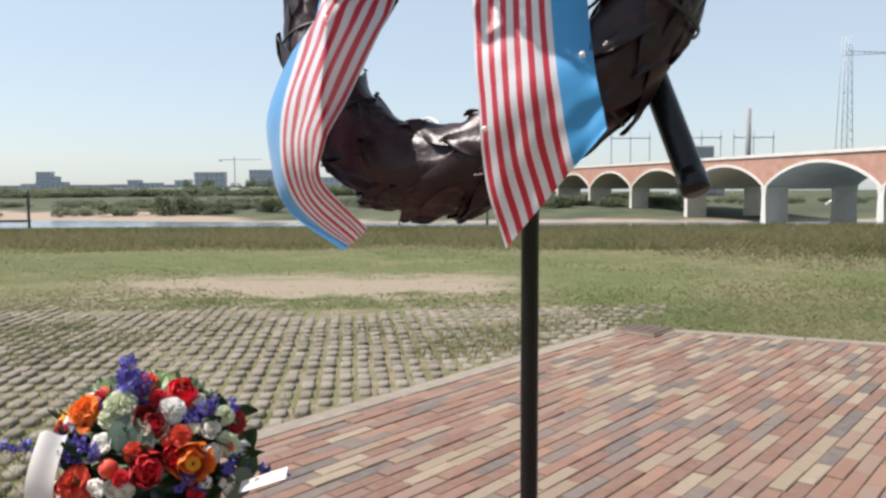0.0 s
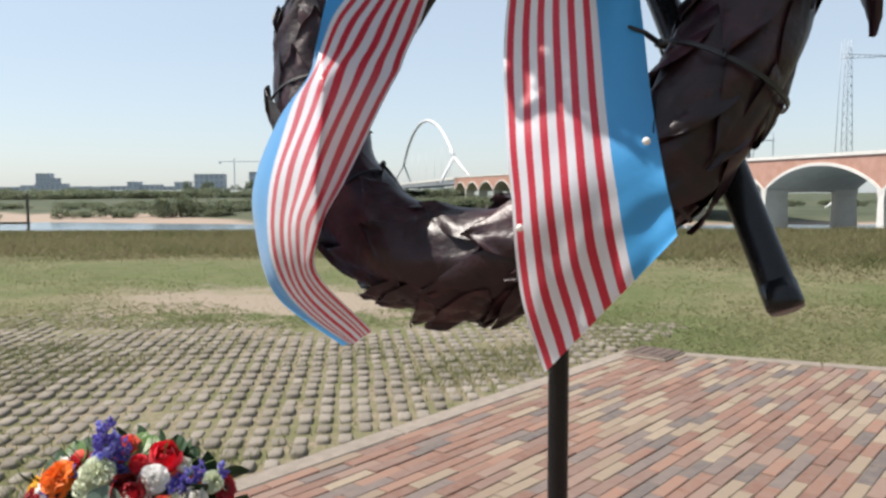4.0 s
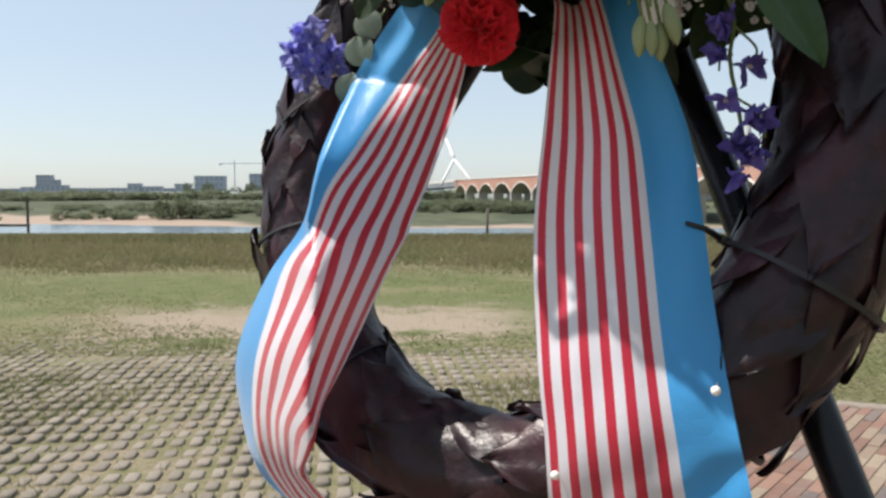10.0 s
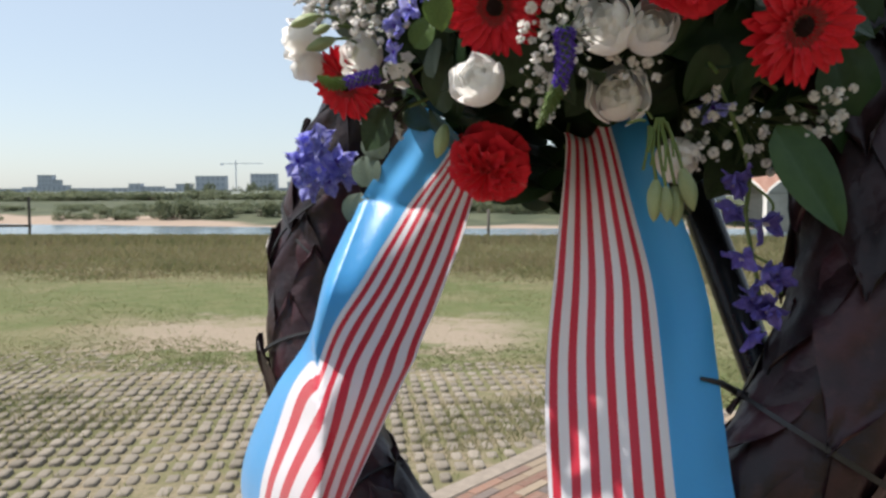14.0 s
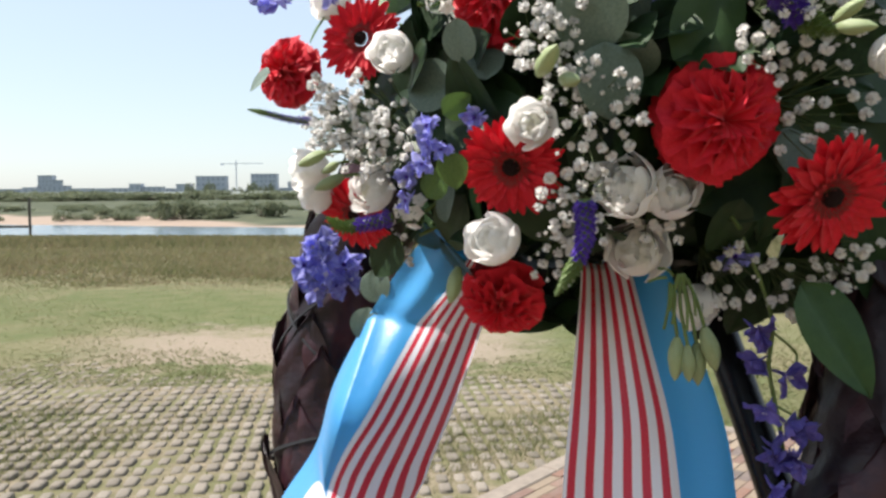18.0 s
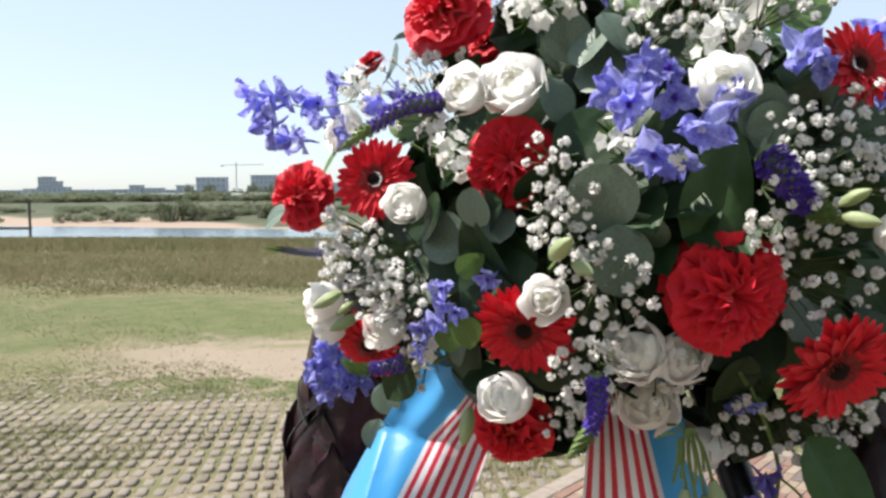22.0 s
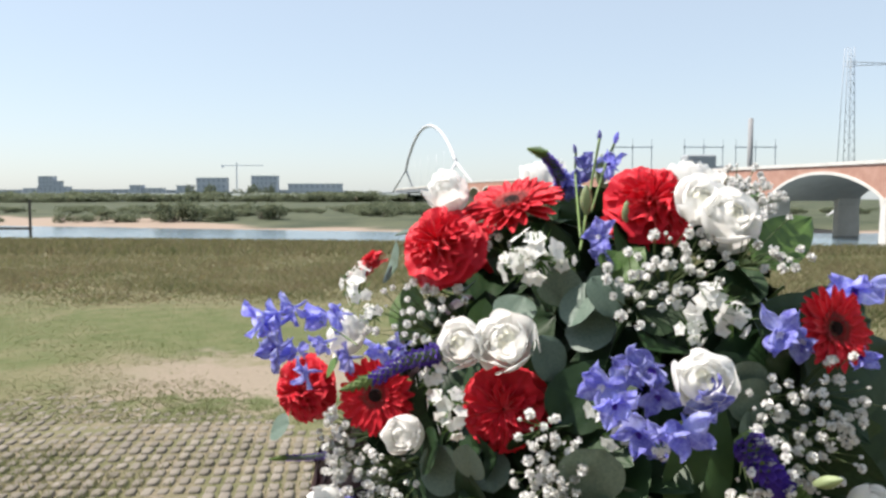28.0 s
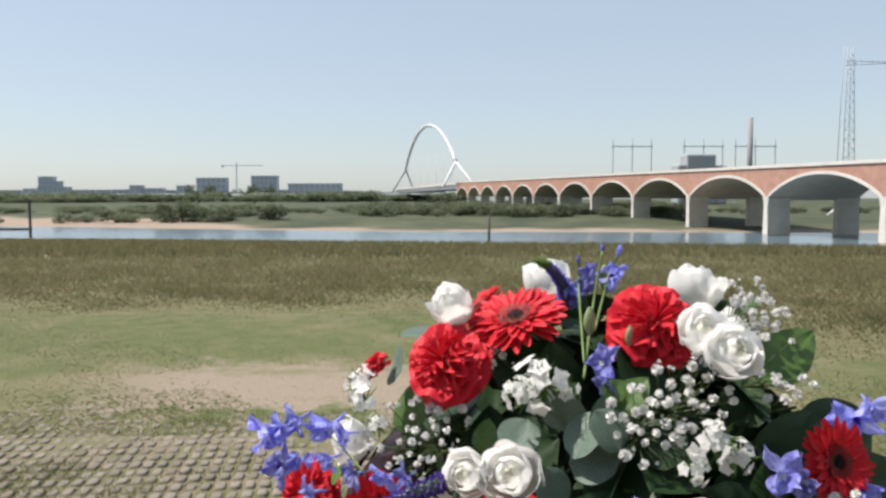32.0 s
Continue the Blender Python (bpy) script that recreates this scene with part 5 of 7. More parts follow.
leaf(spray, "eucalyptus", (-0.013, 0.851, 1.357), (-0.50, -0.80, 0.10), (-0.900, -0.050, 0.100), 0.037, EUCA)
leaf(spray, "eucalyptus", (0.006, 0.807, 1.377), (-0.609, -0.735, -0.298), (0.000, -0.050, 1.000), 0.026, EUCA)
leaf(spray, "eucalyptus", (0.020, 0.821, 1.366), (-0.161, -0.714, 0.682), (0.200, -0.050, -1.000), 0.029, EUCA)
leaf(spray, "eucalyptus", (0.074, 0.770, 1.381), (-0.164, -0.917, -0.363), (-0.300, -0.050, -0.800), 0.042, EUCA)
leaf(spray, "eucalyptus", (0.084, 0.768, 1.347), (0.224, -0.974, -0.021), (0.100, -0.050, -1.000), 0.041, EUCA)
leaf(spray, "eucalyptus", (0.099, 0.785, 1.361), (-0.143, -0.669, -0.729), (0.100, -0.050, -1.000), 0.036, EUCA)
leaf(spray, "eucalyptus", (0.077, 0.824, 1.474), (-0.655, -0.454, 0.604), (-0.100, -0.050, -1.000), 0.034, EUCA)
leaf(spray, "eucalyptus", (0.091, 0.813, 1.480), (0.370, -0.778, 0.508), (0.300, -0.050, -0.800), 0.030, EUCA)
leaf(spray, "eucalyptus", (0.056, 0.816, 1.440), (0.519, -0.809, 0.278), (0.200, -0.050, -1.000), 0.031, EUCA)
leaf(spray, "eucalyptus", (0.038, 0.846, 1.468), (-0.006, -0.633, 0.774), (0.300, -0.050, 1.000), 0.031, EUCA)
leaf(spray, "eucalyptus", (0.173, 0.787, 1.422), (0.171, -0.980, -0.099), (0.900, -0.050, 0.100), 0.030, EUCA)
leaf(spray, "eucalyptus", (0.084, 0.823, 1.458), (-0.423, -0.756, 0.500), (1.000, -0.050, 0.000), 0.034, EUCA)
leaf(spray, "eucalyptus", (0.102, 0.792, 1.390), (0.515, -0.778, -0.360), (-0.100, -0.050, -1.000), 0.026, EUCA)
leaf(spray, "eucalyptus", (-0.002, 0.862, 1.283), (-0.890, -0.419, 0.182), (0.200, -0.050, -1.000), 0.028, EUCA)
leaf(spray, "eucalyptus", (-0.032, 0.981, 1.513), (-0.036, -0.079, 0.996), (-0.300, -0.050, 0.900), 0.040, EUCA)
leaf(spray, "eucalyptus", (-0.053, 0.975, 1.488), (-0.918, -0.247, 0.311), (-0.900, -0.050, 0.300), 0.038, EUCA)
leaf(spray, "eucalyptus", (0.072, 0.838, 1.269), (-0.034, -0.852, -0.523), (0.000, -0.050, -1.000), 0.022, EUCA)
leaf(spray, "eucalyptus", (0.068, 0.844, 1.483), (-0.344, -0.842, -0.416), (0.000, -0.050, 1.000), 0.034, EUCA)
leaf(spray, "eucalyptus", (0.095, 0.829, 1.484), (0.274, -0.960, 0.053), (0.300, -0.050, 0.900), 0.034, EUCA)
leaf(spray, "eucalyptus", (-0.069, 0.934, 1.329), (-0.500, -0.735, -0.459), (-0.800, -0.050, 0.500), 0.038, EUCA)
leaf(spray, "eucalyptus", (0.169, 0.781, 1.405), (0.709, -0.690, 0.145), (0.800, -0.050, 0.300), 0.024, EUCA)
leaf(spray, "eucalyptus", (0.195, 0.792, 1.311), (0.233, -0.895, 0.381), (-0.500, -0.050, -0.800), 0.030, EUCA)
leaf(spray, "salal", (0.227, 0.815, 1.299), (0.452, -0.832, 0.323), (0.300, -0.050, -0.900), 0.034, SALAL)
leaf(spray, "salal", (0.252, 0.809, 1.297), (0.261, -0.765, 0.590), (0.700, -0.050, -0.600), 0.040, SALAL)
leaf(spray, "eucalyptus", (-0.134, 0.907, 1.369), (-0.664, -0.517, 0.540), (-1.000, -0.050, 0.100), 0.023, EUCA)
leaf(spray, "salal", (0.199, 0.872, 1.485), (-0.035, -0.746, 0.665), (0.300, -0.050, 1.000), 0.044, SALAL)
leaf(spray, "salal", (0.066, 0.867, 1.481), (-0.183, -0.917, 0.354), (0.000, -0.050, -1.000), 0.041, SALAL)
leaf(spray, "salal", (0.235, 0.809, 1.376), (-0.557, -0.795, -0.239), (1.000, -0.050, -0.200), 0.063, SALAL)
leaf(spray, "salal", (0.239, 0.882, 1.222), (0.181, -0.872, -0.454), (-0.500, -0.050, -0.800), 0.057, SALAL)
leaf(spray, "salal", (0.110, 0.808, 1.311), (0.351, -0.936, -0.039), (0.300, -0.050, -1.000), 0.042, SALAL)
leaf(spray, "salal", (-0.024, 0.894, 1.388), (-0.432, -0.893, -0.123), (-0.500, -0.050, -0.700), 0.040, SALAL)
leaf(spray, "salal", (0.213, 0.825, 1.438), (0.663, -0.691, -0.289), (-1.000, -0.050, 0.300), 0.069, SALAL)
leaf(spray, "salal", (0.200, 0.958, 1.530), (-0.351, -0.867, 0.353), (0.500, -0.050, 0.300), 0.047, SALAL)
leaf(spray, "salal", (0.210, 0.895, 1.208), (0.155, -0.913, -0.377), (-0.300, -0.050, -1.000), 0.053, SALAL)
leaf(spray, "salal", (-0.078, 0.933, 1.338), (-0.809, -0.279, -0.517), (-0.600, -0.050, -0.600), 0.047, SALAL)
leaf(spray, "salal", (-0.048, 0.934, 1.241), (-0.565, -0.822, -0.069), (-0.600, -0.050, -0.600), 0.041, SALAL)
leaf(spray, "salal", (0.019, 0.845, 1.312), (-0.443, -0.789, 0.426), (0.200, -0.050, -1.000), 0.038, SALAL)
leaf(spray, "salal", (0.002, 0.809, 1.301), (-0.150, -0.939, -0.311), (0.100, -0.050, -1.000), 0.024, FRESH)
leaf(spray, "salal", (-0.008, 0.836, 1.296), (-0.392, -0.919, -0.044), (0.500, -0.050, 0.700), 0.024, FRESH)
leaf(spray, "salal", (-0.039, 0.977, 1.451), (-0.526, -0.774, 0.353), (-0.300, -0.050, 0.900), 0.047, FRESH)
leaf(spray, "salal", (0.005, 0.822, 1.342), (0.056, -0.980, -0.191), (0.700, -0.050, 0.500), 0.021, FRESH)
leaf(spray, "salal", (0.110, 0.829, 1.500), (-0.433, -0.802, 0.411), (0.500, -0.050, 0.700), 0.029, FRESH)
leaf(spray, "salal", (-0.095, 0.935, 1.413), (-0.811, -0.274, 0.517), (0.000, -0.050, 1.000), 0.027, FRESH)
leaf(spray, "salal", (0.017, 0.867, 1.461), (0.074, -0.940, 0.333), (0.200, -0.050, 1.000), 0.025, FRESH)
leaf(spray, "salal", (0.066, 0.800, 1.388), (-0.184, -0.982, -0.033), (0.000, -0.050, 1.000), 0.018, FRESH)
leaf(spray, "salal", (0.226, 0.943, 1.542), (-0.305, -0.185, 0.934), (0.200, -0.050, 1.000), 0.034, FRESH)
leaf(spray, "salal", (0.099, 0.832, 1.502), (0.194, -0.848, 0.492), (0.700, -0.050, 0.600), 0.020, FRESH)
spike(spray, [(-0.012, 0.831, 1.441), (-0.033, 0.820, 1.438), (-0.055, 0.824, 1.426), (-0.079, 0.845, 1.413)], 0.012)
spike(spray, [(0.085, 0.945, 1.540), (0.079, 0.937, 1.560), (0.068, 0.930, 1.574), (0.054, 0.928, 1.579)], 0.011)
spike(spray, [(-0.037, 0.862, 1.273), (-0.055, 0.862, 1.269), (-0.071, 0.867, 1.267), (-0.082, 0.872, 1.273)], 0.0105, tip=0.58)
spike(spray, [(0.072, 0.772, 1.285), (0.073, 0.772, 1.266), (0.068, 0.778, 1.247), (0.060, 0.792, 1.230)], 0.0115, tip=0.45)
spike(spray, [(0.161, 0.768, 1.405), (0.168, 0.757, 1.394), (0.181, 0.759, 1.378), (0.198, 0.753, 1.369)], 0.018)
spike(spray, [(-0.100, 0.925, 1.342), (-0.115, 0.916, 1.343), (-0.129, 0.906, 1.346), (-0.140, 0.897, 1.348)], 0.006)
broad_leaf(spray, (0.143, 0.782, 1.388), (0.045, -0.988, 0.151), (0.30, -0.050, 0.950), 0.082, LEAFY, 0.25)
broad_leaf(spray, (0.233, 0.811, 1.199), (0.15, -0.93, 0.30), (0.45, -0.050, -0.900), 0.080, LEAFY, 0.26)
broad_leaf(spray, (0.239, 0.895, 1.513), (0.063, -0.847, 0.527), (0.800, -0.050, 0.750), 0.068, FRESH, 0.28)
broad_leaf(spray, (0.214, 0.823, 1.401), (0.228, -0.953, 0.200), (0.400, -0.050, 0.900), 0.089, SALAL, 0.30)
broad_leaf(spray, (0.274, 0.871, 1.389), (0.389, -0.903, 0.182), (0.800, -0.050, 0.300), 0.104, SALAL, 0.30)
broad_leaf(spray, (0.200, 0.821, 1.365), (0.206, -0.972, 0.109), (-0.300, -0.050, -1.000), 0.075, SALAL, 0.30)
broad_leaf(spray, (0.267, 0.884, 1.346), (0.413, -0.908, 0.071), (0.300, -0.050, -0.900), 0.105, SALAL, 0.30)
broad_leaf(spray, (0.283, 0.869, 1.322), (0.397, -0.917, 0.019), (0.600, -0.050, -0.600), 0.104, SALAL, 0.30)
broad_leaf(spray, (0.226, 0.850, 1.311), (0.290, -0.957, -0.030), (-0.200, -0.050, -1.000), 0.080, SALAL, 0.30)
broad_leaf(spray, (0.278, 0.856, 1.248), (0.340, -0.932, -0.126), (0.400, -0.050, -0.900), 0.093, SALAL, 0.30)
broad_leaf(spray, (0.211, 0.900, 1.220), (0.258, -0.926, -0.276), (0.400, -0.050, -0.900), 0.074, SALAL, 0.30)
broad_leaf(spray, (0.241, 0.887, 1.237), (0.316, -0.927, -0.203), (-0.600, -0.050, -0.600), 0.078, SALAL, 0.30)
broad_leaf(spray, (0.272, 0.884, 1.441), (0.374, -0.874, 0.310), (0.800, -0.050, 0.300), 0.099, SALAL, 0.30)
broad_leaf(spray, (0.229, 0.860, 1.447), (0.279, -0.904, 0.325), (-0.800, -0.050, 0.200), 0.076, SALAL, 0.30)
broad_leaf(spray, (0.284, 0.873, 1.391), (0.400, -0.898, 0.185), (0.600, -0.050, 0.500), 0.108, SALAL, 0.30)
broad_leaf(spray, (0.210, 0.827, 1.346), (0.234, -0.970, 0.064), (-0.200, -0.050, 0.900), 0.089, SALAL, 0.30)
broad_leaf(spray, (0.268, 0.868, 1.320), (0.382, -0.924, 0.006), (0.400, -0.050, -0.800), 0.109, SALAL, 0.30)
broad_leaf(spray, (0.212, 0.846, 1.295), (0.251, -0.965, -0.073), (-0.300, -0.050, -0.900), 0.085, SALAL, 0.30)
broad_leaf(spray, (0.184, 0.833, 1.437), (0.166, -0.941, 0.296), (0.600, -0.050, 0.600), 0.059, SALAL, 0.30)
broad_leaf(spray, (0.284, 0.867, 1.360), (0.399, -0.910, 0.110), (0.900, -0.050, -0.100), 0.099, SALAL, 0.30)
broad_leaf(spray, (0.274, 0.859, 1.423), (0.356, -0.900, 0.252), (0.900, -0.050, 0.300), 0.103, SALAL, 0.30)
broad_leaf(spray, (0.199, 0.870, 1.255), (0.228, -0.954, -0.195), (0.000, -0.050, -1.000), 0.061, SALAL, 0.30)
broad_leaf(spray, (0.229, 0.866, 1.453), (0.282, -0.896, 0.344), (0.600, -0.050, 0.500), 0.080, SALAL, 0.30)
broad_leaf(spray, (0.280, 0.904, 1.453), (0.397, -0.850, 0.346), (0.900, -0.050, 0.300), 0.087, SALAL, 0.30)
leaf(spray, "eucalyptus", (0.170, 0.789, 1.430), (0.095, -0.980, -0.175), (1.000, -0.050, 0.100), 0.035, EUCA)
leaf(spray, "salal", (0.275, 0.846, 1.291), (0.385, -0.249, -0.889), (0.600, -0.050, 0.600), 0.047, SALAL)
leaf(spray, "salal", (0.217, 0.809, 1.298), (0.110, -0.955, -0.274), (-0.400, -0.050, -0.800), 0.036, SALAL)
leaf(spray, "eucalyptus", (0.165, 0.848, 1.228), (0.777, -0.440, -0.450), (-0.300, -0.050, -1.000), 0.024, EUCA)
# Leaves turned up to the sun, added to shade the blooms below.
broad_leaf(spray, (0.099, 0.781, 1.375), (-0.500, -0.353, 0.791), (-0.2, -0.7, 0.1), 0.051, SALAL, 0.34)
broad_leaf(spray, (0.119, 0.785, 1.378), (-0.468, -0.360, 0.807), (0.3, -0.7, 0.1), 0.052, SALAL, 0.34)
broad_leaf(spray, (0.130, 0.789, 1.370), (-0.454, -0.369, 0.811), (-0.2, -0.7, 0.1), 0.057, SALAL, 0.34)
broad_leaf(spray, (0.087, 0.784, 1.391), (-0.507, -0.334, 0.795), (0.3, -0.7, 0.1), 0.044, SALAL, 0.34)
broad_leaf(spray, (0.109, 0.790, 1.351), (-0.506, -0.373, 0.778), (-0.2, -0.7, 0.1), 0.050, SALAL, 0.34)
broad_leaf(spray, (0.176, 0.793, 1.403), (-0.358, -0.339, 0.870), (0.3, -0.7, 0.1), 0.055, SALAL, 0.34)
broad_leaf(spray, (0.211, 0.817, 1.382), (-0.297, -0.332, 0.895), (-0.2, -0.7, 0.1), 0.059, SALAL, 0.34)
broad_leaf(spray, (0.237, 0.827, 1.398), (-0.251, -0.289, 0.924), (0.3, -0.7, 0.1), 0.065, SALAL, 0.34)
broad_leaf(spray, (0.169, 0.791, 1.373), (-0.385, -0.368, 0.846), (-0.2, -0.7, 0.1), 0.055, SALAL, 0.34)
broad_leaf(spray, (0.228, 0.828, 1.354), (-0.280, -0.332, 0.901), (0.3, -0.7, 0.1), 0.065, SALAL, 0.34)
broad_leaf(spray, (0.153, 0.782, 1.362), (-0.424, -0.378, 0.823), (-0.2, -0.7, 0.1), 0.046, SALAL, 0.34)
leaf(spray, "eucalyptus", (-0.061, 1.000, 1.211), (-0.25, -0.95, 0.15), (0.3, 0.0, -1.0), 0.029, EUCA)
leaf(spray, "eucalyptus", (-0.070, 1.000, 1.179), (-0.25, -0.95, 0.15), (-0.1, 0.0, -1.0), 0.029, EUCA)
leaf(spray, "eucalyptus", (-0.053, 1.000, 1.234), (-0.25, -0.95, 0.15), (0.5, 0.0, -1.0), 0.028, EUCA)
bud(spray, (0.139, 0.822, 1.200), (-0.08, -0.12, -1.0), 0.0270)
stem(spray, [(0.139, 0.822, 1.239), (0.136, 0.822, 1.222), (0.139, 0.822, 1.200)], 0.0011)
bud(spray, (0.144, 0.818, 1.196), (0.02, -0.12, -1.0), 0.0230)
stem(spray, [(0.140, 0.822, 1.239), (0.140, 0.820, 1.219), (0.144, 0.818, 1.196)], 0.0011)
bud(spray, (0.151, 0.822, 1.196), (0.00, -0.12, -1.0), 0.0260)
stem(spray, [(0.141, 0.822, 1.239), (0.146, 0.822, 1.219), (0.151, 0.822, 1.196)], 0.0011)
bud(spray, (0.154, 0.818, 1.207), (0.25, -0.12, -1.0), 0.0280)
stem(spray, [(0.142, 0.822, 1.239), (0.149, 0.820, 1.225), (0.154, 0.818, 1.207)], 0.0011)
stem(spray, [(0.133, 0.819, 1.234), (0.132, 0.817, 1.221), (0.129, 0.816, 1.206)], 0.0009)
stem(spray, [(0.136, 0.819, 1.233), (0.136, 0.818, 1.222), (0.134, 0.816, 1.209)], 0.0009)
stem(spray, [(0.141, 0.819, 1.232), (0.143, 0.817, 1.220), (0.143, 0.816, 1.205)], 0.0009)
stem(spray, [(0.144, 0.819, 1.236), (0.147, 0.817, 1.226), (0.148, 0.816, 1.214)], 0.0009)
stem(spray, [(0.134, 0.819, 1.233), (0.134, 0.817, 1.226), (0.132, 0.816, 1.217)], 0.0009)
stem(spray, [(0.131, 0.819, 1.237), (0.126, 0.817, 1.237), (0.119, 0.816, 1.235)], 0.0009)
stem(spray, [(0.135, 0.819, 1.238), (0.131, 0.817, 1.242), (0.125, 0.816, 1.243)], 0.0009)
stem(spray, [(0.177, 0.845, 1.279), (0.194, 0.845, 1.243), (0.207, 0.845, 1.206), (0.205, 0.845, 1.177), (0.211, 0.845, 1.147), (0.218, 0.845, 1.109)], 0.0014)
stem(spray, [(0.207, 0.845, 1.199), (0.223, 0.845, 1.184), (0.218, 0.845, 1.171)], 0.0009)
stem(spray, [(0.207, 0.845, 1.180), (0.199, 0.845, 1.177), (0.198, 0.845, 1.169)], 0.0009)
stem(spray, [(0.210, 0.845, 1.151), (0.228, 0.845, 1.139), (0.230, 0.845, 1.124)], 0.0009)
stem(spray, [(-0.038, 1.000, 1.248), (-0.053, 1.000, 1.220), (-0.065, 1.000, 1.167)], 0.0010)
stem(spray, [(-0.067, 0.843, 1.444), (-0.110, 0.925, 1.449), (-0.143, 0.902, 1.457)], 0.0006)
stem(spray, [(0.080, 0.842, 1.507), (0.098, 0.908, 1.544), (0.107, 0.918, 1.586)], 0.0010)
stem(spray, [(0.082, 0.853, 1.515), (0.092, 0.935, 1.560), (0.091, 0.927, 1.576)], 0.0009)
stem(spray, [(0.094, 0.879, 1.532), (0.114, 0.928, 1.567), (0.118, 0.918, 1.582)], 0.0009)
bud(spray, (0.107, 0.919, 1.584), (0.000, 0.000, 1.000), 0.009, BLUE)
bud(spray, (0.091, 0.928, 1.575), (-0.200, 0.000, 1.000), 0.008, BLUE)
bud(spray, (0.118, 0.918, 1.582), (0.300, 0.000, 1.000), 0.010, BLUE)
gypsophila(spray, (-0.094, 0.927, 1.348), (-0.835, -0.548, -0.055), 0.027, 45, 0.0062, seed=247)
gypsophila(spray, (-0.055, 0.865, 1.337), (-0.667, -0.739, -0.094), 0.028, 45, 0.0062, seed=248)
gypsophila(spray, (-0.039, 0.881, 1.454), (-0.622, -0.696, 0.359), 0.028, 30, 0.0060, seed=249)
gypsophila(spray, (0.054, 0.772, 1.390), (-0.224, -0.970, 0.095), 0.015, 26, 0.0066, seed=250)
gypsophila(spray, (0.055, 0.770, 1.365), (-0.219, -0.976, 0.009), 0.017, 26, 0.0066, seed=251)
gypsophila(spray, (0.046, 0.778, 1.406), (-0.251, -0.957, 0.148), 0.012, 12, 0.0066, seed=252)
gypsophila(spray, (0.074, 0.767, 1.330), (-0.154, -0.982, -0.109), 0.025, 45, 0.0066, seed=253)
gypsophila(spray, (0.072, 0.783, 1.280), (-0.163, -0.945, -0.282), 0.022, 60, 0.0066, seed=254)
gypsophila(spray, (0.060, 0.803, 1.252), (-0.211, -0.898, -0.386), 0.015, 20, 0.0066, seed=255)
gypsophila(spray, (0.189, 0.779, 1.415), (0.237, -0.955, 0.181), 0.020, 24, 0.0066, seed=256)
gypsophila(spray, (0.217, 0.781, 1.392), (0.326, -0.940, 0.099), 0.022, 26, 0.0066, seed=257)
gypsophila(spray, (0.201, 0.777, 1.339), (0.274, -0.959, -0.077), 0.032, 42, 0.0066, seed=258)
gypsophila(spray, (0.163, 0.764, 1.363), (0.145, -0.989, 0.003), 0.012, 14, 0.0066, seed=259)
gypsophila(spray, (0.142, 0.817, 1.501), (0.077, -0.864, 0.498), 0.028, 42, 0.0066, seed=260)
gypsophila(spray, (0.110, 0.803, 1.487), (-0.034, -0.898, 0.439), 0.021, 24, 0.0066, seed=261)
gypsophila(spray, (0.215, 0.896, 1.546), (0.354, -0.636, 0.686), 0.022, 36, 0.0060, seed=262)
gypsophila(spray, (0.209, 0.844, 1.514), (0.317, -0.780, 0.540), 0.024, 16, 0.0060, seed=263)
gypsophila(spray, (0.178, 0.836, 1.230), (0.223, -0.834, -0.505), 0.027, 24, 0.0066, seed=264)
gypsophila(spray, (0.228, 0.842, 1.225), (0.381, -0.787, -0.486), 0.024, 30, 0.0066, seed=265)
gypsophila(spray, (0.248, 0.827, 1.241), (0.427, -0.809, -0.403), 0.020, 24, 0.0066, seed=266)
gypsophila(spray, (0.029, 0.890, 1.514), (-0.379, -0.678, 0.630), 0.014, 8, 0.0066, seed=267)
gypsophila(spray, (-0.060, 0.857, 1.327), (-0.652, -0.748, -0.126), 0.022, 34, 0.0062, seed=268)
gypsophila(spray, (-0.038, 0.845, 1.316), (-0.585, -0.793, -0.171), 0.022, 30, 0.0062, seed=269)
gypsophila(spray, (-0.097, 0.927, 1.332), (-0.830, -0.546, -0.114), 0.017, 26, 0.0062, seed=270)
gypsophila(spray, (-0.015, 0.872, 1.464), (-0.544, -0.732, 0.409), 0.025, 16, 0.0066, seed=271)
gypsophila(spray, (0.232, 0.792, 1.423), (0.373, -0.905, 0.204), 0.023, 20, 0.0066, seed=272)
gypsophila(spray, (0.047, 0.784, 1.373), (-0.260, -0.965, 0.039), 0.016, 22, 0.0066, seed=273)
gypsophila(spray, (0.060, 0.768, 1.353), (-0.202, -0.979, -0.031), 0.012, 16, 0.0066, seed=274)
gypsophila(spray, (-0.044, 0.939, 1.254), (-0.715, -0.516, -0.472), 0.022, 20, 0.0060, seed=275)
gypsophila(spray, (0.171, 0.757, 1.390), (0.163, -0.983, 0.089), 0.017, 16, 0.0066, seed=276)
gypsophila(spray, (0.122, 0.801, 1.275), (0.007, -0.943, -0.331), 0.017, 18, 0.0066, seed=277)


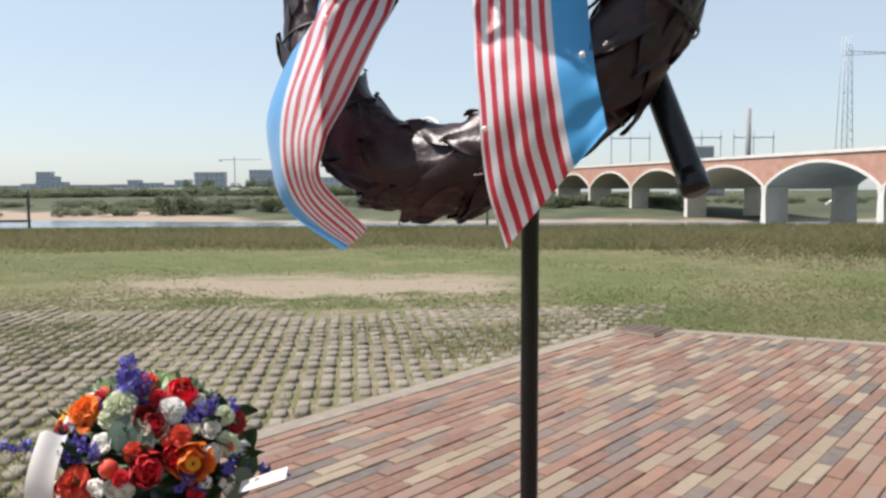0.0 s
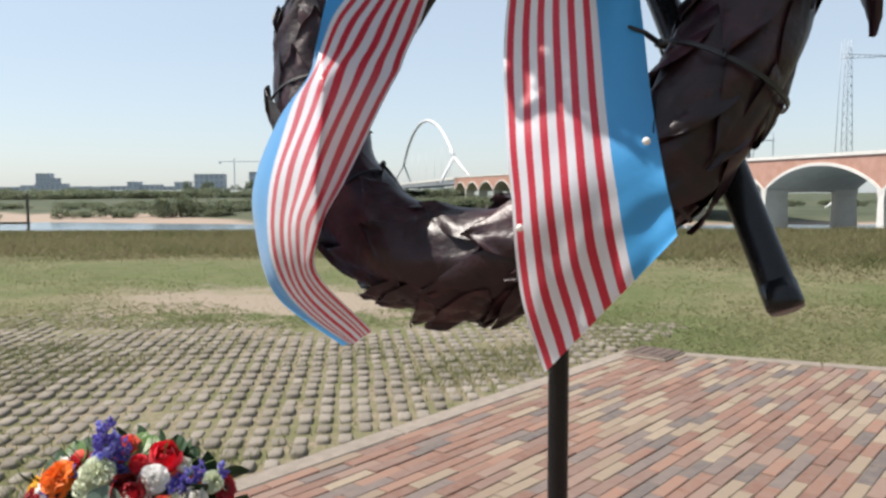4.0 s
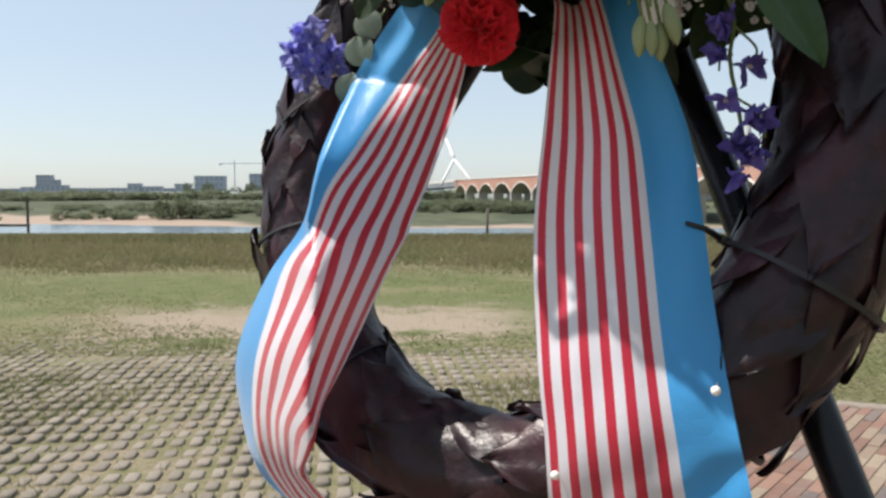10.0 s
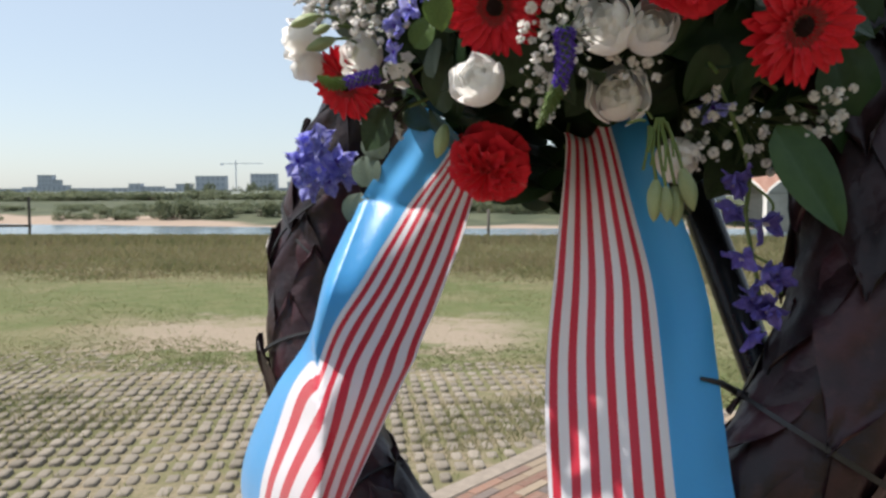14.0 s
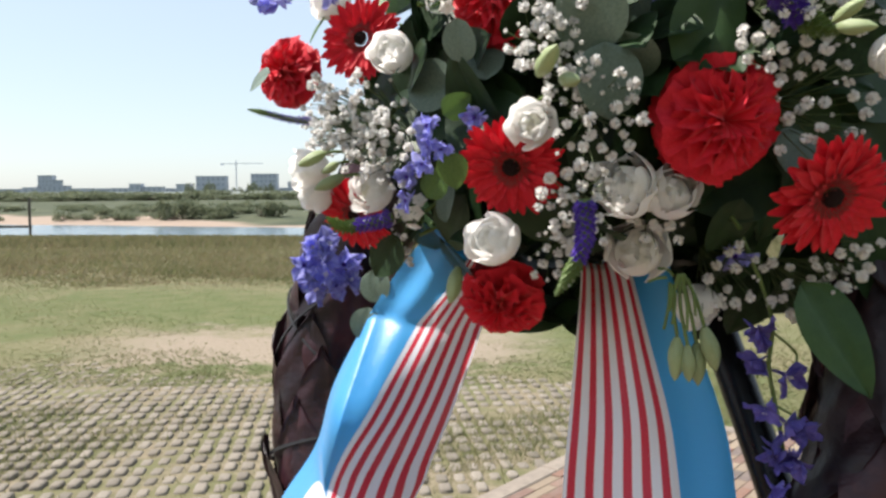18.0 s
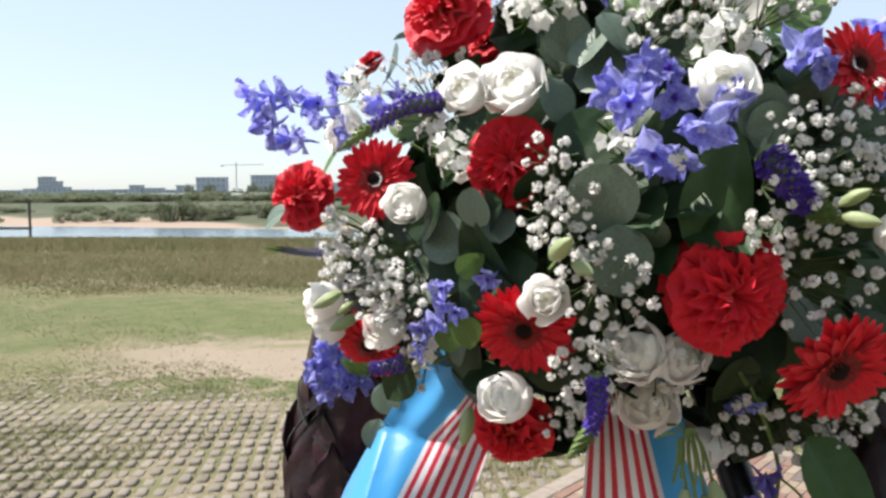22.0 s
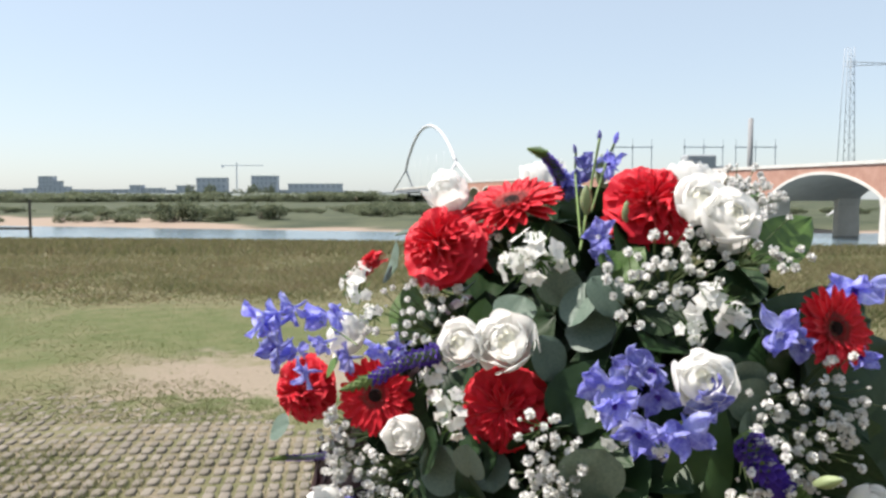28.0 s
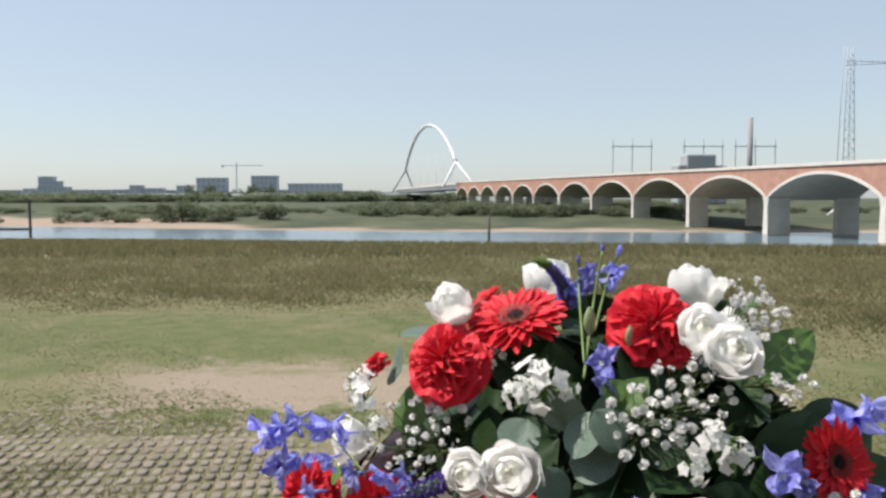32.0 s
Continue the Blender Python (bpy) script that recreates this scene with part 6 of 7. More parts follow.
# ---- ribbons, ties and pins on the wreath ----
def ribbon_material():
    """Satin printed lengthwise: six red stripes on white, then a wide blue band."""
    n = Nodes("ribbon_satin")
    sep = n.node("ShaderNodeSeparateXYZ", Vector=n.coord("UV"))
    u, v = sep.outputs[0], sep.outputs[1]
    # White stripes tinted lavender: the bluish shade is put into their colour.
    stops = [(0.0, (0.80, 0.80, 0.87))]
    for i in range(6):
        stops.append((0.020 + i * 0.107, (0.60, 0.018, 0.050)))
        stops.append((0.020 + i * 0.107 + 0.050, (0.80, 0.80, 0.87)))
    stripes = n.ramp(u, stops, True)
    c = n.mix(n.math("GREATER_THAN", u, 0.655), stripes, (0.050, 0.37, 0.80))
    weave = n.math("ADD", n.math("MULTIPLY", n.noise(900, 2, 0.5), 0.2), n.math("MULTIPLY", n.noise(35, 4, 0.6), 0.8))
    return n.done(c, 0.36, weave, 0.4, 0.003, spec=0.6, through=0.34, sheen=0.35)


SATIN = ribbon_material()


def ribbon(left, right, flip, pleat, seed, label, blue, crease=0.0, rows=90):
    """A satin ribbon between two edge curves, with pleats that fade downwards and soft cross waves."""
    r = random.Random(seed)
    ph = [r.uniform(0, 6) for _ in range(4)]
    thing = new("ribbon")
    thing.location = left[0]
    tagged(thing, label, "ribbon", "ribbons on the wreath")

    cut = 0.655

    def place(u, v):
        a, b = spline(left, v), spline(right, v)
        out = (b - a).cross(spline(left, min(1, v + 0.02)) - spline(left, max(0, v - 0.02))).normalized()
        if out.y > 0:
            out = -out
        share = spline([(b, 0, 0) for b in blue], v).x          # how much of the width the blue band takes
        u = u / cut * (1 - share) if u <= cut else 1 - (1 - u) / (1 - cut) * share
        w = 1 - u if flip else u
        wave = pleat * (1 - v) ** 2.2 * math.sin(13 * w + ph[0]) + 0.0035 * math.sin(4.2 * w + 5 * v + ph[1]) + 0.0016 * math.sin(9 * w - 14 * v + ph[2]) + 0.0011 * math.sin(21 * w + 9 * v + ph[3]) * (0.4 + 0.6 * math.sin(7 * v + ph[0]) ** 2) + 0.0007 * math.sin(47 * v + 6 * w + ph[1])
        fold = Vector((0, 0, 0))
        if crease and 0.20 < v < 0.90:                           # a slanting crease that stands forward and crosses from edge to edge
            ridge = min(max((v - 0.48) / 0.30, 0.001), 0.999)
            rise = math.sin(math.pi / 2 * min(1.0, (v - 0.20) / 0.22)) if v < 0.62 else math.cos(math.pi / 2 * (v - 0.62) / 0.28)
            tent = min(w / ridge, (1 - w) / (1 - ridge))
            fold = Vector((0.17, -0.98, -0.05)) * crease * max(0.0, rise) * tent
        return a.lerp(b, w) + fold + out * (wave + 0.010 * math.sin(math.pi * w) * (0.3 + 0.7 * v)) - Vector(left[0])

    for name, u0, u1, k, lab in (("striped_band", 0.0, cut, 20, "red and white striped satin"), ("blue_band", cut, 1.0, 12, "bright blue satin")):
        verts, uv = [], []
        for j in range(rows + 1):
            for i in range(k + 1):
                u = u0 + (u1 - u0) * i / k
                verts.append(place(u, j / rows))
                uv.append((min(max(u, u0 + 0.001), u1 - 0.001), j / rows))
        faces = [(j * (k + 1) + i, j * (k + 1) + i + 1, (j + 1) * (k + 1) + i + 1, (j + 1) * (k + 1) + i) for j in range(rows) for i in range(k)]
        me = mesh_of(name, verts, faces)
        layer = me.uv_layers.new(name="print")
        for loop in me.loops:
            layer.data[loop.index].uv = uv[loop.vertex_index]
        put(name, me, SATIN, thing, lab)


ribbon([(0.098, 0.930, 1.235), (0.097, 0.922, 1.219), (0.087, 0.900, 1.142), (0.077, 0.876, 1.065), (0.076, 0.850, 0.989), (0.080, 0.833, 0.917), (0.088, 0.837, 0.846), (0.110, 0.842, 0.776)],
       [(0.158, 0.925, 1.253), (0.164, 0.912, 1.216), (0.189, 0.885, 1.132), (0.193, 0.862, 1.082), (0.191, 0.822, 1.008), (0.192, 0.787, 0.945), (0.197, 0.780, 0.914), (0.200, 0.775, 0.894)],
       False, 0.006, 3, "striped red, white and blue satin ribbon hanging straight", (0.46, 0.40, 0.34, 0.31, 0.30, 0.29, 0.29))
ribbon([(-0.012, 0.975, 1.263), (-0.041, 0.990, 1.228), (-0.066, 1.000, 1.189), (-0.094, 1.020, 1.138), (-0.110, 1.040, 1.101), (-0.121, 1.050, 1.062), (-0.150, 1.042, 1.014), (-0.177, 1.050, 0.958), (-0.185, 1.050, 0.896), (-0.162, 1.050, 0.813), (-0.088, 1.040, 0.760)],
       [(0.038, 0.965, 1.226), (0.032, 0.970, 1.203), (0.026, 0.976, 1.178), (0.015, 0.986, 1.142), (-0.001, 0.988, 1.100), (-0.017, 0.984, 1.065), (-0.031, 0.978, 1.035), (-0.077, 0.962, 0.939), (-0.097, 0.952, 0.892), (-0.097, 0.950, 0.849), (-0.047, 0.950, 0.794)],
       True, 0.002, 5, "striped red, white and blue satin ribbon curling under the wreath", (0.60, 0.58, 0.46, 0.30, 0.15, 0.07, 0.13, 0.23, 0.30, 0.34, 0.34), 0.115)

PLASTIC = plain("black_plastic", (0.010, 0.010, 0.012), (0.016, 0.016, 0.018), 90, 0.45, 0.2, 0.0005)
PEARL = plain("pearl_pin", (0.74, 0.72, 0.66), (0.82, 0.80, 0.76), 60, 0.25, 0.0, 0.001)


def cable_tie(a, tail, width=0.0030, slant=0.0, lift=0.0045):
    """A flat tie round the ring at a degrees from its top, with a head and a loose tail."""
    k = 48
    rows = []
    for up, side in ((0.0, -1), (0.002, -1), (0.002, 1), (0.0, 1), (0.0, -1)):
        rows.append([ring(a + slant * math.sin(2 * math.pi * i / k) + side * width / R * 28.6, 360 * i / k, lift + up) - WC for i in range(k + 1)])
    tie = put("cable_tie", mesh_of("cable_tie", *strip(rows), smooth=False), PLASTIC, wreath, "black plastic cable tie")
    if tail is None:
        return
    h = ring(a + slant * math.sin(radians(tail[0])), tail[0], lift + 0.002) - WC
    d = Vector(tail[1])
    t = h + d
    put("head", mesh_of("head", *tube([h - d.normalized() * 0.005, h + d.normalized() * 0.004], 0.0042, 4)), PLASTIC, tie)
    put("tail", mesh_of("tail", *tube([h, h.lerp(t, 0.5) + Vector((0, 0, 0.002)), t], [0.0026, 0.0024, 0.0014], 6)), PLASTIC, tie)


cable_tie(116, (-62, (-0.030, -0.010, 0.013)))
cable_tie(136, None, 0.0030, 0, 0.0)
cable_tie(247, None, 0.0026, 0, 0.0)
cable_tie(268, None, 0.0026, 9, -0.001)
cable_tie(271, None, 0.0026, -10, -0.001)
cable_tie(212, None, 0.0022, 0, 0.0)


def pin(p):
    bm = bmesh.new()
    bmesh.ops.create_uvsphere(bm, u_segments=16, v_segments=10, radius=0.0031)
    me = bpy.data.meshes.new("pin_head")
    bm.to_mesh(me)
    bm.free()
    ob = new("dressmaker_pin")
    ob.location = p
    tagged(ob, "small white pearl-headed pin holding the ribbon", "pin", "ribbon pins")
    put("head", me, PEARL, ob)
    put("needle", mesh_of("needle", *tube([(0, 0.001, 0), (0.008, 0.02, 0)], 0.0005, 5)), HAZE_PALE_STEEL, ob)


pin((0.177, 0.780, 0.966))
pin((0.085, 0.820, 0.899))
pin((-0.157, 1.044, 0.990))


# ---- a second bouquet on the ground, in mixed bright colours ----
BQ = Vector((-0.66, 1.86, 0.20))
bouquet = new("bouquet")
bouquet.location = (BQ.x, BQ.y, 0.0)
tagged(bouquet, "rounded bouquet of orange, red, white and purple flowers on the ground", "bouquet")
bq = random.Random(5)


def on_bouquet(side, up, out=0.0):
    """A place and normal on the bouquet's dome: degrees to the right of its front, degrees up, metres proud."""
    a, e = radians(side), radians(up)
    d = Vector((math.sin(a) * math.cos(e), -math.cos(a) * math.cos(e), math.sin(e)))
    return BQ + Vector((d.x * (0.235 + out), d.y * (0.20 + out), d.z * (0.19 + out))), d


greens = []
for i in range(330):
    d = Vector((bq.gauss(0, 1), bq.gauss(0, 1), bq.gauss(0.3, 1))).normalized()
    p = BQ + Vector((d.x * 0.22, d.y * 0.18, d.z * 0.17)) * bq.uniform(0.55, 1.0) - Vector(bouquet.location)
    y = (d + Vector((bq.gauss(0, .7), bq.gauss(0, .7), bq.gauss(0, .7)))).normalized()
    f = d.orthogonal().normalized()
    f = (f - y * f.dot(y)).normalized()
    greens.append(moved(round_leaf(i, 1.0, 0.34), Matrix.Translation(p) @ Matrix((y.cross(f), y, f)).transposed().to_4x4() @ Matrix.Scale(bq.uniform(0.05, 0.09), 4)))
put("foliage", mesh_of("foliage", *join(greens)), SALAL, bouquet, "dark green leaves")["kind"] = "stuff"
put("basket", mesh_of("basket", *tube([(0, 0, 0.0), (0, 0, 0.02), (0, 0, 0.12), (0, 0, 0.14)], [0.13, 0.14, 0.16, 0.155], 24)), SALAL, bouquet, "dark round holder")
PALE = petal_material("pale_green_petal", (0.56, 0.63, 0.42), (0.78, 0.80, 0.66), 40, through=0.4)
CORAL = petal_material("coral_petal", (0.70, 0.055, 0.045), (0.80, 0.14, 0.07), 40)


def rose_hip(p, d, size):
    q = p - Vector(bouquet.location)
    put("rose_hip", mesh_of("rose_hip", *tube([q + d * size * 0.45 * (k - 4) / 4 for k in range(9)], [max(0.0008, size * 0.5 * math.sin(math.pi * (0.03 + 0.94 * k / 8))) for k in range(9)], 14)), CORAL, bouquet, "glossy orange-red rose hip")


for side, up, size, kind in (
        (-79, 41, .035, "y"), (-74, 31, .06, "y"), (-42, 47, .08, "o"), (-56, 63, .042, "h"), (-49, 36, .05, "w"), (-8, 53, .075, "g"), (-13, 46, .06, "g"), (10, 78, .05, "r"), (16, 43, .095, "D"), (33, 48, .065, "c"),
        (52, 60, .09, "R"), (71, 36, .05, "g"), (79, 29, .065, "d"), (34, 31, .05, "r"), (28, 18, .07, "R"), (15, 12, .10, "R"), (37, 13, .095, "O"), (50, 15, .05, "w"), (64, 18, .06, "g"), (76, 10, .045, "w"),
        (-6, 13, .046, "h"), (-25, 2, .085, "r"), (-11, 1, .045, "w"), (-3, 1, .045, "w"), (4, 1, .045, "w"), (-57, 31, .045, "d"), (8, 23, .05, "r"), (53, 31, .05, "w"), (-12, 28, .05, "w")):
    p, d = on_bouquet(side, up, bq.uniform(0.0, 0.016))
    d = (d + Vector((bq.uniform(-.25, .25), -0.35, bq.uniform(-.1, .3)))).normalized()
    if kind == "w":
        rose(bouquet, p, d, size)
    elif kind == "c":
        carnation(bouquet, p, d, size, WHITE)
    elif kind == "g":
        carnation(bouquet, p, d, size, PALE)
    elif kind == "o":
        carnation(bouquet, p, d, size, ORANGE)
    elif kind == "O":
        rose(bouquet, p, d, size, ORANGE)
        gerbera(bouquet, p + d * 0.016, d, size * 0.36, YELLOW, YELLOW)
    elif kind == "y":
        rose(bouquet, p, d, size, YELLOW)
    elif kind == "r":
        carnation(bouquet, p, d, size, CORAL)
    elif kind == "R":
        half_rose(bouquet, p, d, size * 0.8, RED)
    elif kind == "D":
        half_rose(bouquet, p, d, size * 0.85, DEEP)
    elif kind == "d":
        gerbera(bouquet, p, d, size, DEEP)
    else:
        rose_hip(p, d, size)


def delphinium(base, tip, count, size, droop=0.0):
    """An upright or arching stem set all round with violet florets, larger below."""
    way = tip - base
    stem(bouquet, [base, base + way * 0.5 + Vector((0, 0, 0.02 * droop)), tip], 0.0022)
    for k in range(count):
        f = k / (count - 1)
        a = k * 2.4
        off = Vector((math.cos(a), math.sin(a), bq.uniform(-0.4, 0.2) - droop)).normalized()
        p = base + way * f + Vector((0, 0, 0.08 * droop * f * (1 - f))) + off * size * (0.62 - 0.34 * f)
        floret(bouquet, p, off + Vector((0, -0.5, 0)), size * (1.0 - 0.45 * f), VIOLET if k % 3 else BLUE)


for side, up, far, lean, count in ((-14, 64, 0.10, (0.035, 0, 0.01), 34), (-2, 66, 0.05, (0.02, 0, 0.0), 12), (57, 44, 0.05, (0.0, 0, 0.0), 12), (84, -4, 0.09, (0.0, 0, -0.02), 12), (-70, 14, 0.10, (-0.01, 0, 0.0), 12), (74, 40, 0.05, (0.01, 0, 0.0), 8)):
    base, d = on_bouquet(side, up, -0.02)
    delphinium(base, base + d * (far + 0.02) + Vector(lean), count, 0.038)
for side, up in ((-27, 27), (-37, 23), (-18, 24), (-32, 18), (34, 1), (43, -4), (38, -8), (56, 8), (46, 42)):
    for k in range(5):
        p, d = on_bouquet(side + bq.uniform(-5, 5), up + bq.uniform(-5, 5), bq.uniform(-0.005, 0.02))
        floret(bouquet, p, d + Vector((bq.uniform(-.5, .5), -0.3, bq.uniform(-.3, .5))), 0.030, VIOLET)
for side, up in ((-56, 56), (-50, 50), (44, -2), (58, -8), (-48, 0)):
    p, d = on_bouquet(side, up, 0.01)
    phlox(bouquet, p, d + Vector((0, -0.3, 0)), 0.045)
for side, up, kind, size, m in ((2, 35, "eucalyptus", .085, EUCA), (10, 30, "eucalyptus", .075, EUCA), (40, 80, "salal", .07, FRESH), (55, 76, "salal", .06, FRESH), (-66, 60, "salal", .10, FRESH), (-72, 50, "salal", .09, SALAL),
                                (-60, 66, "salal", .09, SALAL), (68, -10, "eucalyptus", .085, EUCA), (78, 0, "salal", .08, LEAFY), (-84, -8, "salal", .10, LEAFY)):
    p, d = on_bouquet(side, up, 0.01)
    leaf(bouquet, kind, p, d + Vector((0, -0.5, 0)), Vector((d.x, 0, 0.8)), size, m)
# thin arching grass blades stick out on top
for i in range(16):
    p, d = on_bouquet(bq.uniform(-70, 70), bq.uniform(30, 75), -0.02)
    stem(bouquet, [p, p + d * 0.05, p + d * 0.085 + Vector((bq.uniform(-.02, .02), 0, -0.006))], 0.0010)
# small blooms and orange rose hips between the large ones
for i in range(30):
    p, d = on_bouquet(-66 + 132 * bq.random(), -14 + 84 * bq.random(), bq.uniform(-0.005, 0.012))
    d = d + Vector((bq.uniform(-.3, .3), -0.2, 0.1))
    kind = i % 6
    if kind == 0:
        carnation(bouquet, p, d, 0.040, RED)
    elif kind == 1:
        half_rose(bouquet, p, d, 0.034, CREAM)
    elif kind == 2:
        gerbera(bouquet, p, d, 0.042, ORANGE)
    elif kind == 3:
        floret(bouquet, p, d, 0.036, VIOLET)
    elif kind == 4:
        carnation(bouquet, p, d, 0.038, DEEP)
    else:
        rose_hip(p, d, 0.03)
PAPER = plain("white_ribbon", (0.74, 0.73, 0.72), (0.80, 0.79, 0.78), 30, 0.5, 0.2, 0.002, 0.25)
loop = grid(10, 16, lambda u, v: Vector((-0.152 - 0.014 * math.sin(v * 3.1) + 0.062 * (u - 0.5), -0.17 - 0.05 * math.sin(v * math.pi), 0.315 - 0.26 * v + 0.006 * math.sin(6 * u))))
put("white_bow", mesh_of("white_bow", *loop), PAPER, bouquet, "folded white satin ribbon loop")
strip_end = grid(14, 3, lambda u, v: Vector((0.24 + 0.11 * u, -0.14 - 0.02 * u + 0.030 * v, 0.165 + 0.016 * v + 0.040 * u)))
put("white_ribbon_end", mesh_of("white_ribbon_end", *strip_end), PAPER, bouquet, "loose white ribbon end")


# ---- brick paving, kerb and grass stones ----
ALONG_COURSE = Vector((math.sin(COURSE), math.cos(COURSE), 0))
ACROSS_COURSE = Vector((math.cos(COURSE), -math.sin(COURSE), 0))
CORNER = Vector((1.13, 4.78, 0))
BACK_EDGE = Vector((0.914, -0.405, 0))        # the paving's far edge runs askew


def brick_material():
    n = Nodes("paving_brick")
    r = n.random()
    base = n.ramp(r, [(0.0, (0.150, 0.080, 0.060)), (0.16, (0.185, 0.100, 0.074)), (0.30, (0.222, 0.124, 0.090)), (0.42, (0.160, 0.098, 0.080)), (0.52, (0.200, 0.132, 0.104)),
                      (0.62, (0.222, 0.176, 0.126)), (0.74, (0.255, 0.206, 0.150)), (0.82, (0.200, 0.150, 0.108)), (0.86, (0.096, 0.082, 0.079)), (0.93, (0.128, 0.104, 0.096))], True)
    p = n.position()
    fine, mid = n.noise(220, 4, 0.65, p), n.noise(28, 4, 0.6, p)
    c = n.mix(n.math("MULTIPLY", n.band(mid, 0.28, 0.72), 0.45), base, (0.190, 0.154, 0.126))
    c = n.mix(n.math("MULTIPLY", n.band(fine, 0.5, 0.8), 0.3), c, (0.091, 0.066, 0.056))
    return n.done(c, 0.85, n.math("ADD", fine, mid), 0.5, 0.002, spec=0.25)


BRICK = brick_material()
n = Nodes("paving_brick_far")
base = n.ramp(n.island(), [(0.0, (0.150, 0.080, 0.060)), (0.16, (0.185, 0.100, 0.074)), (0.30, (0.222, 0.124, 0.090)), (0.42, (0.160, 0.098, 0.080)), (0.52, (0.200, 0.132, 0.104)),
                           (0.62, (0.222, 0.176, 0.126)), (0.74, (0.255, 0.206, 0.150)), (0.82, (0.200, 0.150, 0.108)), (0.86, (0.096, 0.082, 0.079)), (0.93, (0.128, 0.104, 0.096))], True)
fine, mid = n.noise(220, 4, 0.65, n.position()), n.noise(28, 4, 0.6, n.position())
c = n.mix(n.math("MULTIPLY", n.band(mid, 0.28, 0.72), 0.45), base, (0.190, 0.154, 0.126))
BRICK_FAR = n.done(n.mix(n.math("MULTIPLY", n.band(fine, 0.5, 0.8), 0.3), c, (0.091, 0.066, 0.056)), 0.85, n.math("ADD", fine, mid), 0.5, 0.002, spec=0.25)
JOINT = plain("joint_sand", (0.115, 0.095, 0.075), (0.168, 0.142, 0.111), 60, 0.95, 0.6, 0.003, spec=0.1)
STONE = plain("kerb_concrete", (0.180, 0.156, 0.130), (0.245, 0.212, 0.178), 18, 0.9, 0.5, 0.003, spec=0.2, vary=0.15)


def slab(sx, sy, sz, bevel, top=0.0, lean=0.0):
    """A block with chamfered top edges, its top at z = top: cheap, ten faces."""
    b = bevel
    v = [(-sx / 2, -sy / 2, top - sz), (sx / 2, -sy / 2, top - sz), (sx / 2, sy / 2, top - sz), (-sx / 2, sy / 2, top - sz)]
    v += [(x, y, top - b) for x, y, z in v[:4]]
    v += [(math.copysign(sx / 2 - b, x), math.copysign(sy / 2 - b, y), top) for x, y, z in v[:4]]
    f = [(8, 9, 10, 11)]
    for a in (0, 4):
        f += [(a + i, a + (i + 1) % 4, a + 4 + (i + 1) % 4, a + 4 + i) for i in range(4)]
    return [Vector(p) for p in v], f


paving = new("pavement")
tagged(paving, "paved terrace of red, yellow and grey clay bricks", "pavement", kind="structure")
far_c, far_b = CORNER, CORNER + BACK_EDGE * 4.0
near = CORNER - ALONG_COURSE * 7.0
bed = [near + ACROSS_COURSE * 0.0, CORNER, far_b, near + ACROSS_COURSE * 6.5]
put("sand_bed", mesh_of("sand_bed", [Vector((p.x, p.y, -0.005)) for p in bed], [(3, 2, 1, 0)]), JOINT, paving, "brown joint sand")
brick_mesh = [mesh_of("brick", *slab(0.198, 0.0500 - 0.0008 * k, 0.05, 0.003), smooth=False) for k in range(3)]
ANGLE = math.atan2(ALONG_COURSE.y, ALONG_COURSE.x)
pr = random.Random(12)
spots = []
for c in range(0, 95):
    w = 0.13 + 0.052 * c
    off = (0.1 if c % 2 else 0.0) + pr.uniform(-0.012, 0.012)
    for k in range(-34, 20):
        p = CORNER + ACROSS_COURSE * w + ALONG_COURSE * (k * 0.2025 + off)
        q = p - CORNER
        behind = q.x * (-BACK_EDGE.y) + q.y * BACK_EDGE.x
        aside = p.y < 1.75 or p.x > 0.66 * p.y + 0.25 or p.x < -0.66 * p.y - 0.2
        if behind > -0.09 or (aside and w > 3.85):
            continue
        m = Matrix.Translation((p.x, p.y, pr.uniform(-0.003, 0.002))) @ Euler((pr.uniform(-.02, .02), pr.uniform(-.012, .012), ANGLE + pr.uniform(-.012, .012))).to_matrix().to_4x4()
        spots.append((p.y + (99 if aside else 0), m))
spots.sort(key=lambda s: s[0])
for y, m in spots[:300]:
    put("brick", brick_mesh[pr.randrange(3)], BRICK, paving, m=m)
rest = put("bricks", mesh_of("bricks", *join([moved(slab(0.199, 0.0495, 0.05, 0.003), m) for y, m in spots[300:]]), smooth=False), BRICK_FAR, paving)
rest["kind"] = "stuff"

kerb = new("kerb")
tagged(kerb, "narrow grey concrete kerb round the brick paving", "kerb", kind="structure")
stone_mesh = mesh_of("kerb_stone", *slab(0.99, 0.095, 0.10, 0.006, 0.003), smooth=False)
for k in range(7):
    p = CORNER + ACROSS_COURSE * 0.055 - ALONG_COURSE * (0.55 + k)
    put("kerb_stone", stone_mesh, STONE, kerb, m=Matrix.Translation(p) @ Matrix.Rotation(ANGLE + pr.uniform(-.004, .004), 4, "Z"))
back = math.atan2(BACK_EDGE.y, BACK_EDGE.x)
side = Vector((-BACK_EDGE.y, BACK_EDGE.x, 0))
for k in range(3):
    for row, lift in ((0.0, 0.0),):
        p = CORNER + BACK_EDGE * (0.55 + k) + side * (-0.04 + row) + Vector((0, 0, lift))
        put("kerb_stone", stone_mesh, STONE, kerb, m=Matrix.Translation(p) @ Matrix.Rotation(back + pr.uniform(-.004, .004), 4, "Z"))

RUST = plain("rusty_iron", (0.075, 0.052, 0.042), (0.14, 0.10, 0.08), 30, 0.7, 0.6, 0.003, metal=0.3)
cover = new("access_cover")
cover.matrix_basis = Matrix.Translation((1.235, 4.60, 0.0)) @ Matrix.Rotation(ANGLE, 4, "Z")
tagged(cover, "square rusty iron cover plate set in the paving", "cover plate")
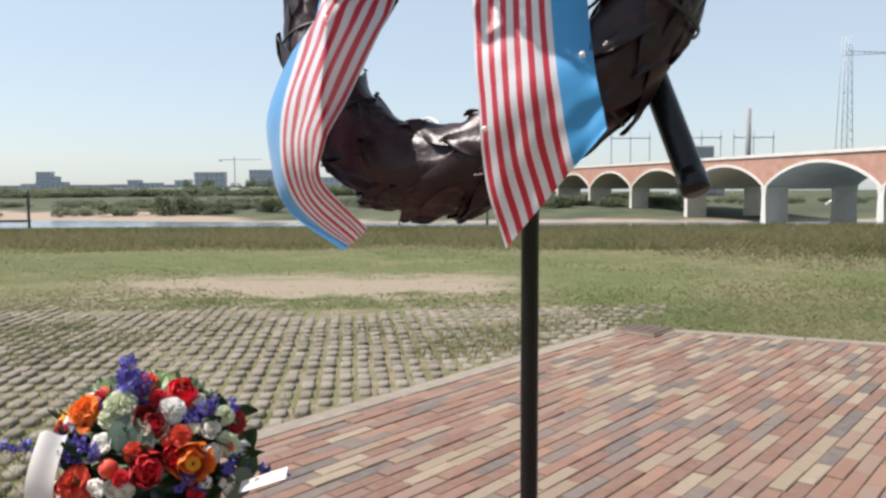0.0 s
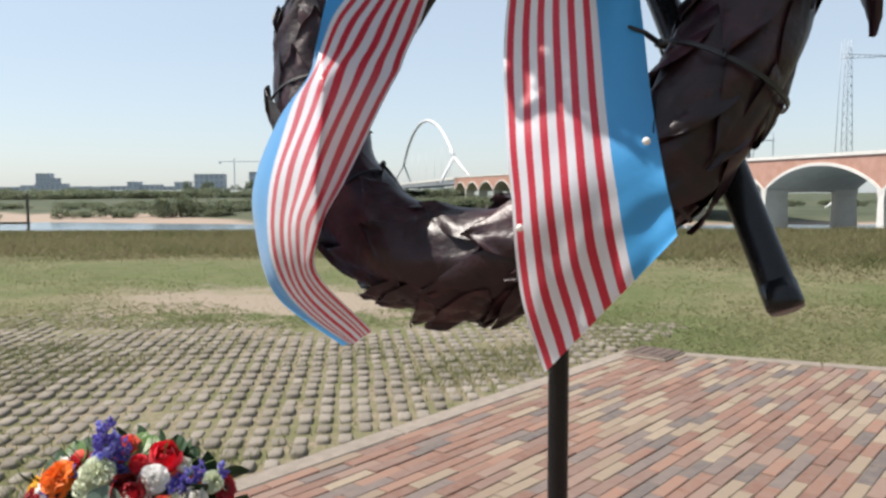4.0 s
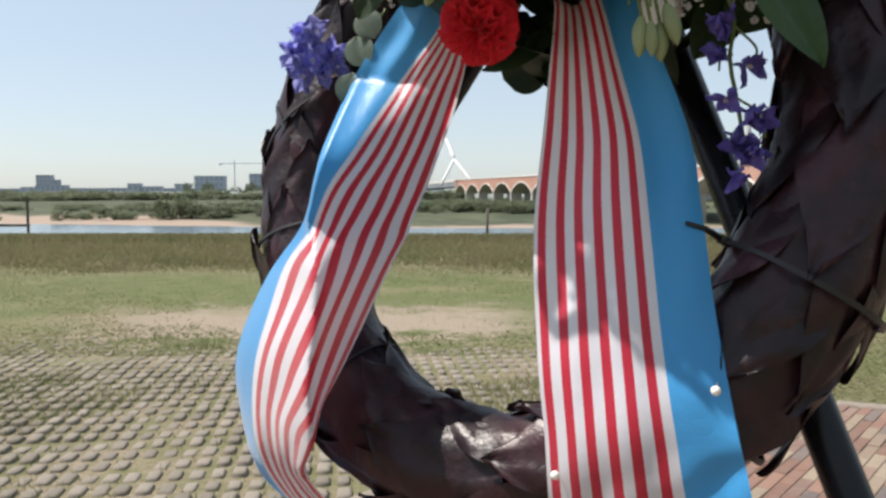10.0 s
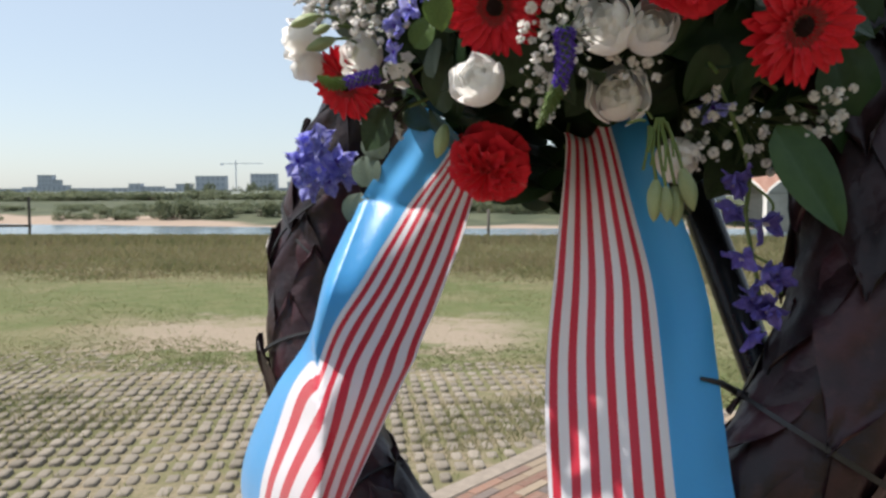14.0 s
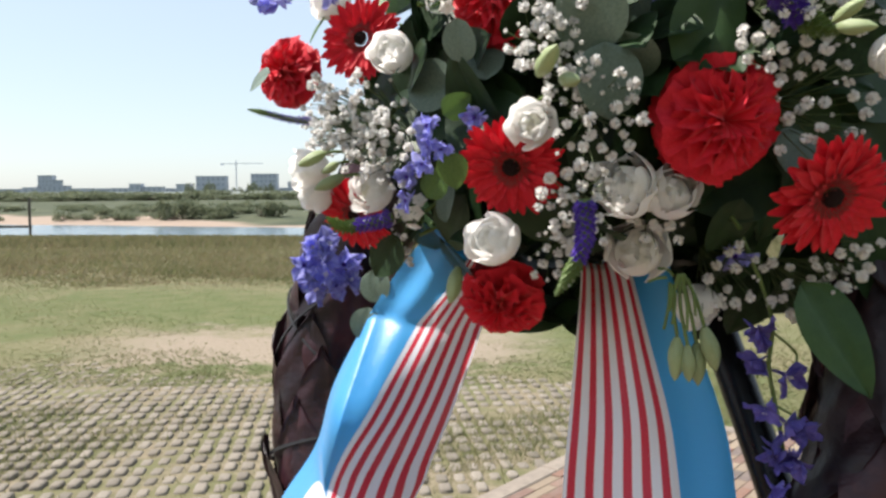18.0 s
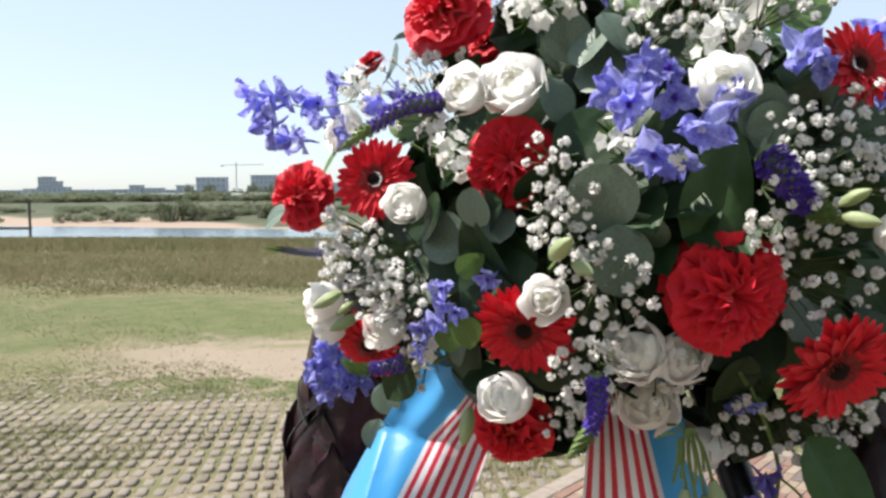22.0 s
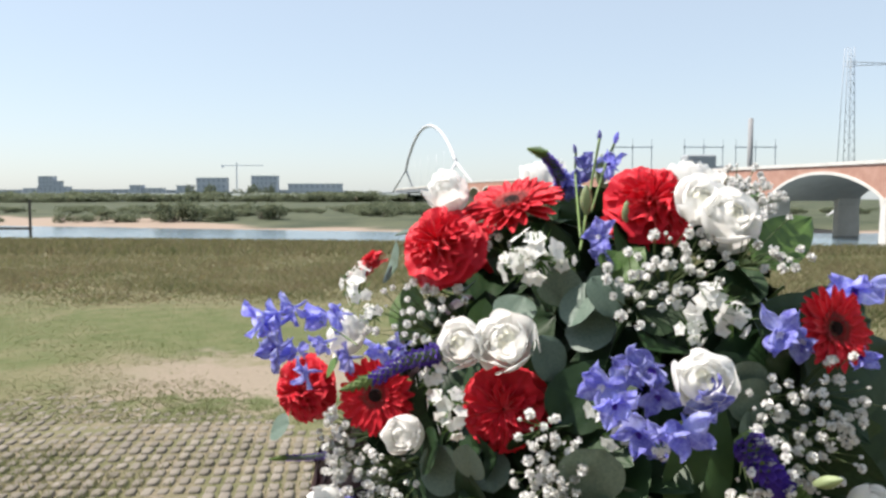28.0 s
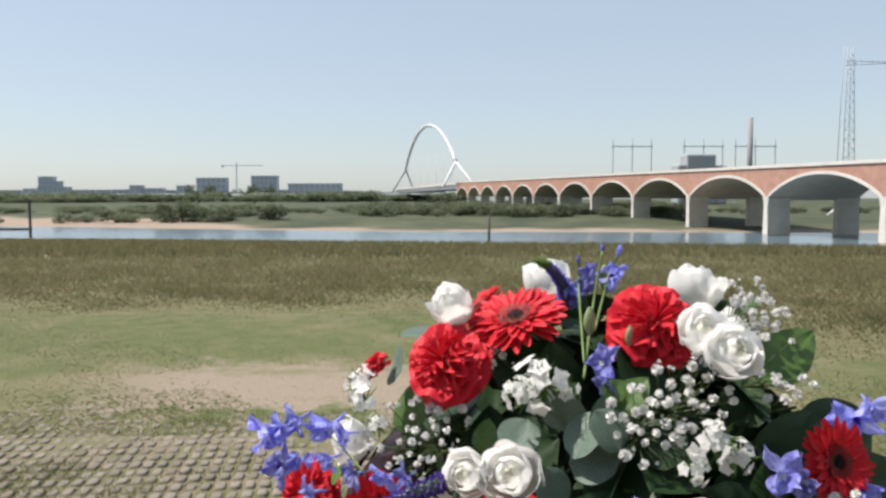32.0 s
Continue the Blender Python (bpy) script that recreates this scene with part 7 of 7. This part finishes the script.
part("frame", box(-0.135, 0.135, -0.135, 0.135, -0.02, 0.012, 0.004), STONE, cover)
part("lid", box(-0.125, 0.125, -0.125, 0.125, 0.0, 0.020, 0.004), RUST, cover)
for i in range(4):
    part("rib", box(-0.10, 0.10, -0.085 + 0.055 * i, -0.075 + 0.055 * i, 0.019, 0.023), RUST, cover)

# grass stones: rows of concrete knobs with soil and grass between them
GRID = radians(6.5)
GX, GY = Vector((math.cos(GRID), math.sin(GRID), 0)), Vector((-math.sin(GRID), math.cos(GRID), 0))


def knob_material(name, island):
    n = Nodes(name)
    p = n.position()
    r = n.island() if island else n.random()
    c = n.ramp(n.math("ADD", n.math("MULTIPLY", r, 0.5), n.math("MULTIPLY", n.noise(2.0, 4, 0.6, p), 0.5)), [(0.0, (0.118, 0.105, 0.086)), (0.5, (0.189, 0.169, 0.141)), (1.0, (0.267, 0.239, 0.202))])
    c = n.mix(n.math("MULTIPLY", n.band(n.noise(70, 4, 0.65, p), 0.45, 0.75), 0.4), c, (0.136, 0.128, 0.093))
    return n.done(c, 0.92, n.noise(120, 4, 0.65, p), 0.7, 0.004, spec=0.15)


KNOB, KNOB_FAR = knob_material("grass_stone", False), knob_material("grass_stone_far", True)


def knob(r):
    """A worn concrete knob, wider at its foot."""
    sx, sy = 0.062 * r.uniform(0.86, 1.06), 0.104 * r.uniform(0.84, 1.06)
    rings = [(1.0, -0.05), (0.95, -0.008), (0.85, -0.001), (0.60, 0.002)]
    k = 8
    v, f = [], []
    for s, z in rings:
        for i in range(k):
            a = 2 * math.pi * (i + 0.5) / k
            cx, cy = math.copysign(abs(math.cos(a)) ** 0.36, math.cos(a)), math.copysign(abs(math.sin(a)) ** 0.36, math.sin(a))
            v.append(Vector((cx * sx / 2 * s, cy * sy / 2 * s, z)))
    for j in range(len(rings) - 1):
        f += [(j * k + i, j * k + (i + 1) % k, (j + 1) * k + (i + 1) % k, (j + 1) * k + i) for i in range(k)]
    f.append(tuple(range((len(rings) - 1) * k, len(rings) * k)))
    return v, f


stones = new("grass_stones")
tagged(stones, "worn concrete grass stones with soil and weeds between", "paving", kind="structure")
spots = []
for i in range(-75, 45):
    for j in range(-8, 50):
        p = GX * (i * 0.083) + GY * (j * 0.137)
        tile = (i // 5, j // 3)
        tr = random.Random(hash(tile))
        p = p + GX * tr.uniform(-.008, .008) + GY * tr.uniform(-.008, .008)
        q = p - CORNER
        aside = p.y < 1.8 or p.x < -0.64 * p.y - 0.25
        if q.dot(ACROSS_COURSE) > -0.03 or (aside and p.x < -3.4):
            continue
        edge = 5.75 + 0.25 * math.sin(p.x * 1.7) + 0.15 * math.sin(p.x * 4.1 + 1) - (0.12 * (p.x + 0.5) if p.x > -0.5 else -0.12 * (-0.5 - p.x))
        if p.y > edge:
            continue
        sunk = noise.noise(Vector((p.x * 1.1, p.y * 1.6, 3.0)))
        if sunk > 0.50 and pr.random() < 0.3:
            continue
        m = Matrix.Translation((p.x, p.y, pr.uniform(-0.010, 0.002) - max(0, sunk) * 0.012)) @ Euler((pr.uniform(-.06, .06), pr.uniform(-.06, .06), GRID + pr.uniform(-.05, .05))).to_matrix().to_4x4()
        spots.append((p.y + abs(p.x) * 0.3 + (99 if aside else 0), m))
spots.sort(key=lambda s: s[0])
knob_mesh = [mesh_of("stone", *knob(pr)) for k in range(5)]
for y, m in spots[:300]:
    put("stone", knob_mesh[pr.randrange(5)], KNOB, stones, m=m)
rest = put("stones", mesh_of("stones", *join([moved(knob(pr), m) for y, m in spots[300:]])), KNOB_FAR, stones)
rest["kind"] = "stuff"

# weeds between the stones, in loose patches
k = 85000
x, y = rng.uniform(-4.2, 1.6, k), rng.uniform(1.9, 6.0, k)
left = (x - CORNER.x) * ACROSS_COURSE.x + (y - CORNER.y) * ACROSS_COURSE.y < -0.01
patch = np.sin(x * 2.3 + 1.3 * np.sin(y * 1.9)) + np.sin(y * 3.1 + 0.8 * np.sin(x * 2.7)) + 0.7 * np.sin(x * 6.1 - y * 4.3)
keep = left & (np.abs(x) < 0.66 * y + 0.2) & (rng.random(k) < np.clip(0.16 + 0.34 * patch, 0.08, 0.80))
x, y, patch = x[keep], y[keep], patch[keep]
gxv, gyv = (x * GX.x + y * GX.y) / 0.083, (x * GY.x + y * GY.y) / 0.137
gap = (np.abs(gxv - np.round(gxv)) > 0.30) | (np.abs(gyv - np.round(gyv)) > 0.33) | (patch > 1.1)
x, y, patch = x[gap], y[gap], patch[gap]
h = rng.uniform(0.014, 0.034, len(x)) + 0.024 * np.clip(patch, 0, 1.5) * rng.random(len(x)) ** 2
blades("weeds", x, y, np.full(len(x), -0.03), h + 0.02, rng.uniform(0.004, 0.010, len(x)), h * 0.9, WEED, "green and yellow weeds between the stones")
